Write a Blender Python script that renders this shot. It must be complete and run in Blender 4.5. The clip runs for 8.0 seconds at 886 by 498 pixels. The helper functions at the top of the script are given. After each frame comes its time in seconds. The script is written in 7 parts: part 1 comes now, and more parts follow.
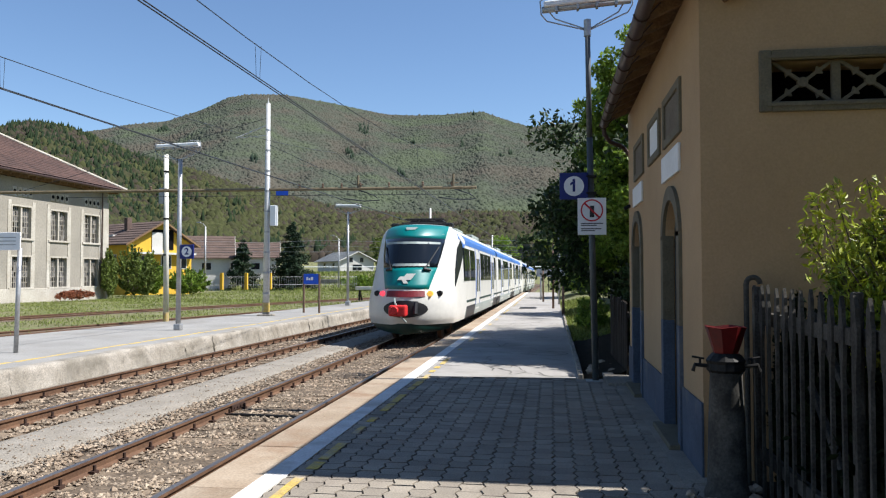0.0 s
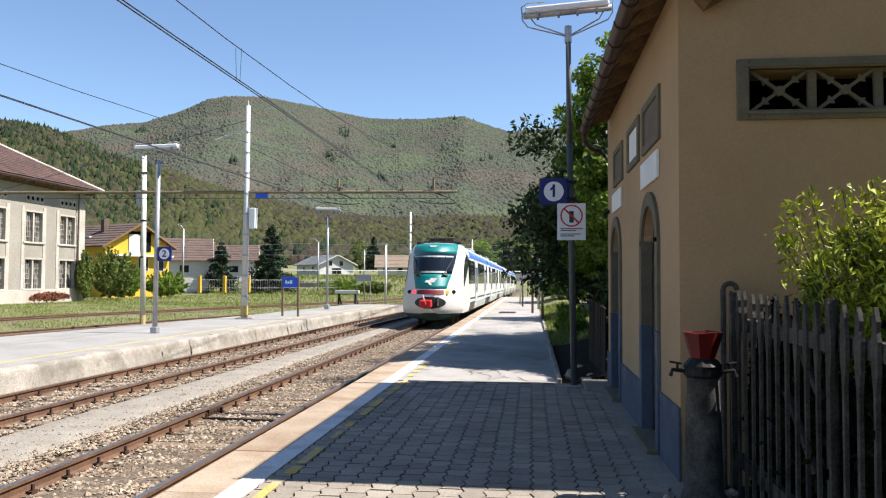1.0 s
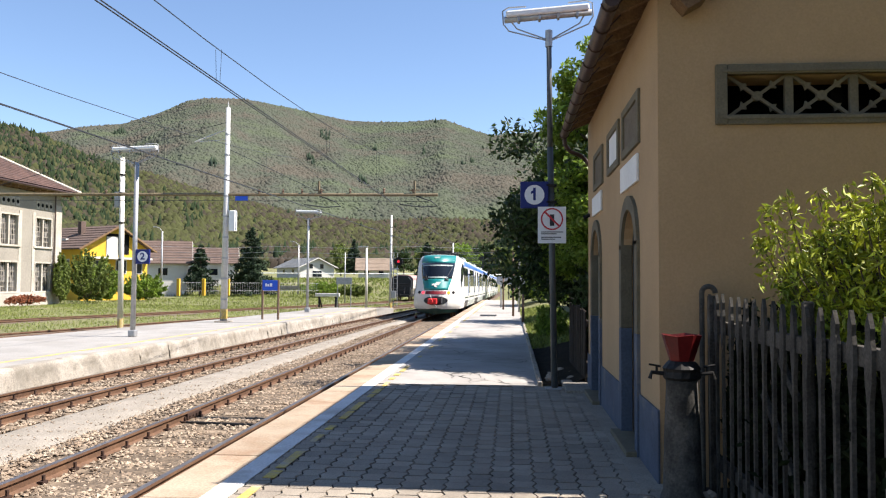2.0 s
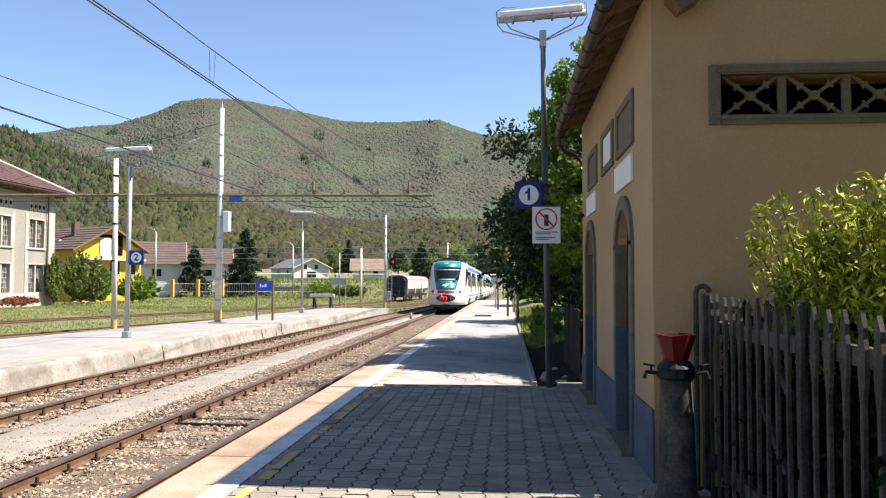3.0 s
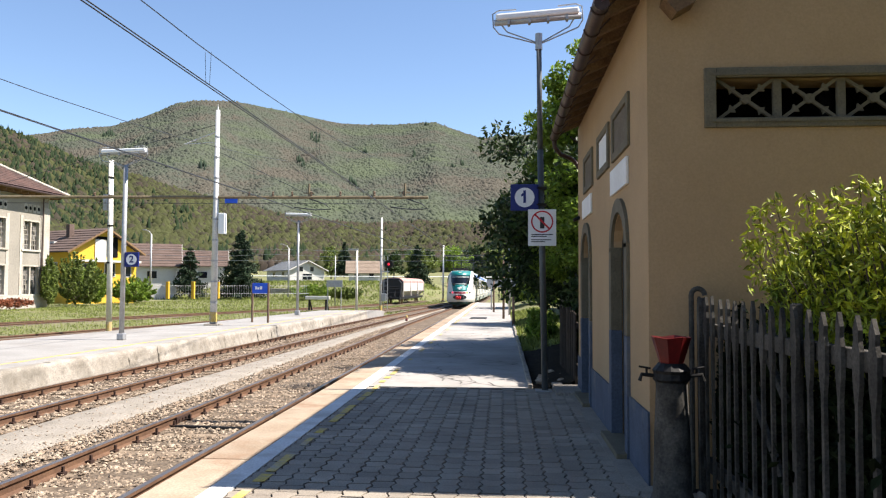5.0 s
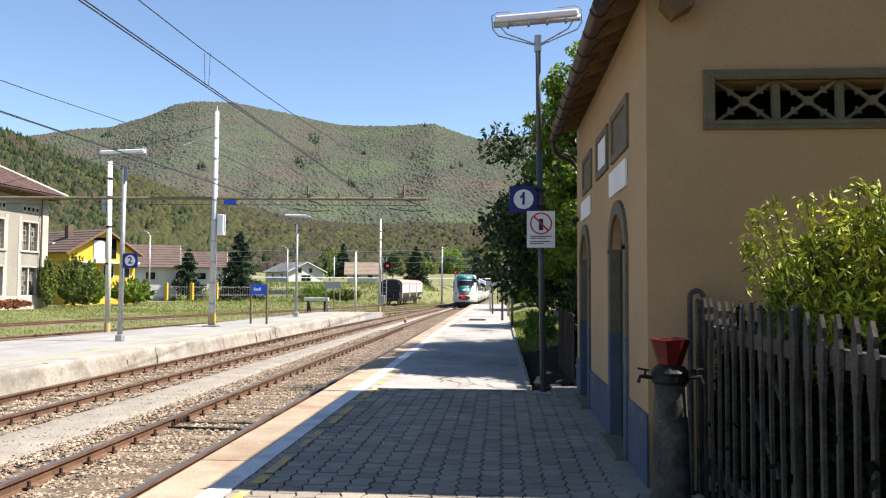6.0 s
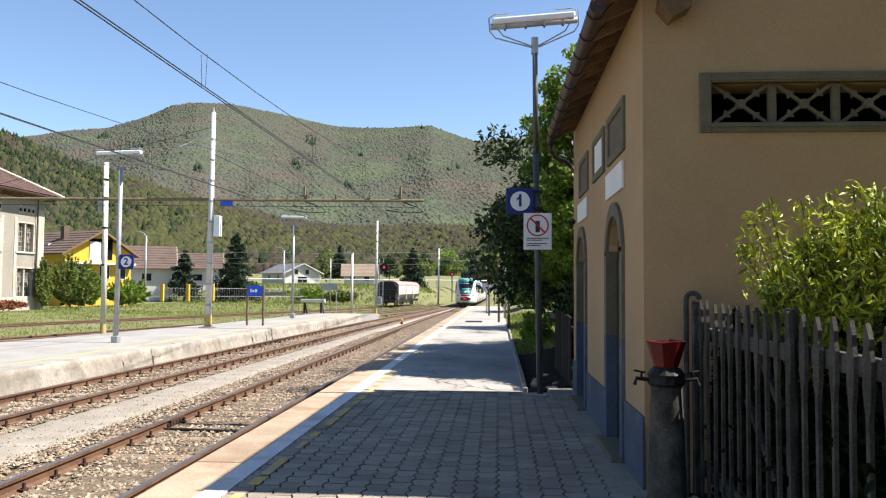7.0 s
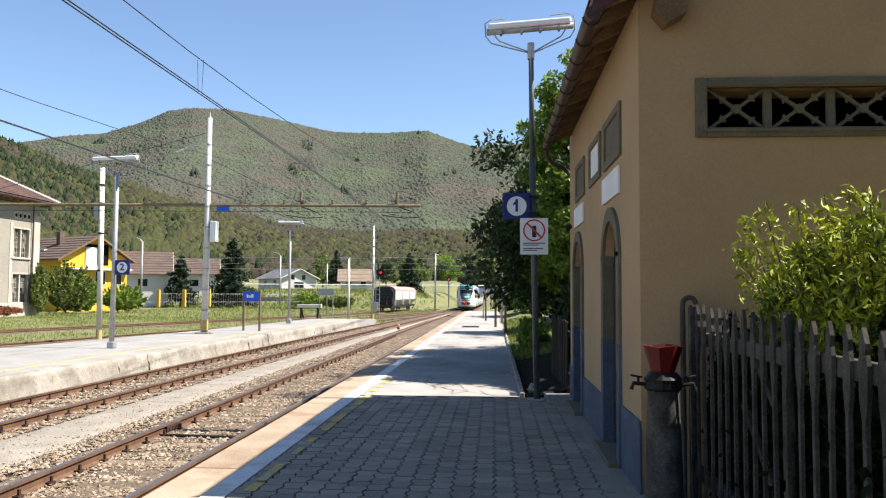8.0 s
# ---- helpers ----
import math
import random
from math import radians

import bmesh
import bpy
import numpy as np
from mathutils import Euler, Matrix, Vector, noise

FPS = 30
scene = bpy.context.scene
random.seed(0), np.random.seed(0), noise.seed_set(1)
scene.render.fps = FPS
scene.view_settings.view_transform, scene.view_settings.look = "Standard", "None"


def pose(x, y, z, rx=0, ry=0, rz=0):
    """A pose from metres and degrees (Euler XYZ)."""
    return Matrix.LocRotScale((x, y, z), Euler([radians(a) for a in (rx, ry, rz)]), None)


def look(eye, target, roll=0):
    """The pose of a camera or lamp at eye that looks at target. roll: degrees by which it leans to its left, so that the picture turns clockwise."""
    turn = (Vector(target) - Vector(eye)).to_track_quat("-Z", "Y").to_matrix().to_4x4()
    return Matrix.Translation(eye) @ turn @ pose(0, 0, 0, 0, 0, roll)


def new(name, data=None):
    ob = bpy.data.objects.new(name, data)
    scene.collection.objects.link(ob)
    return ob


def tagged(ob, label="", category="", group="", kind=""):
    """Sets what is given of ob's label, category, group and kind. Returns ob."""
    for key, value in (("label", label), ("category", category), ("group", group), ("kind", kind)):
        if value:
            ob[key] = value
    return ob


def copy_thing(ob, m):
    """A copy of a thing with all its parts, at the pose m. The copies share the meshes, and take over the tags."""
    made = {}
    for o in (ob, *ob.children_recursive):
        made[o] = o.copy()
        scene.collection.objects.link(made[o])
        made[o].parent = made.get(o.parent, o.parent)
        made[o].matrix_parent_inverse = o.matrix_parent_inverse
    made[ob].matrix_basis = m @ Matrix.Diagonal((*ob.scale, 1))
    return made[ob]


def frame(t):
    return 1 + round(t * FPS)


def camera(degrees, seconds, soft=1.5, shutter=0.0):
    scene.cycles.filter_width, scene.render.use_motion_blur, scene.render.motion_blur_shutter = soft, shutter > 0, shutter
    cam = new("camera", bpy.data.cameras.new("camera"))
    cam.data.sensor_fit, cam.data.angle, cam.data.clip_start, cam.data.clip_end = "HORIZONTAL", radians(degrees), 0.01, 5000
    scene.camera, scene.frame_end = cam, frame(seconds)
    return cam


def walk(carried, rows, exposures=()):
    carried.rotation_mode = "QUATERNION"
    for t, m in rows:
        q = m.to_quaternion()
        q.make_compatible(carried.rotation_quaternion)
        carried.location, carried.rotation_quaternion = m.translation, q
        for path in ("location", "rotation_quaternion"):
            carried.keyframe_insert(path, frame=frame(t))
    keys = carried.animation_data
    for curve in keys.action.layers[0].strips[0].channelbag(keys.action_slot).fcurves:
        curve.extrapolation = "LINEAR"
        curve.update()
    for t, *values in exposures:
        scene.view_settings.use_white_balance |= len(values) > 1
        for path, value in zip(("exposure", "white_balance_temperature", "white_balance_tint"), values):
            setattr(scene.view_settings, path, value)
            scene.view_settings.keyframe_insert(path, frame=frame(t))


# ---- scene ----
cam = camera(59.2, 8.0, soft=1.2)
PATH = [
    (0, (0, 0, 1.7), (-1.383, 9.899, 2.029), -0.08),
    (0.5, (0, 0, 1.7), (-1.283, 9.911, 2.055), 0.08),
    (1, (0, 0, 1.7), (-1.128, 9.929, 2.083), 0.28),
    (1.5, (0, 0, 1.7), (-0.983, 9.943, 2.116), 0.36),
    (3, (0, 0, 1.7), (-0.815, 9.958, 2.127), 0.17),
    (3.5, (0, 0, 1.7), (-0.824, 9.959, 2.078), 0.28),
    (4, (0, 0, 1.7), (-0.810, 9.960, 2.084), 0.43),
    (4.5, (0, 0, 1.7), (-0.766, 9.962, 2.127), 0.20),
    (6, (0, 0, 1.7), (-0.747, 9.961, 2.178), 0.32),
    (6.5, (0, 0, 1.7), (-0.732, 9.961, 2.190), 0.35),
    (7, (0, 0, 1.7), (-0.704, 9.963, 2.201), 0.42),
    (7.5, (0, 0, 1.7), (-0.679, 9.963, 2.224), 0.35),
    (8, (0, 0, 1.7), (-0.661, 9.962, 2.266), 0.32),
]
walk(cam, [(t, look(eye, target, roll)) for t, eye, target, roll in PATH], [(0, 0.90, 6050, 10), (0.6, 1.06, 6200, 11), (1.5, 1.34, 6400, 13), (3.0, 1.40, 6500, 14), (8, 1.36, 6500, 11)])

# ---- light ----
SUN_EL, SUN_AZ = radians(52.8), radians(88)
world = bpy.data.worlds.new("sky")
scene.world = world
world.use_nodes = True
wn = world.node_tree.nodes
sky = wn.new("ShaderNodeTexSky")
sky.sky_type, sky.sun_disc, sky.sun_elevation, sky.sun_rotation = "NISHITA", False, SUN_EL, SUN_AZ
sky.altitude, sky.air_density, sky.dust_density, sky.ozone_density = 400, 1.0, 0.15, 3.0
world.node_tree.links.new(sky.outputs[0], wn["Background"].inputs[0])
wn["Background"].inputs[1].default_value = 0.078
sun = new("sun", bpy.data.lights.new("sun", "SUN"))
sun.data.energy, sun.data.angle, sun.data.color = 5.0, radians(0.55), (1.0, 0.95, 0.87)
toward = Vector((math.cos(SUN_EL) * math.sin(SUN_AZ), math.cos(SUN_EL) * math.cos(SUN_AZ), math.sin(SUN_EL)))
sun.matrix_world = look(toward * 50, (0, 0, 0))


# ---- materials ----
def mat(name, c1, c2=None, rough=0.75, metal=0.0, scale=2.0, fine=30.0, bump=0.15, spots=0.35, island=0.0, objrand=0.0, spec=0.3, dirt=None, dirt_at=0.62, emit=0.0, trans=0.0):
    """Two-scale noise colour with relief; optional dirt blotches and variation per piece."""
    m = bpy.data.materials.new(name)
    m.use_nodes = True
    nt = m.node_tree
    n, ln = nt.nodes, nt.links.new
    b = n["Principled BSDF"]
    c2 = c2 or tuple(v * 0.7 for v in c1)
    geo = n.new("ShaderNodeNewGeometry")
    a = n.new("ShaderNodeTexNoise")
    a.inputs["Scale"].default_value, a.inputs["Detail"].default_value, a.inputs["Roughness"].default_value = scale, 6, 0.6
    ln(geo.outputs["Position"], a.inputs["Vector"])
    r = n.new("ShaderNodeValToRGB")
    r.color_ramp.elements[0].position, r.color_ramp.elements[1].position = 0.35, 0.68
    r.color_ramp.elements[0].color, r.color_ramp.elements[1].color = (*c2, 1), (*c1, 1)
    ln(a.outputs["Fac"], r.inputs[0])
    f = n.new("ShaderNodeTexNoise")
    f.inputs["Scale"].default_value, f.inputs["Detail"].default_value = fine, 5
    ln(geo.outputs["Position"], f.inputs["Vector"])
    mr = n.new("ShaderNodeMapRange")
    mr.inputs[1].default_value, mr.inputs[2].default_value = 0.3, 0.7
    mr.inputs[3].default_value, mr.inputs[4].default_value = 1 - spots, 1 + spots * 0.6
    ln(f.outputs["Fac"], mr.inputs[0])
    mul = n.new("ShaderNodeMix")
    mul.data_type, mul.blend_type = "RGBA", "MULTIPLY"
    mul.inputs[0].default_value = 1
    ln(r.outputs[0], mul.inputs[6])
    ln(mr.outputs[0], mul.inputs[7])
    out = mul.outputs[2]
    for amount, source in ((island, geo.outputs["Random Per Island"]), (objrand, None)):
        if amount:
            if source is None:
                source = n.new("ShaderNodeObjectInfo").outputs["Random"]
            q = n.new("ShaderNodeMapRange")
            q.inputs[3].default_value, q.inputs[4].default_value = 1 - amount, 1 + amount
            ln(source, q.inputs[0])
            x = n.new("ShaderNodeMix")
            x.data_type, x.blend_type = "RGBA", "MULTIPLY"
            x.inputs[0].default_value = 1
            ln(out, x.inputs[6])
            ln(q.outputs[0], x.inputs[7])
            out = x.outputs[2]
    if dirt:
        d = n.new("ShaderNodeTexNoise")
        d.inputs["Scale"].default_value, d.inputs["Detail"].default_value, d.inputs["Roughness"].default_value = scale * 0.45, 8, 0.7
        ln(geo.outputs["Position"], d.inputs["Vector"])
        q = n.new("ShaderNodeMapRange")
        q.inputs[1].default_value, q.inputs[2].default_value = dirt_at - 0.1, dirt_at + 0.1
        ln(d.outputs["Fac"], q.inputs[0])
        x = n.new("ShaderNodeMix")
        x.data_type = "RGBA"
        ln(q.outputs[0], x.inputs[0])
        ln(out, x.inputs[6])
        x.inputs[7].default_value = (*dirt, 1)
        out = x.outputs[2]
    ln(out, b.inputs["Base Color"])
    b.inputs["Roughness"].default_value, b.inputs["Metallic"].default_value = rough, metal
    b.inputs["Specular IOR Level"].default_value = spec
    if bump:
        k = n.new("ShaderNodeBump")
        k.inputs["Strength"].default_value, k.inputs["Distance"].default_value = bump, 0.3 / fine
        ln(f.outputs["Fac"], k.inputs["Height"])
        ln(k.outputs[0], b.inputs["Normal"])
    if emit:
        ln(out, b.inputs["Emission Color"])
        b.inputs["Emission Strength"].default_value = emit
    if trans:
        t = n.new("ShaderNodeBsdfTranslucent")
        ln(out, t.inputs[0])
        s = n.new("ShaderNodeMixShader")
        s.inputs[0].default_value = trans
        ln(b.outputs[0], s.inputs[1])
        ln(t.outputs[0], s.inputs[2])
        ln(s.outputs[0], n["Material Output"].inputs[0])
    return m


M_PLASTER = mat("ochre_plaster", (0.43, 0.29, 0.155), (0.37, 0.245, 0.128), 0.9, scale=0.9, fine=55, bump=0.25, spots=0.09, dirt=(0.31, 0.195, 0.10), dirt_at=0.66)
M_PLINTH = mat("blue_dado_paint", (0.085, 0.105, 0.145), (0.06, 0.075, 0.105), 0.85, scale=3, fine=40, spots=0.2, dirt=(0.2, 0.19, 0.17), dirt_at=0.66)
M_STONE = mat("grey_stone_trim", (0.165, 0.14, 0.092), (0.125, 0.105, 0.068), 0.85, scale=4, fine=60, spots=0.2)
M_PLAQUE = mat("white_plaque", (0.78, 0.76, 0.72), (0.72, 0.70, 0.66), 0.6, scale=3, fine=30, spots=0.05, bump=0.03)
M_BOARD = mat("grey_brown_boarding", (0.16, 0.125, 0.085), (0.12, 0.093, 0.06), 0.8, scale=5, fine=40, spots=0.2)
# Near-black that stands for unlit depth behind openings.
M_DARK = mat("interior_shade_black", (0.012, 0.012, 0.012), (0.008, 0.008, 0.008), 0.9, bump=0, spec=0.03)
M_DOOR = mat("near_black_door", (0.012, 0.013, 0.012), (0.008, 0.009, 0.008), 0.6, scale=5, fine=50)
M_WOOD = mat("soffit_wood", (0.22, 0.135, 0.065), (0.14, 0.08, 0.04), 0.8, scale=6, fine=45, spots=0.3, objrand=0.2)
M_GUTTER = mat("brown_gutter_metal", (0.085, 0.05, 0.04), (0.05, 0.032, 0.027), 0.45, 0.3, scale=4, fine=30, spots=0.2)
M_MAROON = mat("maroon_sheet_metal", (0.115, 0.045, 0.045), (0.08, 0.03, 0.03), 0.5, 0.2, scale=3)
M_TILE = mat("roof_tile", (0.25, 0.115, 0.08), (0.16, 0.075, 0.055), 0.9, scale=0.8, fine=9, spots=0.4, island=0.25)
M_PAVER = mat("concrete_paver", (0.30, 0.26, 0.205), (0.225, 0.19, 0.15), 0.9, scale=1.3, fine=70, spots=0.3, island=0.16, objrand=0.14, bump=0.3, dirt=(0.17, 0.15, 0.12), dirt_at=0.66)
M_JOINT = mat("joint_sand", (0.03, 0.026, 0.02), (0.018, 0.015, 0.012), 0.95, scale=6, fine=90)
M_ASPHALT = mat("old_pale_asphalt", (0.37, 0.345, 0.315), (0.28, 0.26, 0.236), 0.92, scale=0.8, fine=60, spots=0.28, bump=0.3, dirt=(0.19, 0.175, 0.15), dirt_at=0.61)
M_COPING = mat("weathered_coping_concrete", (0.37, 0.295, 0.215), (0.28, 0.212, 0.145), 0.9, scale=1.8, fine=45, spots=0.25, objrand=0.1, dirt=(0.20, 0.11, 0.06), dirt_at=0.60)
M_KERB = mat("grey_platform_concrete", (0.36, 0.325, 0.275), (0.24, 0.21, 0.168), 0.92, scale=1.4, fine=35, spots=0.35, dirt=(0.15, 0.135, 0.108), dirt_at=0.60)
M_PLAT2 = mat("pale_platform_concrete", (0.31, 0.297, 0.275), (0.24, 0.228, 0.208), 0.92, scale=0.7, fine=25, spots=0.18, dirt=(0.21, 0.19, 0.165), dirt_at=0.62)
M_WHITE = mat("worn_white_paint", (0.7, 0.69, 0.66), (0.58, 0.56, 0.52), 0.7, scale=2.5, fine=40, spots=0.15, dirt=(0.38, 0.33, 0.27), dirt_at=0.59)
M_YELLOW = mat("worn_yellow_paint", (0.60, 0.42, 0.07), (0.42, 0.30, 0.10), 0.8, scale=6, fine=50, spots=0.3, dirt=(0.33, 0.29, 0.25), dirt_at=0.56)
M_RAIL = mat("rusty_rail_steel", (0.185, 0.105, 0.062), (0.115, 0.064, 0.04), 0.7, 0.25, scale=3, fine=40, spots=0.25)
M_CLIP = mat("dark_rusty_fastening", (0.06, 0.032, 0.022), (0.035, 0.02, 0.015), 0.85, 0.1, scale=6, fine=40, spots=0.2)
M_RAILTOP = mat("worn_rail_head", (0.36, 0.31, 0.27), (0.25, 0.2, 0.17), 0.35, 0.85, scale=1.2, fine=20, spots=0.15)
M_SLEEPER = mat("weathered_timber_sleeper", (0.25, 0.19, 0.13), (0.15, 0.11, 0.075), 0.95, scale=4, fine=30, spots=0.35, objrand=0.2)
M_BALLAST = mat("ballast_bed", (0.17, 0.128, 0.088), (0.088, 0.064, 0.043), 0.95, scale=5, fine=22, spots=0.6, bump=0.9)
M_PEBBLE = mat("ballast_stone", (0.32, 0.258, 0.19), (0.20, 0.145, 0.10), 0.92, scale=2.0, fine=40, spots=0.2, island=0.5)
M_SAND = mat("trodden_grit", (0.29, 0.258, 0.215), (0.22, 0.193, 0.155), 0.95, scale=1.6, fine=45, spots=0.4, bump=0.5)
M_GROUND = mat("meadow_ground", (0.145, 0.165, 0.05), (0.165, 0.15, 0.075), 0.95, scale=0.35, fine=6, spots=0.5, bump=0.8, dirt=(0.185, 0.15, 0.095), dirt_at=0.65)
M_GRASS = mat("grass_blades", (0.22, 0.25, 0.058), (0.15, 0.185, 0.04), 0.8, scale=0.4, fine=3, spots=0.3, island=0.4, bump=0, trans=0.3)
M_GALV = mat("galvanised_steel", (0.42, 0.42, 0.42), (0.33, 0.33, 0.33), 0.5, 0.55, scale=5, fine=25, spots=0.15, bump=0.05)
# Steel of the first lamp post, with the building's shade put into its grey.
M_SHADEPOST = mat("shade_darkened_steel", (0.10, 0.107, 0.107), (0.075, 0.08, 0.08), 0.5, 0.2, scale=5, fine=25, spots=0.15, bump=0.05)
M_MAST = mat("pale_mast_steel", (0.60, 0.59, 0.57), (0.50, 0.49, 0.47), 0.55, 0.2, scale=3, fine=20, spots=0.15, bump=0.05)
M_WPOST = mat("cream_post_paint", (0.72, 0.68, 0.60), (0.62, 0.58, 0.50), 0.6, scale=3, fine=20, spots=0.12, bump=0.05)
M_BROWNPOST = mat("rust_brown_post", (0.17, 0.11, 0.075), (0.12, 0.075, 0.05), 0.7, scale=3, fine=20)
M_LAMPW = mat("white_lamp_plastic", (0.82, 0.82, 0.80), (0.76, 0.76, 0.74), 0.35, scale=3, fine=20, spots=0.04, bump=0.02)
M_SIGNBLUE = mat("navy_sign_enamel", (0.012, 0.022, 0.16), (0.01, 0.018, 0.13), 0.4, scale=3, fine=20, spots=0.08, bump=0.02)
M_BRIGHTBLUE = mat("bright_blue_enamel", (0.02, 0.10, 0.62), (0.02, 0.085, 0.55), 0.4, scale=3, fine=20, spots=0.06, bump=0.02)
M_SIGNWHITE = mat("sign_white", (0.80, 0.80, 0.80), (0.74, 0.74, 0.74), 0.45, scale=3, fine=20, spots=0.05, bump=0.02)
M_SIGNRED = mat("sign_red", (0.55, 0.02, 0.03), (0.45, 0.02, 0.03), 0.45, scale=3, fine=20, spots=0.05, bump=0.02)
M_INK = mat("sign_ink", (0.03, 0.03, 0.035), (0.02, 0.02, 0.025), 0.5, bump=0)
M_WIRE = mat("catenary_wire", (0.055, 0.06, 0.07), (0.04, 0.045, 0.05), 0.6, 0.4, bump=0)
M_BEAM = mat("gantry_beam_paint", (0.22, 0.17, 0.10), (0.15, 0.115, 0.07), 0.7, scale=2, fine=15)
M_FENCE = mat("lichened_concrete_picket", (0.085, 0.076, 0.062), (0.03, 0.027, 0.022), 0.95, scale=5, fine=60, spots=0.4, objrand=0.15, bump=0.5, dirt=(0.15, 0.14, 0.12), dirt_at=0.68)
M_FOUNT = mat("mossy_fountain_concrete", (0.12, 0.11, 0.092), (0.03, 0.028, 0.024), 0.92, scale=4, fine=50, spots=0.35, bump=0.4)
M_REDPOT = mat("red_painted_basin", (0.13, 0.006, 0.005), (0.08, 0.004, 0.004), 0.45, scale=5, fine=30, spots=0.2, bump=0.1)
M_IRON = mat("black_cast_iron", (0.03, 0.028, 0.025), (0.018, 0.017, 0.016), 0.6, 0.5, scale=6, fine=40)
M_BARK = mat("tree_bark", (0.12, 0.09, 0.065), (0.07, 0.05, 0.038), 0.95, scale=4, fine=30, spots=0.5, bump=0.8)
M_LEAFD = mat("dark_broad_leaves", (0.042, 0.072, 0.016), (0.024, 0.044, 0.010), 0.55, scale=0.5, fine=5, spots=0.2, island=0.6, bump=0, trans=0.18)
M_LEAFL = mat("young_bright_leaves", (0.21, 0.30, 0.035), (0.14, 0.22, 0.028), 0.5, scale=0.8, fine=5, spots=0.2, island=0.45, bump=0, trans=0.4)
M_LEAFB = mat("laurel_leaves", (0.38, 0.40, 0.022), (0.11, 0.15, 0.013), 0.5, scale=2, fine=9, spots=0.2, island=0.6, bump=0, trans=0.12)
M_NEEDLE = mat("conifer_needles", (0.022, 0.042, 0.016), (0.015, 0.03, 0.012), 0.8, scale=0.5, fine=5, spots=0.3, island=0.5, bump=0)
M_SHRUB = mat("hedge_leaves", (0.16, 0.20, 0.04), (0.10, 0.135, 0.026), 0.6, scale=0.3, fine=4, spots=0.3, island=0.5, bump=0, trans=0.3)


# ---- helpers of this scene ----
def thing(name, label, category, at=(0, 0, 0), group="", kind="", rz=0):
    ob = new(name)
    ob.empty_display_size = 0.2
    ob.matrix_basis = pose(*at, 0, 0, rz)
    return tagged(ob, label, category, group, kind)


def part(name, bm, material, parent=None, label="", smooth=False):
    me = bm
    if isinstance(bm, bmesh.types.BMesh):
        me = bpy.data.meshes.new(name)
        bmesh.ops.recalc_face_normals(bm, faces=bm.faces)
        bm.to_mesh(me)
        bm.free()
    if material is not None and not len(me.materials):
        me.materials.append(material)
    if smooth:
        me.shade_smooth()
    ob = new(name, me)
    ob.parent = parent
    return tagged(ob, label)


def box(bm, x0, y0, z0, x1, y1, z1):
    v = [bm.verts.new((x, y, z)) for z in (z0, z1) for x, y in ((x0, y0), (x1, y0), (x1, y1), (x0, y1))]
    for f in ((3, 2, 1, 0), (4, 5, 6, 7), (0, 1, 5, 4), (1, 2, 6, 5), (2, 3, 7, 6), (3, 0, 4, 7)):
        bm.faces.new([v[i] for i in f])
    return bm


def boxes(*rows, bevel=0.0):
    bm = bmesh.new()
    for r in rows:
        box(bm, *r)
    if bevel:
        bmesh.ops.bevel(bm, geom=list(bm.edges), offset=bevel, segments=2, profile=0.5, affect="EDGES")
    return bm


def rod(bm, a, b, r0, r1=None, n=10, caps=True):
    a, b, r1 = Vector(a), Vector(b), r0 if r1 is None else r1
    q = (b - a).to_track_quat("Z", "Y")
    rings = [[bm.verts.new(p + q @ Vector((r * math.cos(2 * math.pi * i / n), r * math.sin(2 * math.pi * i / n), 0))) for i in range(n)] for p, r in ((a, r0), (b, r1))]
    for i in range(n):
        bm.faces.new((rings[0][i], rings[0][(i + 1) % n], rings[1][(i + 1) % n], rings[1][i]))
    if caps:
        bm.faces.new(rings[0][::-1])
        bm.faces.new(rings[1])
    return bm


def rods(rows, n=8):
    bm = bmesh.new()
    for r in rows:
        rod(bm, *r, n=n)
    return bm


def tube(bm, pts, r, n=8):
    """One continuous pipe swept along a line of points."""
    pts = [Vector(p) for p in pts]
    pts = [p for i, p in enumerate(pts) if i == 0 or (p - pts[i - 1]).length > 1e-5]
    side, prev = None, None
    for i, p in enumerate(pts):
        d = (pts[min(i + 1, len(pts) - 1)] - pts[max(i - 1, 0)]).normalized()
        ref = side if side is not None and abs(side.dot(d)) < 0.95 else Vector((0, 0, 1)) if abs(d.z) < 0.9 else Vector((1, 0, 0))
        side = (ref - d * ref.dot(d)).normalized()
        up = d.cross(side)
        ring = [bm.verts.new(p + (side * math.cos(2 * math.pi * k / n) + up * math.sin(2 * math.pi * k / n)) * r) for k in range(n)]
        if prev:
            for k in range(n):
                bm.faces.new((prev[k], prev[(k + 1) % n], ring[(k + 1) % n], ring[k]))
        else:
            bm.faces.new(ring[::-1])
        prev = ring
    bm.faces.new(prev)
    return bm


def lathe(bm, rows, n=16, at=(0, 0, 0)):
    rings = [[bm.verts.new((at[0] + r * math.cos(2 * math.pi * i / n), at[1] + r * math.sin(2 * math.pi * i / n), at[2] + z)) for i in range(n)] for r, z in rows]
    for a, b in zip(rings, rings[1:]):
        for i in range(n):
            bm.faces.new((a[i], a[(i + 1) % n], b[(i + 1) % n], b[i]))
    bm.faces.new(rings[0][::-1])
    bm.faces.new(rings[-1])
    return bm


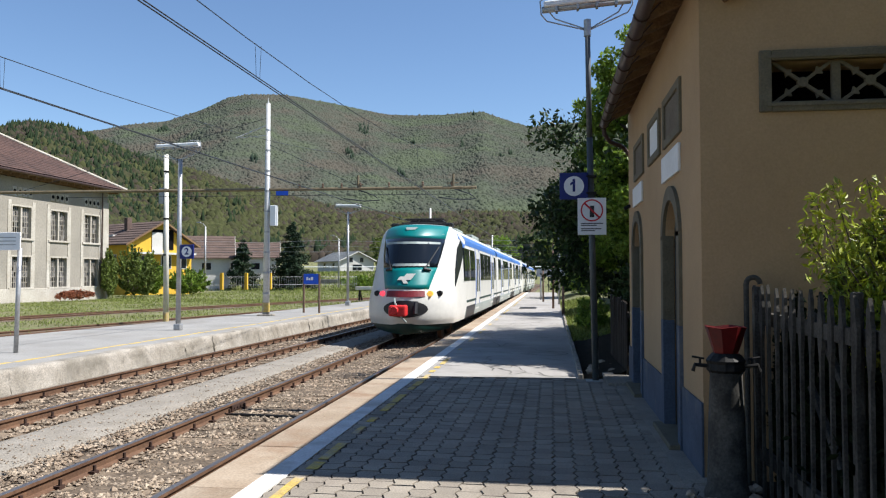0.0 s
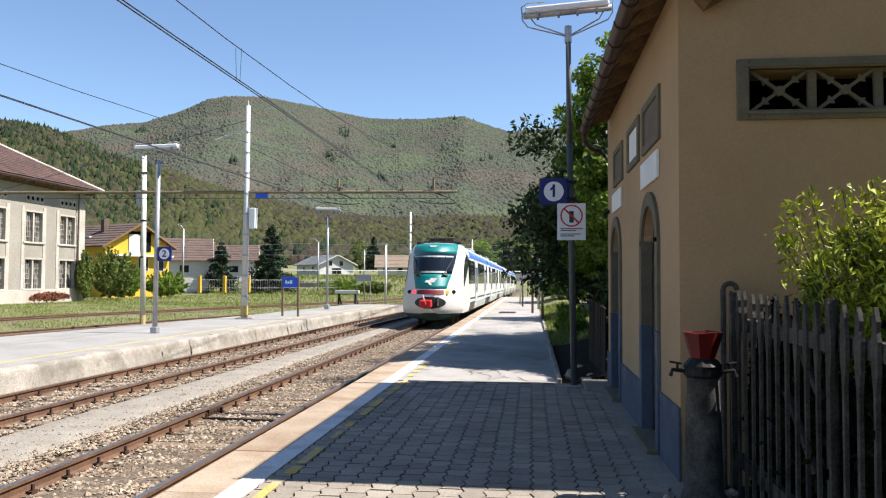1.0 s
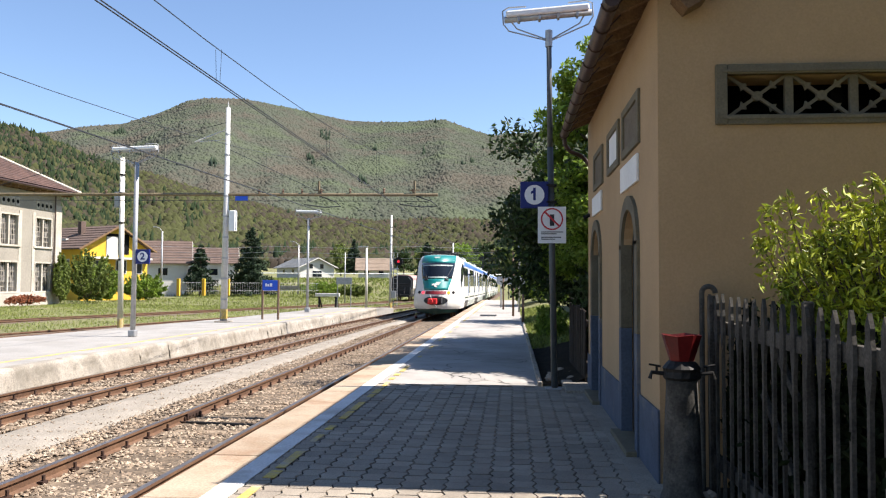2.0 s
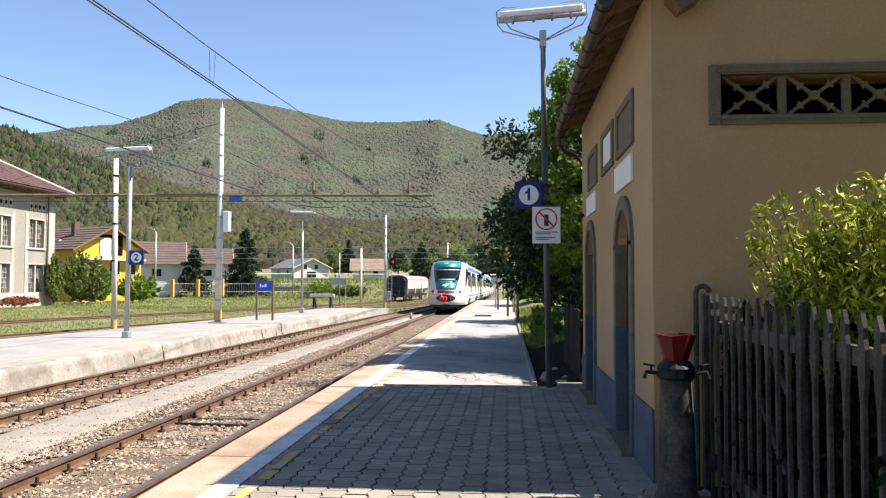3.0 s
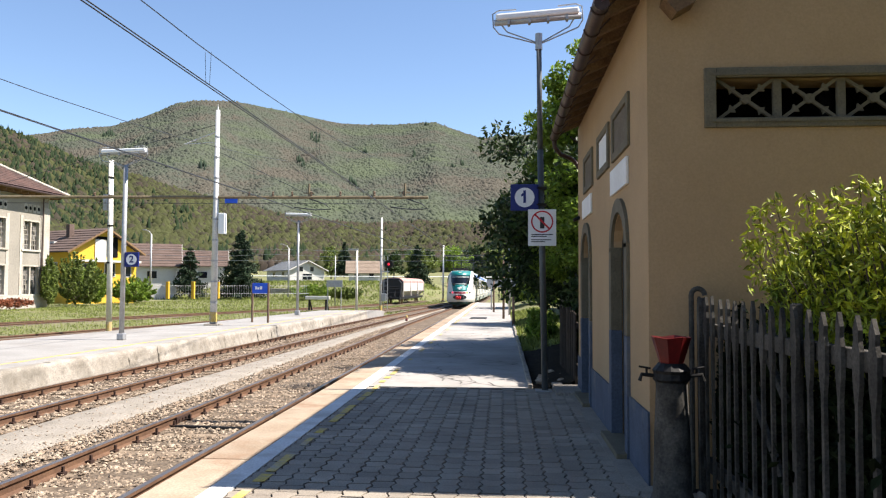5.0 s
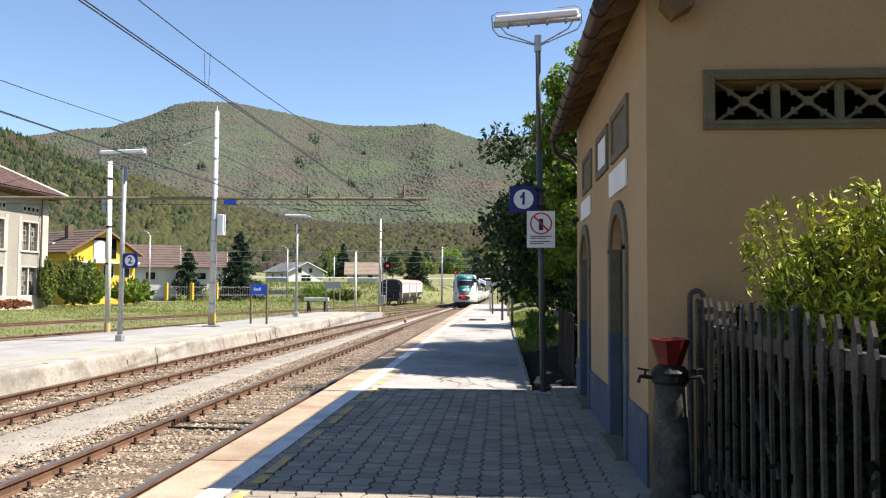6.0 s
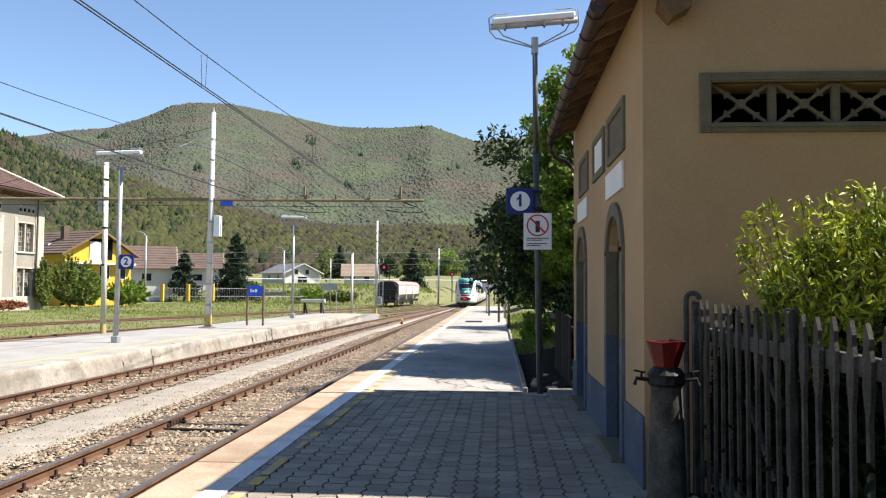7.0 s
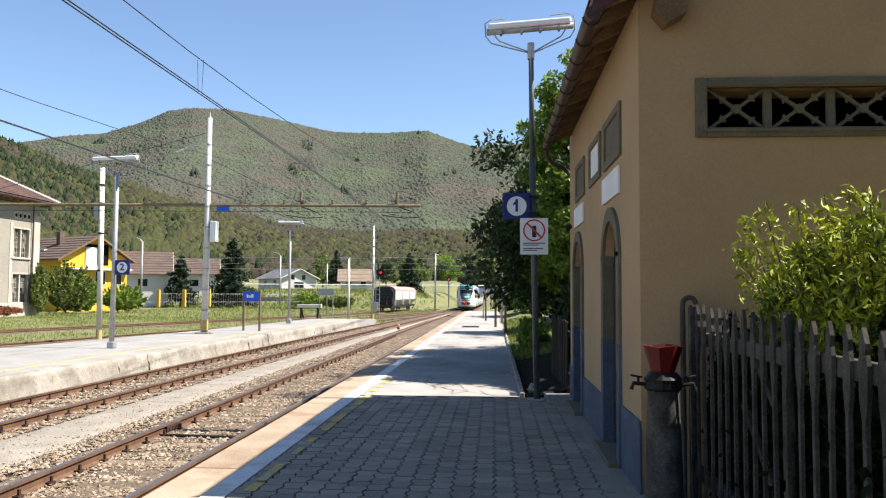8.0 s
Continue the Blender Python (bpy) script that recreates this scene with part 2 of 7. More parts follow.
def prism(bm, outline, axis, lo, hi):
    """An outline of (u, v) pairs pushed along an axis: x takes (y, z), y takes (x, z), z takes (x, y)."""
    def at(u, v, w):
        return {"x": (w, u, v), "y": (u, w, v), "z": (u, v, w)}[axis]
    a = [bm.verts.new(at(u, v, lo)) for u, v in outline]
    b = [bm.verts.new(at(u, v, hi)) for u, v in outline]
    bm.faces.new(a)
    bm.faces.new(b[::-1])
    for i in range(len(a)):
        j = (i + 1) % len(a)
        bm.faces.new((a[j], a[i], b[i], b[j]))
    return bm


def arrays(name, verts, faces, material, smooth=False):
    me = bpy.data.meshes.new(name)
    me.from_pydata(verts.tolist() if hasattr(verts, "tolist") else verts, [], faces.tolist() if hasattr(faces, "tolist") else faces)
    me.materials.append(material)
    if smooth:
        me.shade_smooth()
    return me


def leaf_mesh(name, centres, size, material, rng, slim=0.45, droop=0.0):
    """Folded four-point leaves, two triangles each, at the given places."""
    c = np.asarray(centres, float)
    n = len(c)
    d = rng.normal(size=(n, 3))
    d[:, 2] += droop
    d /= np.linalg.norm(d, axis=1)[:, None]
    e = np.cross(d, rng.normal(size=(n, 3)))
    e /= np.linalg.norm(e, axis=1)[:, None]
    up = np.cross(d, e)
    s = (size * rng.uniform(0.6, 1.35, n))[:, None]
    v = np.stack([c - d * s, c + e * s * slim + up * s * 0.15, c + d * s, c - e * s * slim + up * s * 0.15], 1).reshape(-1, 3)
    k = np.arange(n)[:, None] * 4
    f = np.concatenate([k + np.array([[0, 1, 2]]), k + np.array([[0, 2, 3]])])
    return arrays(name, v, f, material)


def wall_sheet(bm, place, length, height, thick, holes):
    """A wall of that length and height with rectangular holes (u0, u1, v0, v1); place(u, v, w) gives the point at depth w."""
    us = sorted({0.0, length, *[h[0] for h in holes], *[h[1] for h in holes]})
    vs = sorted({0.0, height, *[h[2] for h in holes], *[h[3] for h in holes]})
    grid = {(i, j): not any(h[0] <= (us[i] + us[i + 1]) / 2 <= h[1] and h[2] <= (vs[j] + vs[j + 1]) / 2 <= h[3] for h in holes)
            for i in range(len(us) - 1) for j in range(len(vs) - 1)}

    def quad(*pts):
        bm.faces.new([bm.verts.new(place(*p)) for p in pts])
    for (i, j), solid in grid.items():
        if not solid:
            continue
        a, b, c, d = us[i], us[i + 1], vs[j], vs[j + 1]
        quad((a, c, 0), (b, c, 0), (b, d, 0), (a, d, 0))
        quad((a, c, thick), (a, d, thick), (b, d, thick), (b, c, thick))
        for di, dj, p, q in ((-1, 0, (a, c), (a, d)), (1, 0, (b, d), (b, c)), (0, -1, (b, c), (a, c)), (0, 1, (a, d), (b, d))):
            if not grid.get((i + di, j + dj), False):
                quad((*p, 0), (*q, 0), (*q, thick), (*p, thick))
    bmesh.ops.remove_doubles(bm, verts=bm.verts, dist=0.0005)
    return bm


def letters(text, size, material, parent, place, name="numeral"):
    cu = bpy.data.curves.new("glyphs", "FONT")
    cu.body, cu.size, cu.extrude, cu.align_x, cu.align_y = text, size, 0.003, "CENTER", "CENTER"
    cu.offset = size * 0.025
    tmp = new("glyphs", cu)
    bpy.context.view_layer.update()
    me = bpy.data.meshes.new_from_object(tmp.evaluated_get(bpy.context.evaluated_depsgraph_get()))
    bpy.data.objects.remove(tmp)
    me.materials.clear()
    me.materials.append(material)
    ob = part(name, me, material, parent)
    ob.matrix_basis = place
    return ob


def loft(rings, close_a=True, close_b=True):
    bm = bmesh.new()
    vs = [[bm.verts.new(p) for p in r] for r in rings]
    n = len(vs[0])
    for a, b in zip(vs, vs[1:]):
        for i in range(n):
            bm.faces.new((a[i], a[(i + 1) % n], b[(i + 1) % n], b[i]))
    if close_a:
        bm.faces.new(vs[0])
    if close_b:
        bm.faces.new(vs[-1])
    return bm


def near_track(y):
    return -4.51 + 0.0025 * y


def far_track(y):
    return -8.94 + 0.026 * y


def drop(y):
    """The line falls gently beyond the platform."""
    return -0.0055 * min(max(0.0, y - 40.0), 130.0)


RAIL = -0.40      # rail head; the platform paving lies at zero
BED = -0.56


# ---- ground and far hills ----
def smooth01(v):
    v = np.clip(v, 0, 1)
    return v * v * (3 - 2 * v)


def wave(x, y, seed, scale):
    """Cheap smooth noise from a few turned sines."""
    r = np.random.RandomState(seed)
    out = 0
    for k in range(7):
        a, f, p = r.uniform(0, 6.28), scale * 1.6 ** (k % 4) * r.uniform(0.8, 1.25), r.uniform(0, 6.28)
        out = out + np.sin((x * math.cos(a) + y * math.sin(a)) * f + p) / 1.5 ** (k % 4)
    return out / 4


def ground_height(x, y):
    z = np.full_like(x, -0.62)
    yard = smooth01((-13 - x - 0.05 * y) / 4) * smooth01((y + 40) / 10)
    z = z + yard * 0.09 + yard * 0.04 * wave(x, y, 3, 0.5)
    z = z - 0.0055 * np.clip(y - 40, 0, 130)
    bank = smooth01((y - 128 + 0.25 * (x + 40)) / 26) * smooth01((-9 - x) / 8)
    z = z + bank * 3.2
    east = smooth01((x - 0.9) / 1.4)
    z = z + east * 0.62 + smooth01((x - 2.2) / 6) * 0.5
    z = z + 16 * smooth01((np.hypot(x, y) - 230) / 260)
    return z


def build_ground():
    ax = np.concatenate([-np.geomspace(900, 30, 50), np.arange(-29, 12, 0.5), np.geomspace(12.5, 900, 40)])
    ay = np.concatenate([-np.geomspace(700, 12, 24), np.arange(-11, 80, 1.0), np.geomspace(81, 1100, 90)])
    gx, gy = np.meshgrid(ax, ay)
    gz = ground_height(gx, gy)
    v = np.stack([gx, gy, gz], -1).reshape(-1, 3)
    w = len(ax)
    i, j = np.meshgrid(np.arange(w - 1), np.arange(len(ay) - 1))
    a = (j * w + i).ravel()
    f = np.stack([a, a + 1, a + w + 1, a + w], 1)
    tagged(part("ground", arrays("ground", v, f, M_GROUND, True), None), "rough spring meadow and railway yard soil", "ground", kind="structure")


build_ground()

RIDGE = ((-75, 6.5), (-60, 7.5), (-48, 8.2), (-40, 8.9), (-34, 9.2), (-32.3, 9.6), (-30.3, 10.1), (-27.5, 10.6), (-25.7, 11.3), (-24.4, 11.9), (-23.5, 12.4),
         (-21.8, 12.75), (-19.3, 12.8), (-16.1, 12.35), (-12.1, 11.65), (-10, 11.6), (-7.9, 11.65), (-5, 11.85), (-3.8, 11.4), (-1.7, 10.7), (-0.4, 10.75),
         (4.5, 11.1), (14, 11.5), (30, 10.0), (60, 8.5))
SPUR = ((-75, 9.5), (-50, 9.4), (-40.7, 9.0), (-37.7, 9.4), (-36, 9.9), (-34.8, 9.8), (-33.4, 9.6), (-32.2, 9.2), (-30, 8.3), (-27, 7.4), (-23, 6.4), (-18, 5.3),
        (-14, 4.6), (-10, 4.3), (-6, 4.6), (-2, 4.3), (2, 4.6), (10, 5.6), (25, 6.5), (60, 6.0))


def hill_point(az, q, crest, near, far, power, seed, rough):
    """A point of a hill: az in degrees from the line of the track, q from the foot (0) to the crest (1)."""
    el = np.interp(az, [r[0] for r in crest], [r[1] for r in crest])
    d = near + (far - near) * q + 60 * wave(az * 0.6, q * 6, seed, 1.0) * q * (1 - q) * 4
    top = np.tan(np.radians(el)) * far
    z = 8 + (top - 8) * np.power(np.clip(q, 0, 1), power)
    a = np.radians(az)
    x, y = d * np.sin(a), d * np.cos(a)
    z = z + rough * top * np.clip(q * (1 - q) * 4, 0, 1) * wave(x, y, seed + 1, 0.006)
    return x, y, z + 1.7


def build_hill(name, label, crest, near, far, power, seed, rough, ground_mat):
    az, q = np.meshgrid(np.linspace(-75, 60, 420), np.concatenate([np.linspace(0, 1, 90), [1.06]]))
    x, y, z = hill_point(az, np.minimum(q, 1), crest, near, far, power, seed, rough)
    over = q > 1
    x, y, z = np.where(over, x * 1.25, x), np.where(over, y * 1.25, y), np.where(over, z * 0.6, z)
    w = az.shape[1]
    i, j = np.meshgrid(np.arange(w - 1), np.arange(az.shape[0] - 1))
    a = (j * w + i).ravel()
    f = np.stack([a, a + 1, a + w + 1, a + w], 1)
    tagged(part(name, arrays(name, np.stack([x, y, z], -1).reshape(-1, 3), f, ground_mat, True), None), label, "mountain", kind="structure")


def forest(name, label, category, count, crest, near, far, power, seed, rough, size, material, pointed, keep):
    """Joined crowns of few facets over a hill; keep(az, q, rng) picks where this kind grows."""
    rng = np.random.RandomState(seed * 7 + 1)
    az, q = rng.uniform(-38.5, 4, count), rng.uniform(0.0, 1.0, count) ** (0.85 if near > 500 else 1.15)
    ok = keep(az, q, rng)
    az, q = az[ok], q[ok]
    x, y, z = hill_point(az, q, crest, near, far, power, seed, rough)
    n = len(x)
    s = size * np.exp(rng.normal(0, 0.42, n)).clip(0.4, 1.2 if pointed else 2.0)
    rings = ((0.52, 0.0, 0.0), (0.36, 0.81, 0.9)) if pointed else ((0.58, 0.0, 0.0), (0.46, 0.60, 0.6))
    base = [(r * math.cos(k * math.pi / 2 + o), r * math.sin(k * math.pi / 2 + o), h) for r, h, o in rings for k in range(4)]
    base.append((0.05, 0, 1.9 if pointed else 0.92))
    tri = [(k, (k + 1) % 4, 4 + k) for k in range(4)] + [((k + 1) % 4, 4 + (k + 1) % 4, 4 + k) for k in range(4)] + [(4 + k, 4 + (k + 1) % 4, 8) for k in range(4)]
    b = np.array(base)
    v = b[None] * (1 + rng.uniform(-0.27, 0.27, (n, len(b), 3))) * s[:, None, None] + np.stack([x, y, z - s * (0.15 if pointed else 0.55 if near < 500 else 0.62)], -1)[:, None]
    f = (np.array(tri)[None] + (np.arange(n) * len(b))[:, None, None]).reshape(-1, 3)
    ob = part(name, arrays(name, v.reshape(-1, 3), f, material, True), None)
    tagged(ob, label, category, kind="stuff")


def hill_mat(name, a, b, c, island=0.35, grain=0.3, shift=0.0):
    """Spring woods: three tones of bare and leafing crowns in drifts of some hundred metres."""
    m = bpy.data.materials.new(name)
    m.use_nodes = True
    n, ln = m.node_tree.nodes, m.node_tree.links.new
    bs = n["Principled BSDF"]
    g = n.new("ShaderNodeNewGeometry")
    cols = (a, b, c)
    n1 = n.new("ShaderNodeTexNoise")
    n1.inputs["Scale"].default_value, n1.inputs["Detail"].default_value, n1.inputs["Roughness"].default_value = 0.0055, 5, 0.6
    ln(g.outputs["Position"], n1.inputs["Vector"])
    add = n.new("ShaderNodeMath")
    add.operation = "MULTIPLY_ADD"
    ln(g.outputs["Random Per Island"], add.inputs[0])
    add.inputs[1].default_value = island
    ln(n1.outputs["Fac"], add.inputs[2])
    r = n.new("ShaderNodeValToRGB")
    for k, (p, col) in enumerate(((0.40, cols[0]), (0.52, cols[1]), (0.66, cols[2]))):
        e = r.color_ramp.elements[k] if k < 2 else r.color_ramp.elements.new(p)
        e.position, e.color = p + shift, (*col, 1)
    ln(add.outputs[0], r.inputs[0])
    n2 = n.new("ShaderNodeTexNoise")
    n2.inputs["Scale"].default_value, n2.inputs["Detail"].default_value = 0.12, 4
    ln(g.outputs["Position"], n2.inputs["Vector"])
    mr = n.new("ShaderNodeMapRange")
    mr.inputs[1].default_value, mr.inputs[2].default_value, mr.inputs[3].default_value, mr.inputs[4].default_value = 0.3, 0.7, 1 - grain, 1 + grain * 0.7
    ln(n2.outputs["Fac"], mr.inputs[0])
    x = n.new("ShaderNodeMix")
    x.data_type, x.blend_type = "RGBA", "MULTIPLY"
    x.inputs[0].default_value = 1
    ln(r.outputs[0], x.inputs[6])
    ln(mr.outputs[0], x.inputs[7])
    ln(x.outputs[2], bs.inputs["Base Color"])
    bs.inputs["Roughness"].default_value, bs.inputs["Specular IOR Level"].default_value = 0.95, 0.05
    return m


# Mountain tones are lifted, greyed and evened: distance haze put into the colour.
M_MOUNT = hill_mat("hazed_mountain_woods", (0.080, 0.072, 0.056), (0.064, 0.070, 0.053), (0.074, 0.088, 0.054), 0.05, 0.10, 0.02)
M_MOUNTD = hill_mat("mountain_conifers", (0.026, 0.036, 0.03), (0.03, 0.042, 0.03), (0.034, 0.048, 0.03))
M_SPUR = hill_mat("foothill_woods", (0.050, 0.039, 0.031), (0.039, 0.035, 0.024), (0.050, 0.054, 0.022), 0.28, 0.3, 0.06)
M_SPURD = hill_mat("foothill_conifers", (0.014, 0.022, 0.013), (0.017, 0.026, 0.014), (0.021, 0.032, 0.015))
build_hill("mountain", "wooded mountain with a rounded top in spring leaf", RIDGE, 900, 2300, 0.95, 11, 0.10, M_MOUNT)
build_hill("foothill", "lower wooded hillside of mixed spring trees", SPUR, 330, 1000, 1.1, 21, 0.12, M_SPUR)
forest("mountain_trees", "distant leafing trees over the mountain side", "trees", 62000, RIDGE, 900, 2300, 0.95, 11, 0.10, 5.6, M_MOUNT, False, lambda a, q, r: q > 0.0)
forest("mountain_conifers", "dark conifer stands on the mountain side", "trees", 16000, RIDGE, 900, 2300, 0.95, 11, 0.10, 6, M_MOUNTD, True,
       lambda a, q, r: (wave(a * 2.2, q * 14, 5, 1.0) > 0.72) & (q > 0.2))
forest("hillside_trees", "leafing broadleaf trees on the lower hillside", "trees", 44000, SPUR, 330, 1000, 1.1, 21, 0.12, 4.8, M_SPUR, False, lambda a, q, r: q < 1.1)
forest("hillside_conifers", "dark conifers on the lower hillside", "trees", 26000, SPUR, 330, 1000, 1.1, 21, 0.12, 3.4, M_SPURD, True,
       lambda a, q, r: ((a < -27) & (q > 0.3) & (wave(a * 1.1, q * 8, 4, 1.0) > -0.45) & (r.uniform(size=len(a)) < 0.34)) | ((wave(a * 1.6, q * 9, 8, 1.0) > 0.45) & (q < 0.55) & (r.uniform(size=len(a)) < 0.38)) | (r.uniform(size=len(a)) < 0.01))


# ---- tracks ----
def strip(name, left, right, y0, y1, z, material, label, category, step=4.0, bumps=0.0):
    """A band of ground between two lines x(y)."""
    ys = np.arange(y0, y1 + step, step)
    m = 7
    v, f = [], []
    for k, y in enumerate(ys):
        for i in range(m):
            x = left(y) + (right(y) - left(y)) * i / (m - 1)
            edge = 0.08 if i in (0, m - 1) else 0.0
            v.append((x, y, z + drop(y) - edge + bumps * random.uniform(-1, 1) * (0 < i < m - 1)))
    for k in range(len(ys) - 1):
        for i in range(m - 1):
            a = k * m + i
            f.append((a, a + 1, a + m + 1, a + m))
    return tagged(part(name, arrays(name, v, f, material, True), None), label, category, kind="structure")


strip("track_bed_1", lambda y: near_track(y) - 1.75, lambda y: near_track(y) + 1.5, -12, 330, BED + 0.012, M_BALLAST, "brown stone ballast bed under the platform track", "ballast", 1.0, 0.015)
strip("track_bed_2", lambda y: far_track(y) - 1.2, lambda y: far_track(y) + 1.25, -12, 150, BED + 0.008, M_BALLAST, "brown stone ballast bed under the second track", "ballast", 1.0, 0.015)
strip("service_path", lambda y: far_track(y) + 1.15, lambda y: near_track(y) - 1.65, -12, 110, BED + 0.045, M_SAND, "trodden pale grit path between the tracks", "path", 1.0, 0.006)


def rail_mesh(length):
    bm = bmesh.new()
    half = ((0.036, 0), (0.036, -0.035), (0.011, -0.05), (0.011, -0.125), (0.07, -0.145), (0.07, -0.16))
    prism(bm, [(x, z) for x, z in half] + [(-x, z) for x, z in half[::-1]], "y", 0, length)
    me = bpy.data.meshes.new("rail")
    bmesh.ops.recalc_face_normals(bm, faces=bm.faces)
    bm.to_mesh(me)
    bm.free()
    me.materials.append(M_RAIL)
    me.materials.append(M_RAILTOP)
    for p in me.polygons:
        if p.normal.z > 0.9 and p.center.z > -0.001:
            p.material_index = 1
    return me


def track(name, line, y0, y1, label, clips_to, sleepers_to, z=RAIL):
    """Rails in lengths of twelve metres, sleepers and rail clips along a line x(y)."""
    t = thing(name, label, "railway track", (0, 0, 0), "tracks")
    piece = rail_mesh(12.02)
    y = y0
    while y < y1:
        dx = line(y + 12) - line(y)
        for s in (-0.752, 0.752):
            r = part("rail", piece, None, t)
            r.matrix_basis = pose(line(y) + s, y, z + drop(y), math.degrees(math.atan2(drop(y + 12) - drop(y), 12)), 0, -math.degrees(math.atan2(dx, 12)))
        y += 12
    me = None
    y = y0 + 0.3
    rng = random.Random(4)
    while y < sleepers_to:
        if me is None:
            bm = boxes((-1.3, -0.115, -0.14, 1.3, 0.115, 0.0), bevel=0.012)
            ob = part("sleeper", bm, M_SLEEPER, t)
            me = ob.data
        else:
            ob = part("sleeper", me, None, t)
        ob.matrix_basis = pose(line(y), y, z + drop(y) - 0.148 + rng.uniform(-0.012, 0.004), 0, 0, rng.uniform(-1.2, 1.2))
        y += 0.62
    bm = bmesh.new()
    y = y0 + 0.3
    while y < clips_to:
        for s in (-0.752, 0.752):
            for k in (-1, 1):
                x = line(y) + s + k * 0.085
                box(bm, x - 0.035, y - 0.05, z - 0.155, x + 0.035, y + 0.05, z - 0.115)
                rod(bm, (x + k * 0.01, y, z - 0.13), (x + k * 0.01, y, z - 0.05), 0.022, n=6)
        y += 0.62
    tagged(part("rail_clip", bm, M_CLIP, t), kind="stuff")
    return t


track("railway_track", near_track, -10, 330, "rusty rails on timber sleepers beside the platform", 40, 60)
track("railway_track", far_track, -10, 150, "rusty rails on timber sleepers before the island platform", 50, 60)


def bend(points):
    ys, xs = [p[1] for p in points], [p[0] for p in points]

    def line(y):
        return float(np.interp(y, ys, xs))
    return line


def catmull(points, step=3.0):
    out = []
    for k in range(len(points) - 1):
        p = [Vector((*points[min(max(k + d, 0), len(points) - 1)], 0)) for d in (-1, 0, 1, 2)]
        n = max(2, int((p[2] - p[1]).length / step))
        for i in range(n):
            u = i / n
            out.append(0.5 * (2 * p[1] + (p[2] - p[0]) * u + (2 * p[0] - 5 * p[1] + 4 * p[2] - p[3]) * u * u + (3 * p[1] - p[0] - 3 * p[2] + p[3]) * u ** 3))
    return [(v.x, v.y) for v in out] + [points[-1]]


YARD = []


def yard_track(points, label):
    path = catmull(points)
    YARD.append(path)
    t = thing("railway_track", label, "railway track", (0, 0, 0), "tracks")
    for s in (-0.752, 0.752):
        rings = []
        for k, (x, y) in enumerate(path):
            q, p = path[min(k + 1, len(path) - 1)], path[max(k - 1, 0)]
            d = Vector((q[0] - p[0], q[1] - p[1], 0)).normalized()
            side = Vector((d.y, -d.x, 0))
            c = Vector((x, y, RAIL + drop(y))) + side * s
            rings.append([c + side * w + Vector((0, 0, h)) for w, h in ((-0.036, 0), (0.036, 0), (0.036, -0.04), (0.012, -0.05), (0.012, -0.16), (-0.012, -0.16), (-0.012, -0.05), (-0.036, -0.04))])
        bm = loft(rings)
        part("rail", bm, M_RAIL, t)
    me = None
    for (x0, y0), (x1, y1) in zip(path, path[1:]):
        d = math.hypot(x1 - x0, y1 - y0)
        for k in range(int(d / 0.7)):
            u = k * 0.7 / d
            if y0 > 95:
                continue
            if me is None:
                me = part("sleeper", boxes((-1.3, -0.12, -0.14, 1.3, 0.12, 0.0), bevel=0.012), M_SLEEPER, t).data
                ob = t.children[-1]
            else:
                ob = part("sleeper", me, None, t)
            ob.matrix_basis = pose(x0 + (x1 - x0) * u, y0 + (y1 - y0) * u, RAIL - 0.15 + drop(y0), 0, 0, -math.degrees(math.atan2(x1 - x0, y1 - y0)))


yard_track(((-25.5, 2), (-21.5, 18), (-19.0, 29), (-16.0, 43), (-13.1, 58), (-10.6, 75), (-7.6, 100), (-6.2, 118)), "overgrown rusty yard track in the grass behind the platform")
yard_track(((-31.5, 14), (-26.8, 35), (-23.6, 50), (-18.6, 73), (-14.6, 98), (-13.4, 122), (-12.0, 150)), "overgrown rusty siding track in the grass")


for k, path in enumerate(YARD):
    mid = lambda y, path=path: float(np.interp(y, [p[1] for p in path], [p[0] for p in path]))
    strip(f"yard_bed_{k + 1}", lambda y: mid(y) - 1.5, lambda y: mid(y) + 1.5, path[0][1], path[-1][1], BED + 0.07, M_BALLAST, "weedy brown ballast under the yard track", "ballast", 1.5, 0.02)


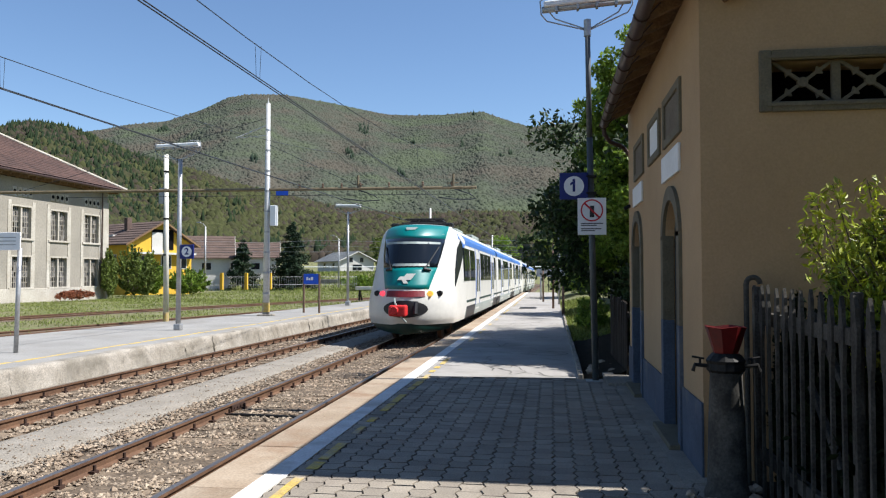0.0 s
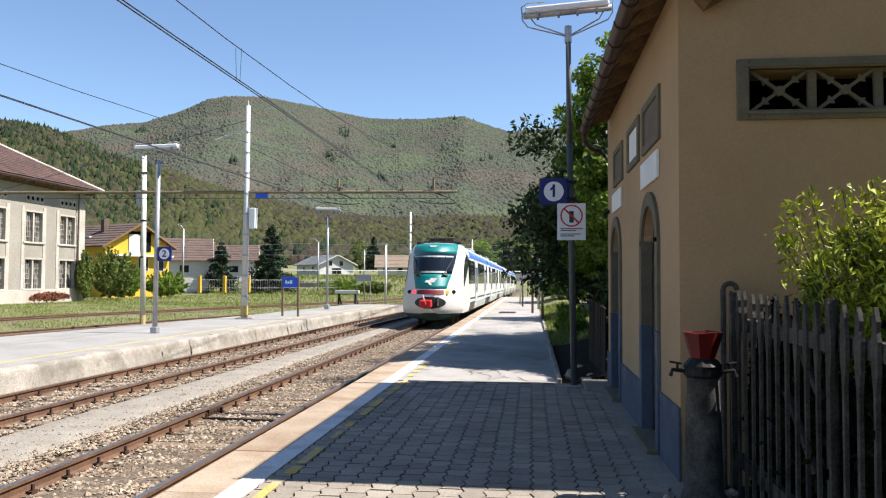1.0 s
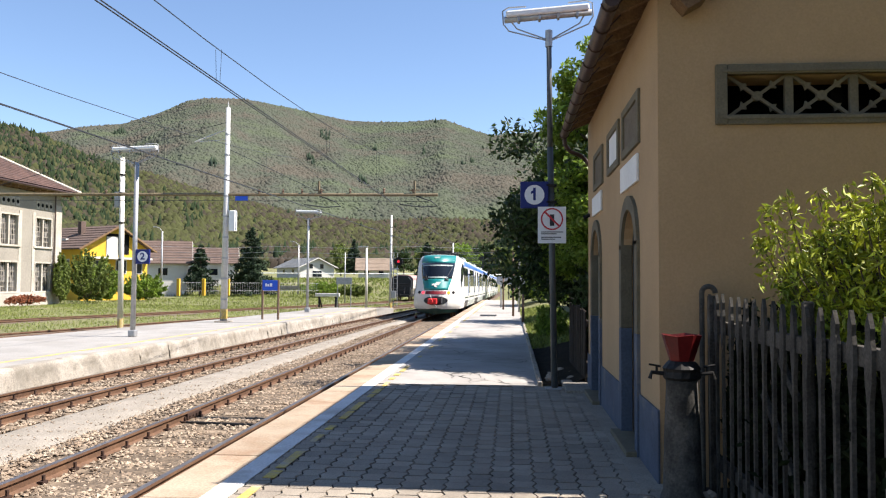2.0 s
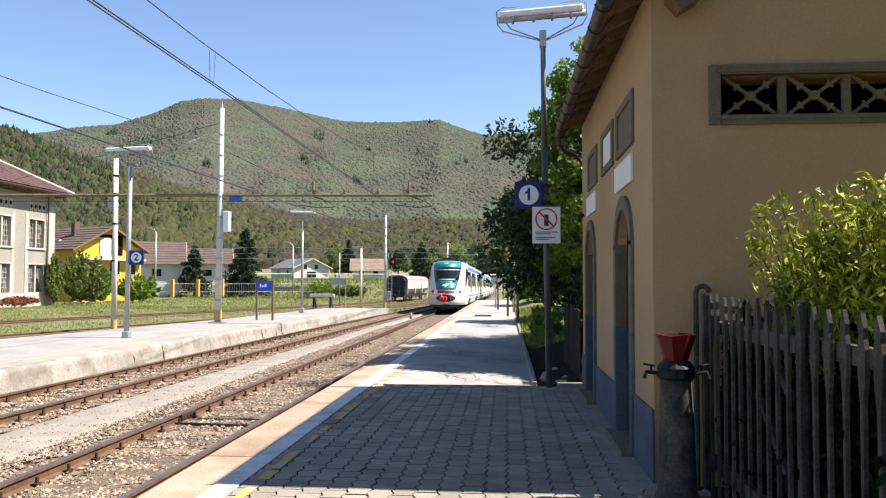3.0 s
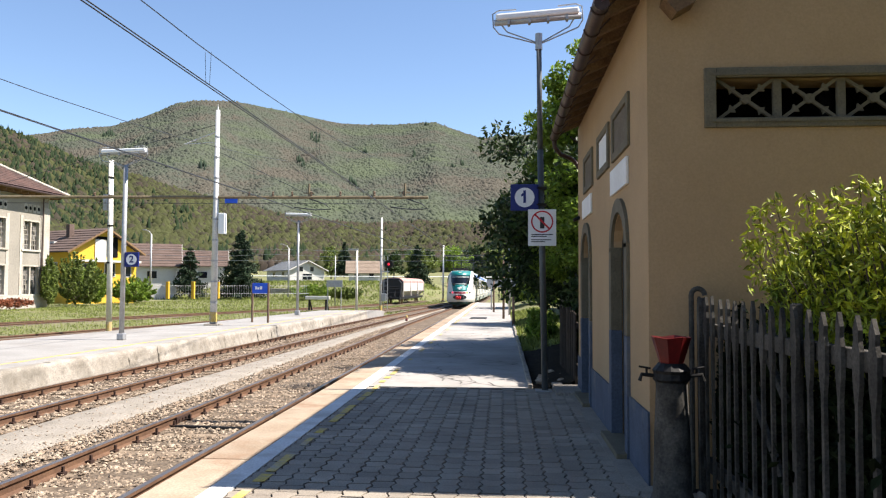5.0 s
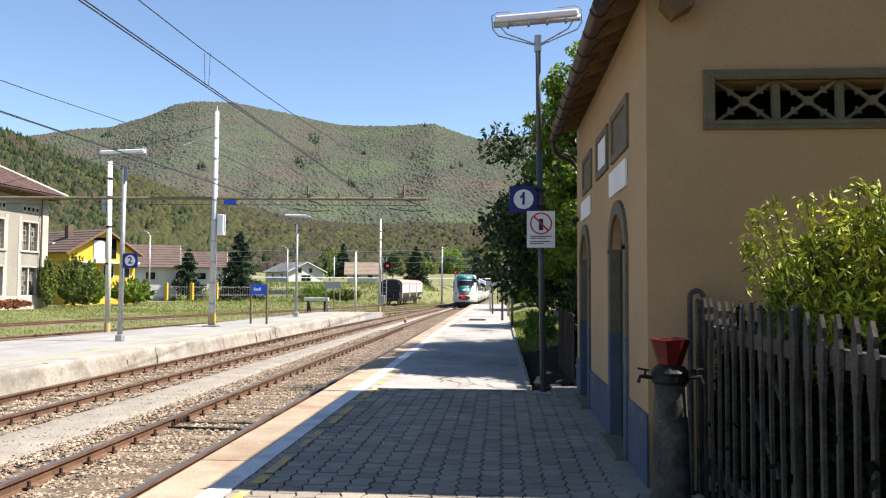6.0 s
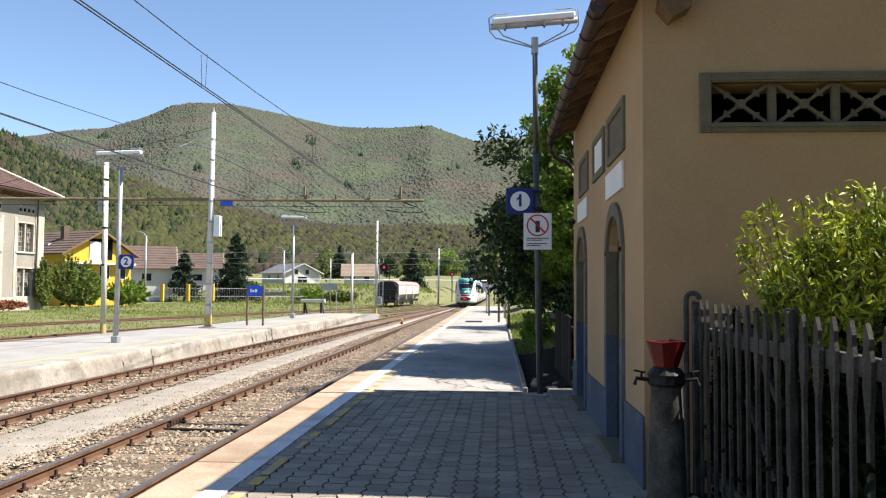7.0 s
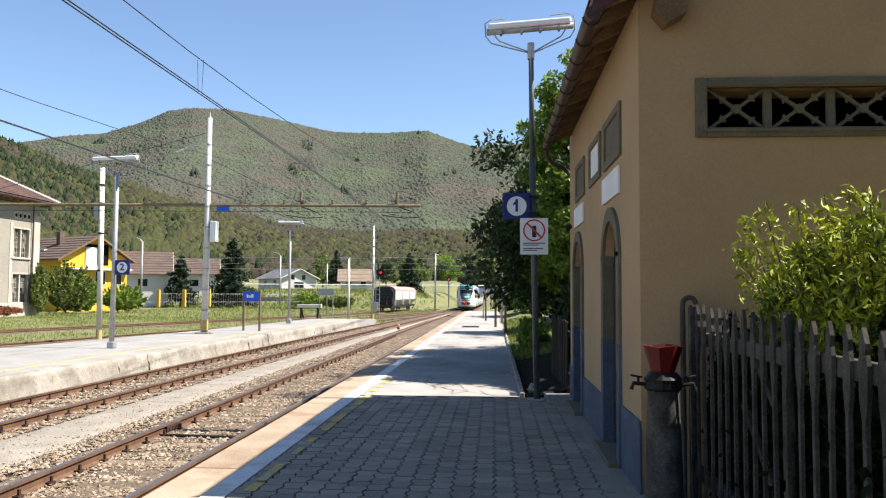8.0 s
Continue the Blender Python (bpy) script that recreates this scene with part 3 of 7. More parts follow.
def pebbles(name, line, half, y0, y1, count, size, z, seed):
    """Loose angular stones, thicker on the shoulders and between the sleepers."""
    rng = np.random.RandomState(seed)
    y = y0 + (y1 - y0) * rng.uniform(0, 1, count) ** 1.7
    off = rng.uniform(-half, half, count)
    gap = np.abs(np.abs(off) - 0.752) > 0.085
    tie = np.abs((y + 10 - 0.3 + 0.31) % 0.62 - 0.31) < 0.12
    gap &= ~((np.abs(off) < 1.3) & tie & (rng.uniform(size=count) < 0.8))
    y, off = y[gap], off[gap]
    x = np.array([line(v) for v in y]) + off
    n = len(x)
    s = size * rng.uniform(0.5, 1.5, n)
    base = np.array([(1, 0.2, 0.1), (0, 0.8, 0.25), (-1, 0, 0), (0.1, -0.8, -0.1), (0, 0, 0.6), (0, 0, -0.6)], float)
    ang = rng.uniform(0, 6.28, n)
    v = base[None] * (1 + rng.uniform(-0.4, 0.4, (n, 6, 3))) + rng.uniform(-0.25, 0.25, (n, 6, 3))
    c, sn = np.cos(ang)[:, None], np.sin(ang)[:, None]
    v = np.stack([v[..., 0] * c - v[..., 1] * sn, v[..., 0] * sn + v[..., 1] * c, v[..., 2]], -1) * s[:, None, None]
    v = v + np.stack([x, y, z + s * 0.25], -1)[:, None]
    tri = np.array([(0, 1, 4), (1, 2, 4), (2, 3, 4), (3, 0, 4), (1, 0, 5), (2, 1, 5), (3, 2, 5), (0, 3, 5)])
    f = (tri[None] + (np.arange(n) * 6)[:, None, None]).reshape(-1, 3)
    tagged(part(name, arrays(name, v.reshape(-1, 3), f, M_PEBBLE), None), "loose tan and grey ballast stones", "ballast stones", kind="stuff")


pebbles("ballast_stones", near_track, 1.72, 5.5, 40, 42000, 0.027, BED + 0.008, 1)
pebbles("ballast_stones", far_track, 1.2, 9, 50, 22000, 0.032, BED + 0.006, 2)
pebbles("path_gravel", lambda y: (far_track(y) + near_track(y)) / 2 - 0.2, 0.75, 8, 40, 3000, 0.013, BED + 0.045, 5)
cable = part("track_cable", tube(bmesh.new(), [(-5.42, 12.1, -0.47), (-5.2, 12.0, -0.545), (-4.9, 11.95, -0.53), (-4.4, 11.9, -0.53), (-4.0, 11.86, -0.53), (-3.82, 11.84, -0.55)], 0.028), M_IRON)
tagged(cable, "black cable duct laid across the platform track", "cable")

def rail_joint():
    """Bolted fishplates on one rail."""
    y = 12.45
    x = near_track(y)
    t = thing("rail_joint", "dark rusty bolted fishplate joint on the rail", "rail joint", (x, y, RAIL))
    for s in (-1, 1):
        part("fishplate", boxes((-0.7525 + s * 0.045 - 0.018, -0.27, -0.125, -0.7525 + s * 0.045 + 0.018, 0.27, -0.03), bevel=0.006), M_CLIP, t)
    for k in range(4):
        part("bolt", rod(bmesh.new(), (-0.83, -0.2 + 0.133 * k, -0.075), (-0.67, -0.2 + 0.133 * k, -0.075), 0.018, n=6), M_CLIP, t)


rail_joint()

# ---- platforms ----
Y_PAVED = 13.0
tagged(part("platform_body", boxes((-2.90, -12, -0.62, 0.2, 75, -0.075), (0.2, -12, -0.62, 1.9, 13.6, -0.075)), M_KERB), "rough concrete platform foundation", "platform", kind="structure")
tagged(part("platform_joint_bed", boxes((-2.42, -2.7, -0.07, 1.9, Y_PAVED, -0.012)), M_JOINT), "dark sand bed showing between the pavers", "paving bed", kind="structure")
tagged(part("platform_asphalt", boxes((-2.42, Y_PAVED + 0.004, -0.07, 0.42, 75, 0.0)), M_ASPHALT), "pale worn asphalt platform with hairline cracks", "pavement", kind="structure")
coping = thing("platform_edge", "tan weathered concrete coping along the platform edge", "coping", kind="structure")
me = part("coping_slab", boxes((-0.25, 0.006, -0.16, 0.23, 1.494, 0), bevel=0.012), M_COPING, coping).data
for k in range(52):
    ob = coping.children[0] if k == 0 else part("coping_slab", me, None, coping)
    y = -3 + 1.5 * k
    ob.matrix_basis = pose(-2.675 + 0.0012 * y, y, random.uniform(-0.004, 0.004), 0, random.uniform(-0.25, 0.25), random.uniform(-0.1, 0.1))
tagged(part("white_edge_line", boxes((-2.435, -4, -0.02, -2.235, 75, 0.004)), M_WHITE), "worn white safety line along the platform edge", "painted line", kind="structure")
yl = thing("yellow_safety_line", "faded broken yellow line on the pavers", "painted line", kind="structure")
me, y = None, -2.0
rng = random.Random(9)
while y < 62:
    ln = rng.uniform(0.25, 1.0)
    ob = part("dash", boxes((-0.055, 0, 0, 0.055, 1, 0.0035)), M_YELLOW, yl) if me is None else part("dash", me, None, yl)
    me = ob.data
    ob.matrix_basis = pose(-2.09 + rng.uniform(-0.01, 0.01), y, 0.0045) @ Matrix.Diagonal((rng.uniform(0.6, 1.0), ln, 1, 1))
    y += ln + rng.uniform(0.05, 0.5) + (1.5 if y > 13 and rng.random() < 0.4 else 0)
# cracks in the asphalt
bm = bmesh.new()
rng = random.Random(3)
for k in range(46):
    x, y, a = rng.uniform(-2.2, 0.3), rng.uniform(13.2, 30), rng.uniform(0, 6.28)
    for i in range(rng.randint(6, 18)):
        nx, ny = x + 0.16 * math.cos(a), y + 0.16 * math.sin(a)
        if not (-2.2 < nx < 0.38 and 13.05 < ny < 34):
            break
        w = rng.uniform(0.004, 0.011)
        o = Vector((-math.sin(a), math.cos(a), 0)) * w
        p = [Vector((x, y, 0.004)), Vector((nx, ny, 0.004))]
        bm.faces.new([bm.verts.new(q) for q in (p[0] - o, p[1] - o, p[1] + o, p[0] + o)])
        x, y, a = nx, ny, a + rng.uniform(-0.7, 0.7)
tagged(part("asphalt_cracks", bm, M_JOINT), "dark hairline cracks in the platform asphalt", "cracks", kind="structure")
manhole = thing("manhole_cover", "rusty square cast iron manhole cover in the platform", "manhole", (-1.22, 40, 0.0))
part("frame", boxes((-0.42, -0.9, 0, 0.42, -0.82, 0.012), (-0.42, 0.82, 0, 0.42, 0.9, 0.012), (-0.42, -0.82, 0, -0.34, 0.82, 0.012), (0.34, -0.82, 0, 0.42, 0.82, 0.012)), M_IRON, manhole)
part("lid", boxes((-0.335, -0.815, 0, 0.335, 0.815, 0.008)), M_IRON, manhole)

P2 = lambda y: far_track(y) - 1.06
P2B = lambda y: float(np.interp(y, (-20, 15, 34, 57), (-17.5, -15.8, -12.9, -11.4)))
bm = bmesh.new()
ys = list(range(-14, 58, 2))
rows = []
for y in ys:
    top = 0.0 if y < 50 else -0.06 * (y - 50) / 2
    rows.append([bm.verts.new(p) for p in ((P2(y), y, BED), (P2(y) - 0.02, y, top - 0.02), (P2(y) - 0.05, y, top), (P2B(y), y, top), (P2B(y) - 0.05, y, BED))])
for a, b in zip(rows, rows[1:]):
    for i in range(4):
        bm.faces.new((a[i], a[i + 1], b[i + 1], b[i]))
bm.faces.new(rows[-1])
tagged(part("island_platform", bm, M_PLAT2), "low pale concrete island platform", "platform", kind="structure")
kerb = thing("island_platform_kerb", "crumbling grey concrete kerb along the island platform", "kerb", kind="structure")
kerb_meshes = []


def rough_kerb(seed):
    """One length of broken, pitted kerb: a crumbled face that leans out to its foot under a worn top edge."""
    r = np.random.RandomState(300 + seed)
    us = np.linspace(0, 1.6, 25)
    prof = ((-0.22, 0.012, 0.0), (-0.03, 0.012, 0.006), (0.02, -0.005, 0.016), (0.045, -0.07, 0.02), (0.05, -0.16, 0.028), (0.06, -0.25, 0.034), (0.085, -0.35, 0.04), (0.12, -0.50, 0.03))
    v = []
    for u in us:
        ends = min(1.0, 6 * u, 6 * (1.6 - u)) if seed else 1.0
        for px, pz, amp in prof:
            v.append((px + r.normal() * amp * 0.6 * ends, u, pz + r.normal() * amp * 0.38 * ends))
    m = len(prof)
    f = [(i * m + j, i * m + j + 1, (i + 1) * m + j + 1, (i + 1) * m + j) for i in range(len(us) - 1) for j in range(m - 1)]
    return arrays("kerb_block", np.array(v), f, M_KERB, True)


for k in range(36):
    y = -8 + 1.6 * k
    if k < 4:
        me = rough_kerb(k)
        kerb_meshes.append(me)
        ob = part("kerb_block", me, None, kerb)
    else:
        ob = part("kerb_block", kerb_meshes[(k * 7 + k // 3) % 4], None, kerb)
    ob.matrix_basis = pose(P2(y) + random.uniform(-0.01, 0.01), y, 0.004 + random.uniform(-0.012, 0.004), 0, random.uniform(-0.6, 0.6), -1.49)
tagged(part("island_yellow_line", boxes(*[(P2(y) - 0.86, y, 0, P2(y) - 0.74, y + 1.98, 0.005) for y in range(-8, 50, 2)]), M_YELLOW), "faded yellow line on the island platform", "painted line", kind="structure")


# ---- station outbuilding ----
WX, WY0, WY1, EAVE = 1.25, 6.81, 13.0, 4.30
RPITCH = 0.47
TAIL = 12.72      # far end of the roof


def arch_fill(bm, place, u0, u1, spring, top, thick, n=10):
    """Closes the corners over a segment or round arch inside the hole u0..u1 up to top."""
    r, c = (u1 - u0) / 2, (u0 + u1) / 2
    pts = [(c + r * math.cos(math.pi * (1 - k / n)), spring + (top - spring) * math.sin(math.pi * k / n)) for k in range(n + 1)]
    for (a, av), (b, bv) in zip(pts, pts[1:]):
        q = [bm.verts.new(place(*p)) for p in ((a, av, 0), (b, bv, 0), (b, top, 0), (a, top, 0), (a, av, thick), (b, bv, thick), (b, top, thick), (a, top, thick))]
        for f in ((0, 1, 2, 3), (7, 6, 5, 4), (0, 4, 5, 1)):
            bm.faces.new([q[i] for i in f])


def outbuilding():
    b = thing("station_outbuilding", "ochre plastered station outbuilding with blue dado and wooden eaves", "building")
    long_at = lambda u, v, w: (WX + w, WY0 + 0.4 + u, v - 0.05)
    gable_at = lambda u, v, w: (WX + u, WY0 + w, v - 0.05)
    doors = ((7.95, 8.92), (11.2, 12.2))
    wins = ((7.85, 8.78), (9.3, 10.15), (10.95, 11.85))
    S = WY0 + 0.4
    holes = [(a - S, c - S, 0.06, 2.52) for a, c in doors] + [(a - S, c - S, 3.22, 3.59) for a, c in wins]
    bm = wall_sheet(bmesh.new(), long_at, WY1 - 0.4 - S, EAVE + 0.05, 0.4, holes)
    for a, c in doors:
        arch_fill(bm, long_at, a - S, c - S, 2.12, 2.52, 0.4)
    bmesh.ops.remove_doubles(bm, verts=bm.verts, dist=0.001)
    part("wall", bm, M_PLASTER, b)
    gw = [(0.58, 2.72, 3.19, 3.54)]
    bm = wall_sheet(bmesh.new(), gable_at, 6.0, EAVE + 0.05, 0.4, gw)
    prism(bm, [(WX, EAVE), (WX + 6.0, EAVE), (WX + 3.0, EAVE + 3.0 * RPITCH)], "y", WY0, WY0 + 0.4)
    bmesh.ops.remove_doubles(bm, verts=bm.verts, dist=0.001)
    part("wall", bm, M_PLASTER, b)
    part("wall", boxes((WX + 5.6, WY0 + 0.4, -0.05, WX + 6.0, WY1 - 0.4, EAVE)), M_PLASTER, b)
    part("wall", boxes((WX, WY1 - 0.4, -0.05, WX + 6.0, WY1, EAVE - 0.002)), M_PLASTER, b)
    # Unseen near-black sheets added to give the inside its shade.
    part("inner_ceiling", boxes((WX + 0.4, WY0 + 0.4, EAVE - 0.3, WX + 5.6, WY1 - 0.4, EAVE - 0.2)), M_DARK, b)
    part("partition", boxes((WX + 1.6, WY0 + 0.4, 0, WX + 1.7, WY1 - 0.4, EAVE - 0.3)), M_DARK, b)
    part("partition", boxes((WX + 0.42, WY0 + 1.0, 2.7, WX + 5.5, WY0 + 1.05, EAVE - 0.3)), M_DARK, b)
    # dado: a thin blue coat at the foot of the wall, taller beside the doors
    cuts = [WY0, *[v for d in doors for v in (d[0] - 0.17, d[1] + 0.17)], WY1]
    rows = [(WX - 0.018, cuts[k], -0.04, WX + 0.002, cuts[k + 1], h) for k, h in ((0, 0.62), (2, 0.55), (4, 0.55))]
    for r in rows:
        part("dado", boxes(r), M_PLINTH, b, "scuffed blue-grey painted dado")
    part("dado", boxes((WX - 0.016, WY0 - 0.012, -0.04, WX + 0.0, WY0 - 0.001, 0.55)), M_PLINTH, b)
    for a, c in doors:
        # Leaf and panels share one even near-black.
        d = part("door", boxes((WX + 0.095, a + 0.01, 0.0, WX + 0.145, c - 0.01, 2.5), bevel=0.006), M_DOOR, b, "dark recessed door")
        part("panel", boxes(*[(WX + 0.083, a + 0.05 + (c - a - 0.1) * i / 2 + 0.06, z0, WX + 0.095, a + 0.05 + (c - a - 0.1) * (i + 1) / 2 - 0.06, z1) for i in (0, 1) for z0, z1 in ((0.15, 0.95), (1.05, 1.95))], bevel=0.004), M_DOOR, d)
        part("threshold", boxes((WX - 0.14, a - 0.14, -0.02, WX + 0.3, c + 0.14, 0.055), bevel=0.012), M_STONE, b)
        for s, y in ((-1, a), (1, c)):
            y0, y1 = sorted((y - s * 0.012, y + s * 0.15))
            part("jamb", boxes((WX - 0.035, y0, 1.2, WX + 0.09, y1, 2.13), bevel=0.006), M_STONE, b)
            part("jamb", boxes((WX - 0.037, y0, 0.0, WX + 0.09, y1, 1.197), bevel=0.006), M_PLINTH, b, "blue painted lower jamb")
        bm = bmesh.new()
        cy, r = (a + c) / 2, (c - a) / 2
        n = 12
        for k in range(n):
            q = []
            for kk in (k, k + 1):
                t = math.pi * (1 - kk / n)
                for rr, hh in ((r, 0.40), (r + 0.15, 0.55)):
                    q += [(cy + rr * math.cos(t), 2.08 + hh * math.sin(t))]
            pts = [bm.verts.new((x, *q[i])) for x in (WX - 0.035, WX + 0.02) for i in (0, 1, 3, 2)]
            for f in ((0, 1, 2, 3), (7, 6, 5, 4), (0, 4, 5, 1), (1, 5, 6, 2), (2, 6, 7, 3), (3, 7, 4, 0)):
                bm.faces.new([pts[i] for i in f])
        bmesh.ops.remove_doubles(bm, verts=bm.verts, dist=0.001)
        part("arch", bm, M_STONE, b, "grey stone door arch")
    for k, (a, c) in enumerate(wins):
        w = part("window", boxes((WX - 0.03, a - 0.12, 3.08, WX + 0.06, a, 3.62), (WX - 0.03, c, 3.08, WX + 0.06, c + 0.12, 3.62), (WX - 0.03, a, 3.08, WX + 0.06, c, 3.17), (WX - 0.03, a, 3.54, WX + 0.06, c, 3.62), bevel=0.008), M_STONE, b, "grey stone window surround")
        part("pane", boxes((WX - 0.008, a + 0.002, 3.172, WX + 0.06, c - 0.002, 3.538)), M_PLAQUE if k == 1 else M_BOARD, w, "white board" if k == 1 else "grey boarded pane")
    for a, c in ((7.82, 8.98), (10.97, 12.12)):
        p = part("plaque", boxes((WX - 0.03, a, 2.71, WX - 0.001, c, 2.99), bevel=0.006), M_PLAQUE, b, "blank white painted wall plaque")
    # gable grille
    x0, x1, z0, z1 = WX + 0.58, WX + 2.72, 3.14, 3.49
    f = part("gable_window", boxes((x0 - 0.10, WY0 - 0.03, z0 - 0.085, x0, WY0 + 0.05, z1 + 0.085), (x1, WY0 - 0.03, z0 - 0.085, x1 + 0.10, WY0 + 0.05, z1 + 0.085), (x0, WY0 - 0.03, z0 - 0.085, x1, WY0 + 0.05, z0), (x0, WY0 - 0.03, z1, x1, WY0 + 0.05, z1 + 0.085), bevel=0.01), M_STONE, b, "grey moulded window frame")
    part("moulding", boxes((x0 - 0.04, WY0 - 0.042, z0 - 0.04, x1 + 0.04, WY0 - 0.031, z0 - 0.015), (x0 - 0.04, WY0 - 0.042, z1 + 0.015, x1 + 0.04, WY0 - 0.031, z1 + 0.04)), M_STONE, f)
    cell = (x1 - x0) / 4
    for k in range(4):
        a, c = x0 + cell * k, x0 + cell * (k + 1)
        if k:
            part("mullion", boxes((a - 0.035, WY0 + 0.05, z0, a + 0.035, WY0 + 0.1, z1), bevel=0.006), M_STONE, f)
        bm = bmesh.new()
        for p, q in (((a + 0.03, z0), (c - 0.03, z1)), ((a + 0.03, z1), (c - 0.03, z0))):
            d = Vector((q[0] - p[0], q[1] - p[1])).normalized()
            o = Vector((-d.y, d.x)) * 0.014
            prism(bm, [(p[0] - o.x, p[1] - o.y), (q[0] - o.x, q[1] - o.y), (q[0] + o.x, q[1] + o.y), (p[0] + o.x, p[1] + o.y)], "y", WY0 + 0.055, WY0 + 0.085)
            for u in (0.24, 0.76):
                m = Vector(p) + (Vector(q) - Vector(p)) * u
                for s in (-1, 1):
                    prism(bm, [(m.x - d.x * 0.03, m.y - d.y * 0.03), (m.x + d.x * 0.03, m.y + d.y * 0.03), (m.x + d.x * 0.02 - s * d.y * 0.042, m.y + d.y * 0.02 + s * d.x * 0.042)], "y", WY0 + 0.058, WY0 + 0.082)
        m = ((a + c) / 2, (z0 + z1) / 2)
        rod(bm, (m[0], WY0 + 0.045, m[1]), (m[0], WY0 + 0.09, m[1]), 0.042, n=14)
        part("cross_lattice", bm, M_STONE, f, "arrow-tipped timber cross with a round boss")
    # roof: two slopes with rafters, boards, tiles and a verge sheet
    ex = WX - 0.40
    for s in (-1, 1):
        mid = WX + 3.0
        e = mid + s * (mid - ex)
        ze = EAVE - 0.19
        zr = ze + (mid - ex) * RPITCH
        bm = bmesh.new()
        prism(bm, [(e, ze + 0.14), (mid, zr + 0.14), (mid, zr + 0.20), (e, ze + 0.20)], "y", WY0 - 0.22, TAIL)
        part("roof_boarding", bm, M_WOOD, b)
        bm = bmesh.new()
        for k in range(28):
            u0, u1 = k / 28, (k + 1) / 28 + 0.012
            prism(bm, [(e + (mid - e) * u0, ze + (zr - ze) * u0 + 0.225 + 0.02), (e + (mid - e) * u1, ze + (zr - ze) * u1 + 0.215), (e + (mid - e) * u1, ze + (zr - ze) * u1 + 0.235), (e + (mid - e) * u0, ze + (zr - ze) * u0 + 0.27)], "y", WY0 - 0.22, TAIL)
        part("tile_course", bm, M_TILE, b)
        bm = bmesh.new()
        prism(bm, [(e - s * -0.02, ze - 0.02), (mid, zr + 0.10), (mid, zr + 0.3), (e - s * -0.02, ze + 0.30)], "y", WY0 - 0.255, WY0 - 0.222)
        part("verge_sheet", bm, M_MAROON, b, "maroon sheet metal verge")
    n = 13
    for k in range(n):
        y = WY0 - 0.14 + k * (TAIL - WY0 + 0.10) / (n - 1)
        bm = bmesh.new()
        ze = EAVE - 0.19
        prism(bm, [(ex + 0.03, ze + 0.02), (WX + 0.1, ze + (WX + 0.1 - ex) * RPITCH - 0.01), (WX + 0.1, ze + (WX + 0.1 - ex) * RPITCH + 0.135), (ex + 0.03, ze + 0.145)], "y", y - 0.045, y + 0.045)
        part("rafter", bm, M_WOOD, b, "brown timber rafter end")
    for x in (WX + 0.21,):
        z = EAVE - 0.06
        bm = bmesh.new()
        prism(bm, [(x - 0.10, z - 0.12), (x + 0.0, z - 0.24), (x + 0.16, z - 0.15), (x + 0.19, z + 0.02), (x - 0.07, z + 0.06)], "y", WY0 - 0.22, WY0)
        part("purlin_end", bm, M_WOOD, b, "carved timber purlin end")
    # gutter with its brackets and downpipe
    g = bmesh.new()
    gx, gz, r = ex - 0.015, EAVE - 0.20, 0.068
    n = 8
    for w0, w1, rr in ((WY0 - 0.24, TAIL, r), (WY0 - 0.24, TAIL, r - 0.012)):
        ring = [[g.verts.new((gx + rr * math.cos(math.pi + math.pi * k / n), y, gz + rr * math.sin(math.pi + math.pi * k / n))) for k in range(n + 1)] for y in (w0, w1)]
        for k in range(n):
            g.faces.new((ring[0][k], ring[0][k + 1], ring[1][k + 1], ring[1][k]))
    gut = part("gutter", g, M_GUTTER, b, "brown half-round metal gutter", True)
    for k in range(11):
        y = WY0 - 0.1 + k * 0.59
        bm = bmesh.new()
        tube(bm, [(gx + (r + 0.006) * math.cos(math.pi + math.pi * i / 6), y, gz + (r + 0.006) * math.sin(math.pi + math.pi * i / 6)) for i in range(7)] + [(gx + 0.17, y, gz + 0.1)], 0.009, 6)
        part("bracket", bm, M_GUTTER, gut)
    pipe = tube(bmesh.new(), [(gx, TAIL - 0.06, gz - 0.05), (gx + 0.01, TAIL - 0.05, gz - 0.16), (gx + 0.10, TAIL + 0.05, gz - 0.26), (WX - 0.12, TAIL + 0.25, gz - 0.30), (WX - 0.04, WY1 + 0.05, gz - 0.36), (WX + 0.05, WY1 + 0.06, gz - 0.5), (WX + 0.05, WY1 + 0.06, 0.05)], 0.036, 10)
    part("downpipe", pipe, M_GUTTER, b)
    part("end_cap", rod(bmesh.new(), (gx, WY0 - 0.246, gz - 0.015), (gx, WY0 - 0.238, gz - 0.015), 0.064, n=14), M_GUTTER, gut)
    lamp = rod(bmesh.new(), (WX - 0.1, 12.75, 2.75), (WX, 12.75, 2.8), 0.03)
    part("wall_bracket", lamp, M_IRON, b)


outbuilding()
tagged(part("wall_foot_strip", boxes((1.05, WY0 - 0.2, -0.07, WX + 0.05, WY1, 0.006)), M_PAVER), "paved strip along the wall foot", "strip", kind="structure")
tagged(part("cement_apron", boxes((WX - 0.42, WY1 - 0.8, -0.05, WX + 0.0, WY1 + 0.5, 0.05), bevel=0.015), M_SAND), "crumbling cement apron at the foot of the wall", "apron")

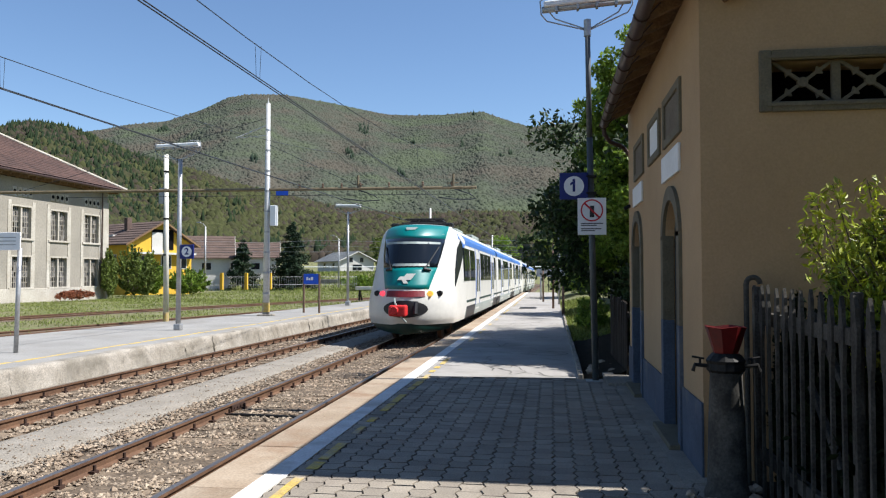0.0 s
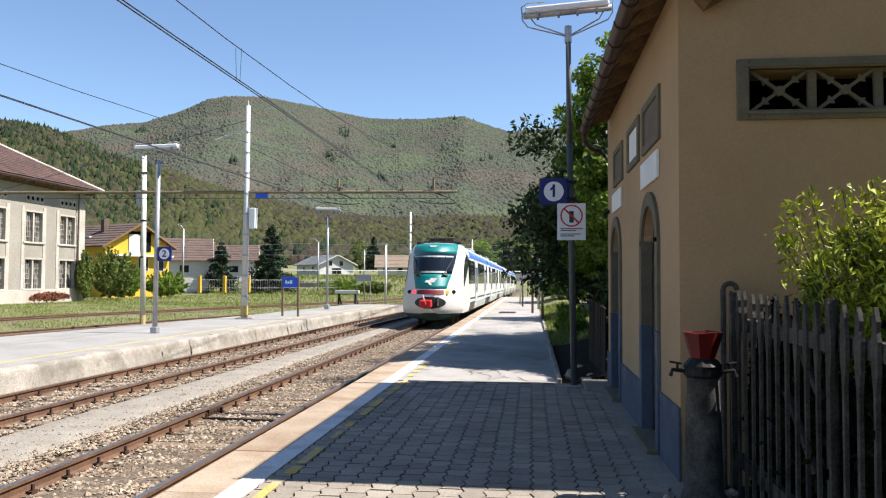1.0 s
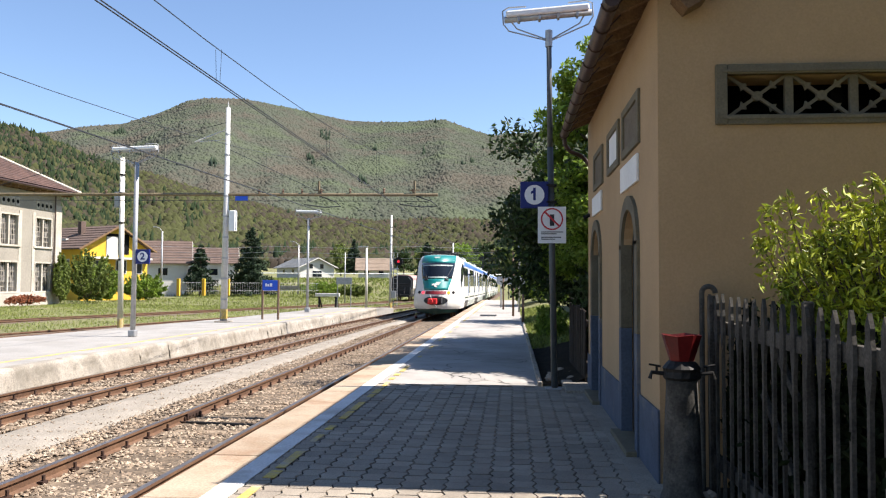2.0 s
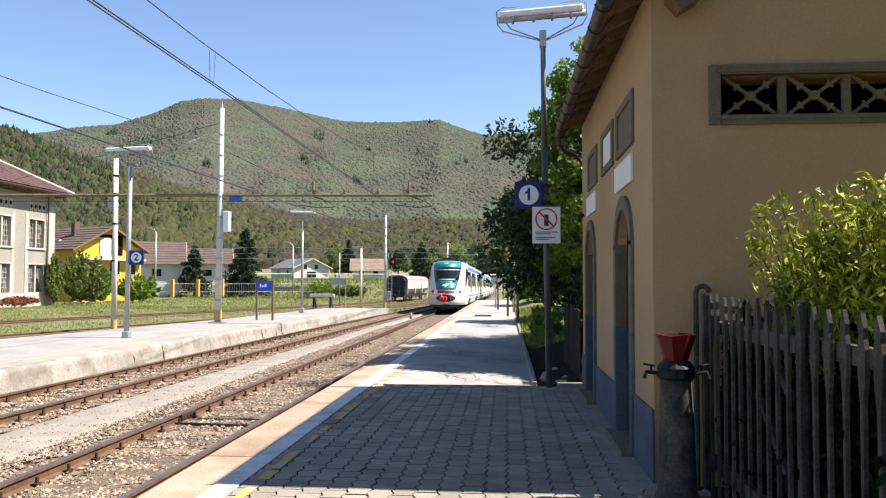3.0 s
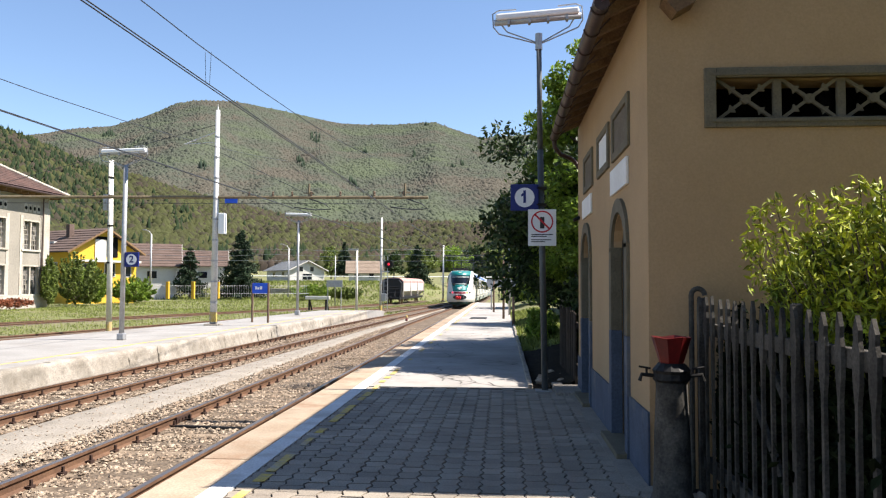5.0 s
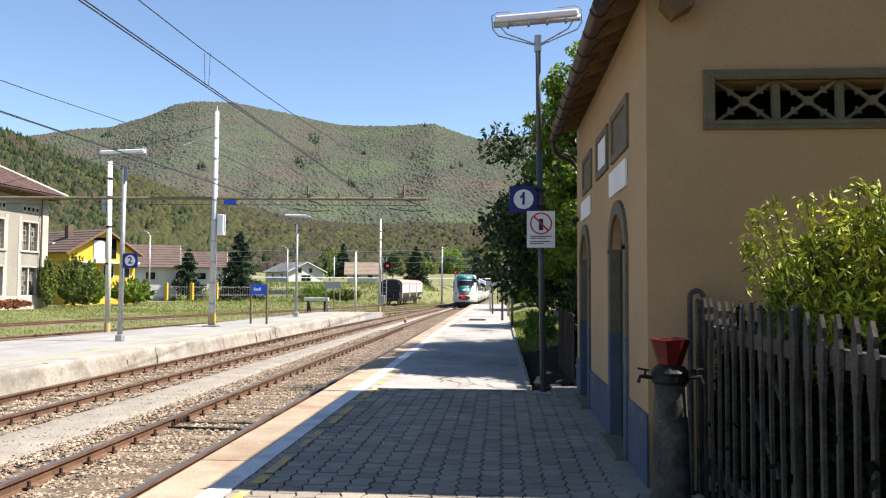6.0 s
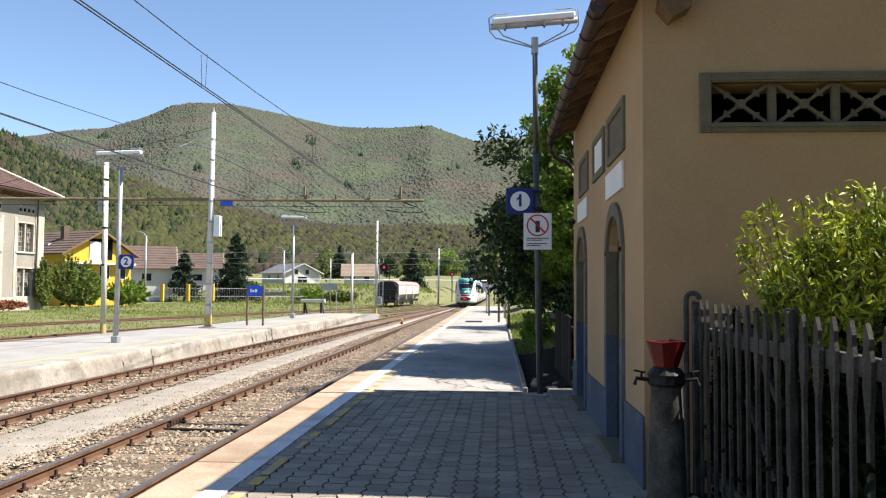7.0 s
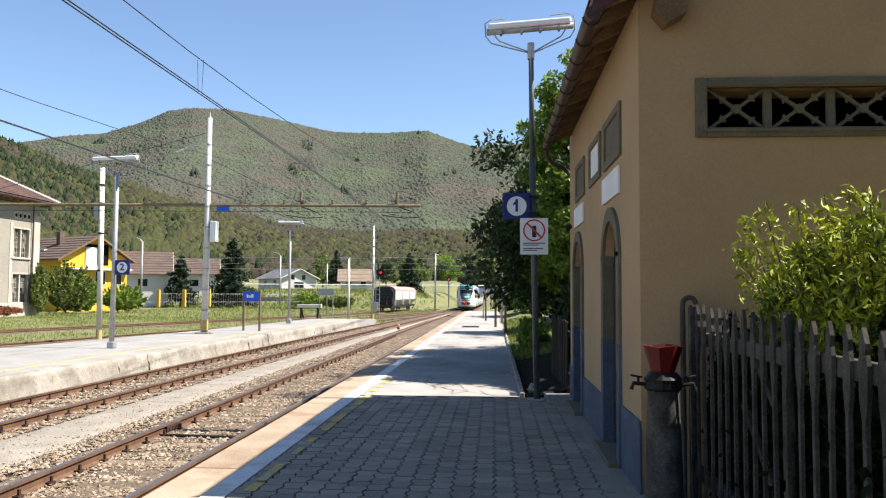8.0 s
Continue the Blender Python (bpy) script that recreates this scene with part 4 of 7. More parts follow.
# ---- unseen block and wall, added to keep sky light off the gable ----
def station_building():
    b = thing("station_building", "unseen plain block added to keep sky light off the gable", "building")
    part("wall", boxes((2.7, -14.0, -0.1, 17.0, 0.6, 8.8)), M_PLASTER, b)
    part("roof", prism(bmesh.new(), [(2.1, 8.75), (17.7, 8.75), (9.85, 12.0)], "y", -14.6, 1.0), M_TILE, b)
    tagged(part("wall_garden", boxes((9.5, 0.604, -0.1, 9.8, 13.0, 3.2)), M_KERB), "unseen plain wall added to cut low light from the right", "wall", kind="structure")


station_building()

# ---- fence, fountain, bush ----
def picket_fence():
    f = thing("picket_fence", "lichen-stained concrete picket fence with pointed pales", "fence")
    lx = lambda y: 1.60 + 0.022 * (6.6 - y)
    base = None
    y, k = 6.50, 0
    while y > -1.4:
        if base is None:
            bm = bmesh.new()
            prism(bm, [(-0.016, -0.25), (0.016, -0.25), (0.016, 1.16), (0.037, 1.27), (0.042, 1.42), (0.026, 1.47), (0.03, 1.52), (0.0, 1.59), (-0.03, 1.52), (-0.026, 1.47), (-0.042, 1.42), (-0.037, 1.27), (-0.016, 1.16)], "x", -0.011, 0.011)
            ob = part("picket", bm, M_FENCE, f)
            base = ob.data
        else:
            ob = part("picket", base, None, f)
        ob.matrix_basis = pose(lx(y), y, 0.03 - 0.022 * (6.5 - y) + random.uniform(-0.012, 0.012), random.uniform(-0.4, 0.4), random.uniform(-0.3, 0.3), random.uniform(-3, 3))
        y -= 0.178
        k += 1
    for z in (0.22, 1.30):
        for a in range(4):
            y1, y0 = 6.56 - 2.0 * a, 6.56 - 2.0 * a - 1.96
            part("rail", boxes((lx(y1) + 0.032, y0, z, lx(y1) + 0.085, y1, z + 0.10), bevel=0.008), M_FENCE, f)
    for a in range(5):
        y = 6.66 - 2.0 * a
        part("post", boxes((lx(y) + 0.02, y - 0.03, -0.3, lx(y) + 0.08, y + 0.03, 1.60), bevel=0.012), M_FENCE, f)
    for y, z in ((5.35, 0.5), (5.3, 1.0), (3.3, 0.6)):
        part("brace", rod(bmesh.new(), (lx(y) + 0.1, y - 0.35, z), (lx(y) + 0.14, y + 0.35, z + 0.42), 0.028, n=6), M_FENCE, f)
    pts = [(1.57, 6.66, 0.0), (1.57, 6.66, 1.62)] + [(1.57 + 0.055 - 0.055 * math.cos(t), 6.66, 1.62 + 0.055 * math.sin(t)) for t in [math.pi * i / 8 for i in range(9)]]
    part("pipe_post", tube(bmesh.new(), pts, 0.022, 10), M_FOUNT, f, "bent galvanised pipe at the fence end")


picket_fence()


def fountain():
    f = thing("drinking_fountain", "old concrete drinking fountain with iron taps and a red basin", "fountain", (1.31, 6.22, 0))
    part("column", lathe(bmesh.new(), ((0.17, -0.03), (0.17, 0.05), (0.15, 0.10), (0.135, 0.6), (0.12, 0.93), (0.125, 0.96)), 16), M_FOUNT, f, "", True)
    part("collar", lathe(bmesh.new(), ((0.12, 0.95), (0.145, 0.975), (0.138, 1.02), (0.148, 1.045), (0.12, 1.08), (0.10, 1.10)), 14), M_IRON, f, "black iron collar")
    bm = bmesh.new()
    n = 8
    rows = ((0.09, 1.095), (0.098, 1.12), (0.148, 1.28), (0.156, 1.30), (0.14, 1.302), (0.08, 1.15))
    rings = [[bm.verts.new((r * math.cos(2 * math.pi * (i + 0.5) / n), r * math.sin(2 * math.pi * (i + 0.5) / n), z + (0.008 * math.sin(i * 2.3) if z > 1.28 else 0))) for i in range(n)] for r, z in rows]
    for a, b in zip(rings, rings[1:]):
        for i in range(n):
            bm.faces.new((a[i], a[(i + 1) % n], b[(i + 1) % n], b[i]))
    bm.faces.new(rings[0][::-1])
    bm.faces.new(rings[-1])
    part("basin", bm, M_REDPOT, f, "chipped red eight-sided basin")
    for s in (-1, 1):
        t = part("tap", tube(bmesh.new(), [(s * 0.14, 0, 1.0), (s * 0.23, -0.01, 1.01), (s * 0.245, -0.01, 0.96)], 0.016), M_IRON, f)
        part("tap_handle", rods([((s * 0.19, 0, 1.0), (s * 0.19, 0, 1.055), 0.01), ((s * 0.16, 0, 1.055), (s * 0.25, 0, 1.07), 0.009)], 6), M_IRON, t)
    part("drain_grate", boxes(*[(-0.5 + 0.05 * k, -0.42, -0.002, -0.475 + 0.05 * k, -0.16, 0.012) for k in range(9)], (-0.53, -0.44, -0.002, -0.03, -0.42, 0.014), (-0.53, -0.16, -0.002, -0.03, -0.14, 0.014)), M_IRON, f)


fountain()
stones = random.Random(12)
me = None
for k in range(9):
    x, y = stones.uniform(1.0, 1.62), stones.uniform(5.5, 6.6)
    bm = bmesh.new()
    bmesh.ops.create_icosphere(bm, subdivisions=2, radius=stones.uniform(0.035, 0.07))
    for v in bm.verts:
        v.co += Vector([stones.uniform(-0.012, 0.012) for _ in range(3)])
        v.co.z *= 0.7
    s = part("loose_stone", bm, M_PEBBLE)
    tagged(s, "pale loose stone lying at the fence foot", "stone", "stones at the fence foot")
    s.matrix_basis = pose(x, y, 0.02)


def bush(name, label, centre, spread, count, size, material, seed, sprigs, category="bush", slim=0.32):
    """Stems with leaves along them, thick below and with loose sprigs standing out of the top."""
    rng = np.random.RandomState(seed)
    b = thing(name, label, category, (centre[0], centre[1], 0.0))
    stems, pts = bmesh.new(), []
    n = max(12, count // 75)
    for k in range(n):
        d = rng.normal(size=3)
        d /= np.linalg.norm(d)
        end = np.array([0, 0, centre[2]]) + d * np.array(spread) * rng.uniform(0.72, 1.0)
        foot = np.array([end[0] * 0.3, end[1] * 0.3, max(centre[2] - spread[2] * 1.1, 0.0) if sprigs else 0.0])
        rod(stems, foot, end, 0.014, 0.004, n=5)
        m = 60
        u = rng.uniform(0.2, 1.0, m)[:, None] ** 0.5 * 1.02
        pts.append(foot + (end - foot) * u + rng.normal(size=(m, 3)) * 0.075 * max(spread) * (1.15 - u))
    for s in sprigs:
        tip = np.array(s) - np.array([centre[0], centre[1], 0.0])
        foot = np.array([tip[0] * 0.75, tip[1] * 0.8, centre[2]])
        rod(stems, foot, tip, 0.008, 0.003, n=5)
        u = rng.uniform(0.0, 1.0, 150)[:, None] ** 0.8
        pts.append(foot + (tip - foot) * u + rng.normal(size=(150, 3)) * (0.085 - 0.055 * u))
    part("branchwork", stems, M_BARK, b)
    part("leaves", leaf_mesh("leaves", np.concatenate(pts), size, material, rng, slim, 0.5), None, b)
    return b


bush("laurel_bush", "bright yellow-green laurel bush leaning over the fence", (2.44, 4.95, 1.60), (0.74, 1.24, 0.62), 130000, 0.034, M_LEAFB, 5,
     ((1.80, 5.7, 2.24), (1.86, 5.5, 2.30), (1.74, 5.75, 2.04), (2.1, 5.1, 2.34), (2.16, 4.9, 2.36), (2.24, 4.8, 2.34), (2.0, 5.3, 2.3), (2.42, 4.7, 2.38), (2.5, 4.6, 2.32), (2.3, 4.3, 2.3), (2.1, 4.5, 2.2), (1.95, 4.7, 2.1)))
# Near-black leaf colour holds the shade that lies behind the fence gaps.
M_HEDGE = mat("shade_black_leaves", (0.014, 0.02, 0.008), (0.008, 0.012, 0.005), 0.7, scale=2, fine=9, spots=0.2, island=0.4, bump=0, spec=0.03)
bush("laurel_hedge", "dense laurel growth behind the fence, shade put into its near-black colour", (2.16, 3.9, 0.86), (0.30, 3.2, 0.90), 90000, 0.05, M_HEDGE, 15, (), "bush", 0.5)
# Two fillers added so the ochre wall does not show between the pickets.
bush("laurel_hedge", "added near-black shoots that darken the fence corner", (2.02, 6.0, 0.75), (0.28, 0.65, 0.85), 24000, 0.045, M_HEDGE, 16, (), "bush", 0.5)
bush("laurel_hedge", "added near-black shoots that hide the wall behind the fence end", (1.88, 6.42, 0.72), (0.18, 0.26, 0.80), 16000, 0.04, M_HEDGE, 17, (), "bush", 0.5)


# ---- lamp posts and signs ----
def strip_lamp(t, x, y, z, length, tilt):
    """A fluorescent strip lamp in its wire cradle, across the top of a post."""
    h = length / 2
    m = pose(x, y, z, 0, tilt, 0)
    body = part("lamp_body", boxes((-h, -0.09, 0.0, h, 0.09, 0.11), bevel=0.03), M_LAMPW, t, "long white strip lamp housing")
    body.matrix_basis = m
    tubep = part("diffuser", rod(bmesh.new(), (-h - 0.03, 0, -0.02), (h + 0.03, 0, -0.02), 0.055, n=12), M_GALV, body, "grey cylindrical diffuser", True)
    for s in (-0.7, -0.2, 0.25, 0.7):
        part("clip", boxes((s * h - 0.02, -0.07, -0.085, s * h + 0.02, 0.07, 0.02), bevel=0.005), M_GALV, body)
    for s in (-1, 1):
        hoop = [(s * 0.05, 0, -0.42), (s * h * 0.95, -0.03, -0.22), (s * (h + 0.05), -0.03, -0.1), (s * (h + 0.05), -0.03, 0.12), (s * (h - 0.05), -0.03, 0.17), (s * h * 0.5, -0.03, 0.16)]
        ob = part("cradle", tube(bmesh.new(), hoop, 0.012, 6), M_GALV, t, "thin steel cradle hoop")
        ob.matrix_basis = m
        ob = part("cradle", tube(bmesh.new(), [(s * 0.05, 0, -0.40), (s * h * 0.75, 0.05, -0.17), (s * h * 0.9, 0.05, -0.02)], 0.012, 6), M_GALV, t)
        ob.matrix_basis = m


def number_sign(t, digit, x0, x1, y, z0, z1):
    p = part("number_sign", boxes((x0, y - 0.03, z0, x1, y + 0.03, z1), bevel=0.01), M_SIGNBLUE, t, "navy blue platform number sign")
    r = min(x1 - x0, z1 - z0) * 0.37
    part("disc", rod(bmesh.new(), ((x0 + x1) / 2, y - 0.03, (z0 + z1) / 2), ((x0 + x1) / 2, y - 0.036, (z0 + z1) / 2), r, n=32), M_SIGNWHITE, p, "white disc")
    if digit == "1":
        part("numeral_flag", prism(bmesh.new(), [((x0 + x1) / 2 + r * 0.1, (z0 + z1) / 2 + r * 0.62), ((x0 + x1) / 2 - r * 0.36, (z0 + z1) / 2 + r * 0.30), ((x0 + x1) / 2 - r * 0.36, (z0 + z1) / 2 + r * 0.06), ((x0 + x1) / 2 + r * 0.1, (z0 + z1) / 2 + r * 0.30)], "y", y - 0.0395, y - 0.0365), M_SIGNBLUE, p)
    letters(digit, r * 1.75, M_SIGNBLUE, p, pose((x0 + x1) / 2, y - 0.037, (z0 + z1) / 2, 90, 0, 0))


def first_post():
    t = thing("lamp_post", "grey steel lamp post with platform signs and strip lamp", "lamp post", (0.66, 12.7, 0), "platform lamp posts")
    part("base_plate", boxes((-0.13, -0.13, 0, 0.13, 0.13, 0.02), bevel=0.004), M_GALV, t)
    part("pole", rods([((0.02, 0, 0), (-0.05, 0, 3.9), 0.052, 0.05), ((-0.05, 0, 3.9), (-0.07, 0, 5.78), 0.045, 0.042)], 14), M_SHADEPOST, t, "", True)
    part("sleeve", rod(bmesh.new(), (-0.07, 0, 5.55), (-0.07, 0, 5.82), 0.058, n=14), M_GALV, t)
    strip_lamp(t, -0.09, 0, 6.08, 1.36, -4.0)
    number_sign(t, "1", -0.53, -0.08, -0.05, 2.90, 3.33)
    for z in (2.98, 3.25):
        part("clamp", boxes((-0.12, -0.08, z, 0.05, 0.08, z + 0.04), bevel=0.005), M_IRON, t)
    w = part("warning_sign", boxes((-0.25, -0.10, 2.33, 0.20, -0.085, 2.92), bevel=0.006), M_SIGNWHITE, t, "white no-crossing sign with a red ring")
    bm = bmesh.new()
    cx, cz, n = -0.025, 2.72, 36
    for k in range(n):
        q = []
        for kk in (k, k + 1):
            a = 2 * math.pi * kk / n
            for r in (0.155, 0.178):
                q.append((cx + r * math.cos(a), cz + r * math.sin(a)))
        prism(bm, [q[0], q[1], q[3], q[2]], "y", -0.104, -0.1015)
    prism(bm, [(cx - 0.125, cz + 0.105), (cx - 0.105, cz + 0.125), (cx + 0.125, cz - 0.105), (cx + 0.105, cz - 0.125)], "y", -0.1075, -0.1048)
    part("ring", bm, M_SIGNRED, w, "red ring with a slash")
    part("symbol", boxes((cx - 0.035, -0.1042, cz - 0.11, cx + 0.035, -0.1015, cz + 0.075), bevel=0.001), M_INK, w, "plain dark upright bar")
    part("text_bar", boxes(*[(-0.20, -0.103, z, x, -0.1015, z + 0.014) for z, x in ((2.505, 0.15), (2.475, 0.05), (2.42, 0.12), (2.39, 0.02))]), M_INK, w)


first_post()


def island_post():
    t = thing("lamp_post", "grey steel island platform lamp post with number sign", "lamp post", (-11.44, 22.77, 0), "platform lamp posts")
    part("base", boxes((-0.11, -0.11, 0, 0.11, 0.11, 0.2), bevel=0.03), M_GALV, t)
    part("pole", rod(bmesh.new(), (0, 0, 0.2), (0.02, 0, 5.3), 0.075, 0.065, n=12), M_GALV, t, "", True)
    strip_lamp(t, -0.05, 0, 5.68, 1.4, -2)
    number_sign(t, "2", 0.08, 0.52, -0.06, 2.2, 2.64)
    return t


island_post()


def lamp_three():
    t = thing("lamp_post", "slim grey lamp post standing on the island platform", "lamp post", (-11.22, 42.15, 0), "platform lamp posts")
    part("base", boxes((-0.13, -0.13, 0, 0.13, 0.13, 0.25), bevel=0.03), M_GALV, t)
    part("pole", rod(bmesh.new(), (0, 0, 0.2), (0, 0, 5.2), 0.075, 0.06, n=10), M_GALV, t, "", True)
    strip_lamp(t, 0, 0, 5.5, 1.4, 1)


lamp_three()


def info_board():
    t = thing("notice_board", "white notice board on a grey post", "sign", (-11.64, 15.68, 0))
    part("pole", rod(bmesh.new(), (0, 0, 0), (0.06, 0, 2.3), 0.05, n=10), M_GALV, t, "", True)
    p = part("board", boxes((-0.62, -0.08, 2.25, 0.12, -0.05, 2.64), bevel=0.006), M_SIGNWHITE, t)
    part("text_bar", boxes(*[(-0.5, -0.084, z, 0.02, -0.0815, z + 0.02) for z in (2.52, 2.44, 2.36)]), M_GALV, p)


info_board()


def station_sign():
    t = thing("station_name_sign", "bright blue station name sign on two brown posts", "sign", (-10.7, 33.9, 0), rz=-18)
    for x in (-0.42, 0.42):
        part("post", rod(bmesh.new(), (x, 0, 0), (x, 0, 1.75), 0.05, n=8), M_BROWNPOST, t)
    p = part("panel", boxes((-0.40, -0.05, 1.28, 0.40, -0.02, 1.74), bevel=0.008), M_BRIGHTBLUE, t)
    part("text_bar", boxes((-0.24, -0.055, 1.46, -0.16, -0.0525, 1.60), (-0.13, -0.055, 1.46, -0.03, -0.0525, 1.56), (0.0, -0.055, 1.46, 0.12, -0.0525, 1.60)), M_SIGNWHITE, p)


station_sign()


# ---- overhead line ----
def mast(at, height, r0, label, bands=True):
    t = thing("catenary_mast", label, "mast", at, "catenary masts")
    part("foot", boxes((-0.3, -0.3, -0.1, 0.3, 0.3, 0.06), bevel=0.03), M_KERB, t)
    part("pole", rod(bmesh.new(), (0, 0, 0), (0.05, 0, height), r0, r0 * 0.6, n=14), M_MAST, t, "", True)
    for k in range(9):
        z = 0.9 + (height - 1.2) * k / 9
        part("band", rod(bmesh.new(), (0.05 * z / height, 0, z), (0.05 * z / height, 0, z + 0.07), r0 * (1 - 0.4 * z / height) + 0.012, n=14), M_GALV, t)
    part("yellow_band", rod(bmesh.new(), (0, 0, 0.15), (0, 0, 0.55), r0 + 0.006, n=14), M_YELLOW, t, "yellow painted base band")
    return t


m1 = mast((-11.83, 31.27, 0), 8.9, 0.145, "pale tubular catenary mast with a switch box")
part("finial", rod(bmesh.new(), (0.05, 0, 8.9), (0.05, 0, 9.15), 0.035, 0.01, n=8), M_MAST, m1)
part("switch_box", boxes((0.2, -0.16, 3.75, 0.46, 0.12, 4.6), bevel=0.02), M_LAMPW, m1, "pale grey switch box")
part("blue_plate", boxes((0.42, -0.05, 5.02, 0.95, -0.02, 5.2), bevel=0.004), M_BRIGHTBLUE, m1, "small blue plate")
part("stay", rods([((0.05, 0, 8.0), (-1.4, 0.1, 7.5), 0.03), ((0.0, 0, 7.55), (-1.4, 0.1, 7.5), 0.02)], 6), M_MAST, m1)
gant = thing("catenary_gantry", "long brown catenary cross beam with insulators", "gantry", (0, 31.27, 0))
part("beam", rods([((-27, 0, 5.36), (-3.0, 0, 5.22), 0.065)], 10), M_BEAM, gant)
part("steady_wire", rods([((-21, 0.2, 5.1), (-3.4, 0.2, 4.98), 0.012)], 5), M_WIRE, gant)
for x in (-17.0, -10.4, -9.4, -8.6, -7.8, -6.6, -5.2, -4.0):
    part("insulator", lathe(bmesh.new(), ((0.03, 0), (0.06, 0.03), (0.03, 0.06), (0.06, 0.09), (0.03, 0.12), (0.055, 0.15), (0.02, 0.19)), 8, (x, 0, 5.31)), M_BROWNPOST, gant, "brown porcelain insulator")
for x, h in ((-7.9, 0.5), (-3.95, 0.5)):
    part("hanger", rods([((x, 0, 5.25), (x, 0, 5.3 + h), 0.05), ((x - 0.22, 0, 5.42), (x + 0.22, 0, 5.42), 0.02)], 6), M_BEAM, gant)
    part("steady_arm", tube(bmesh.new(), [(x, 0, 5.2), (x + 0.7, -0.1, 4.95), (x + 0.95, -0.15, 4.75), (x + 0.3, -0.1, 4.72), (x - 0.6, -0.05, 4.84)], 0.022, 6), M_WIRE, gant)
part("rope", rods([((-11.8, 0, 8.3), (-25, 2, 5.5), 0.012), ((-11.8, 0, 7.2), (-8.0, 0, 5.4), 0.012)], 5), M_WIRE, gant)
w2 = thing("lamp_mast", "cream steel mast carrying the yard cross beam", "mast", (-16.9, 32.5, -0.45), "catenary masts")
part("pole", rod(bmesh.new(), (0, 0, 0), (-0.06, 0, 7.5), 0.12, 0.10, n=12), M_WPOST, w2, "", True)
part("yellow_band", rod(bmesh.new(), (0, 0, 0.1), (0, 0, 0.5), 0.125, n=12), M_YELLOW, w2)
part("box", boxes((-0.35, -0.1, 5.3, -0.14, 0.1, 6.0), bevel=0.02), M_GALV, w2)
for z in (3.0, 4.6, 5.9, 6.7):
    part("band", rod(bmesh.new(), (-0.05, 0, z), (-0.05, 0, z + 0.08), 0.122, n=12), M_IRON, w2)


def line_wire(name, label, line, zc, zs, support):
    """Contact wire and sagging carrier wire with droppers over one track."""
    t = thing(name, label, "overhead wire", group="overhead wires")
    spans = [(support - 46 + 46 * k, support + 46 * k) for k in range(4)]
    for a, b in spans:
        pts = []
        for i in range(15):
            u = i / 14
            y = a + (b - a) * u
            pts.append((line(y), y, zs - (zs - zc - 0.50) * 4 * u * (1 - u)))
        part("carrier_wire", tube(bmesh.new(), pts, 0.0085, 5), M_WIRE, t)
        for i in range(6):
            u = (i + 0.5) / 6
            y = a + (b - a) * u
            d = part("dropper", rods([((line(y) - 0.03, y, zc), (line(y) - 0.05, y, zs - (zs - zc - 0.50) * 4 * u * (1 - u)), 0.004), ((line(y) + 0.03, y, zc), (line(y) + 0.05, y, zs - (zs - zc - 0.50) * 4 * u * (1 - u)), 0.004)], 5), M_WIRE, t)
    a, b = spans[0][0], spans[-1][1]
    for o in (-0.03, 0.03):
        part("contact_wire", rod(bmesh.new(), (line(a) + o, a, zc), (line(b) + o, b, zc), 0.0095, n=6), M_WIRE, t)


line_wire("catenary", "dark twin contact wire under a sagging carrier wire", lambda y: -4.69 - 0.004 * y, 4.9, 6.75, 31.27)
line_wire("catenary", "dark contact wire over the second track", lambda y: -9.28 + 0.026 * (y - 14), 4.9, 6.75, 31.27)


# ---- far railway things ----
def plain_pole(name, label, at, height, r, material, category="post", arm=None):
    t = thing(name, label, category, at)
    part("pole", rod(bmesh.new(), (0, 0, 0), (0, 0, height), r, r * 0.75, n=10), material, t, "", True)
    if arm:
        part("arm", tube(bmesh.new(), [(0, 0, height), (arm * 0.4, 0, height + 0.45), (arm, 0, height + 0.6)], 0.05, 8), material, t)
        part("lamp_head", boxes((arm - 0.3, -0.12, height + 0.55, arm + 0.25, 0.12, height + 0.68), bevel=0.03), M_GALV, t)
    return t


p = plain_pole("lamp_post", "cream yard post with a small bracket lamp", (-11.4, 60.5, -0.45 + drop(60.5)), 5.0, 0.11, M_WPOST, "lamp post")
part("lamp_head", boxes((-0.7, -0.12, 4.95, 0.1, 0.12, 5.05), bevel=0.02), M_GALV, p)
sg = mast((-9.75, 62.1, -0.4 + drop(62.1)), 7.6, 0.12, "pale signal mast with a red colour light")
part("signal_head", rod(bmesh.new(), (0.65, -0.1, 3.85), (0.65, 0.12, 3.85), 0.34, n=20), M_IRON, sg, "round black signal backboard")
M_REDLIGHT = mat("red_signal_lens", (0.9, 0.03, 0.05), (0.8, 0.02, 0.04), 0.3, emit=0.4, bump=0)
part("signal_lens", rod(bmesh.new(), (0.65, -0.14, 3.85), (0.65, -0.105, 3.85), 0.10, n=16), M_REDLIGHT, sg, "lit red lens")
part("ladder", rods([((0.25, 0, 0.2), (0.25, 0, 4.5), 0.03), ((0.55, 0, 0.2), (0.55, 0, 4.5), 0.03)] + [((0.25, 0, 0.5 + 0.4 * k), (0.55, 0, 0.5 + 0.4 * k), 0.02) for k in range(10)], 6), M_GALV, sg)
part("cabinet", boxes((0.1, -0.4, 0.9, 0.5, -0.2, 1.5), bevel=0.03), M_GALV, sg)
part("bracket", boxes((0.0, -0.05, 3.2, 0.65, 0.05, 3.3)), M_GALV, sg)
sg2 = thing("railway_signal", "red colour light signal beside the far track", "signal", (-8.8, 150, -0.4 + drop(150)))
part("pole", rod(bmesh.new(), (0, 0, 0), (0, 0, 5.6), 0.12, n=8), M_GALV, sg2)
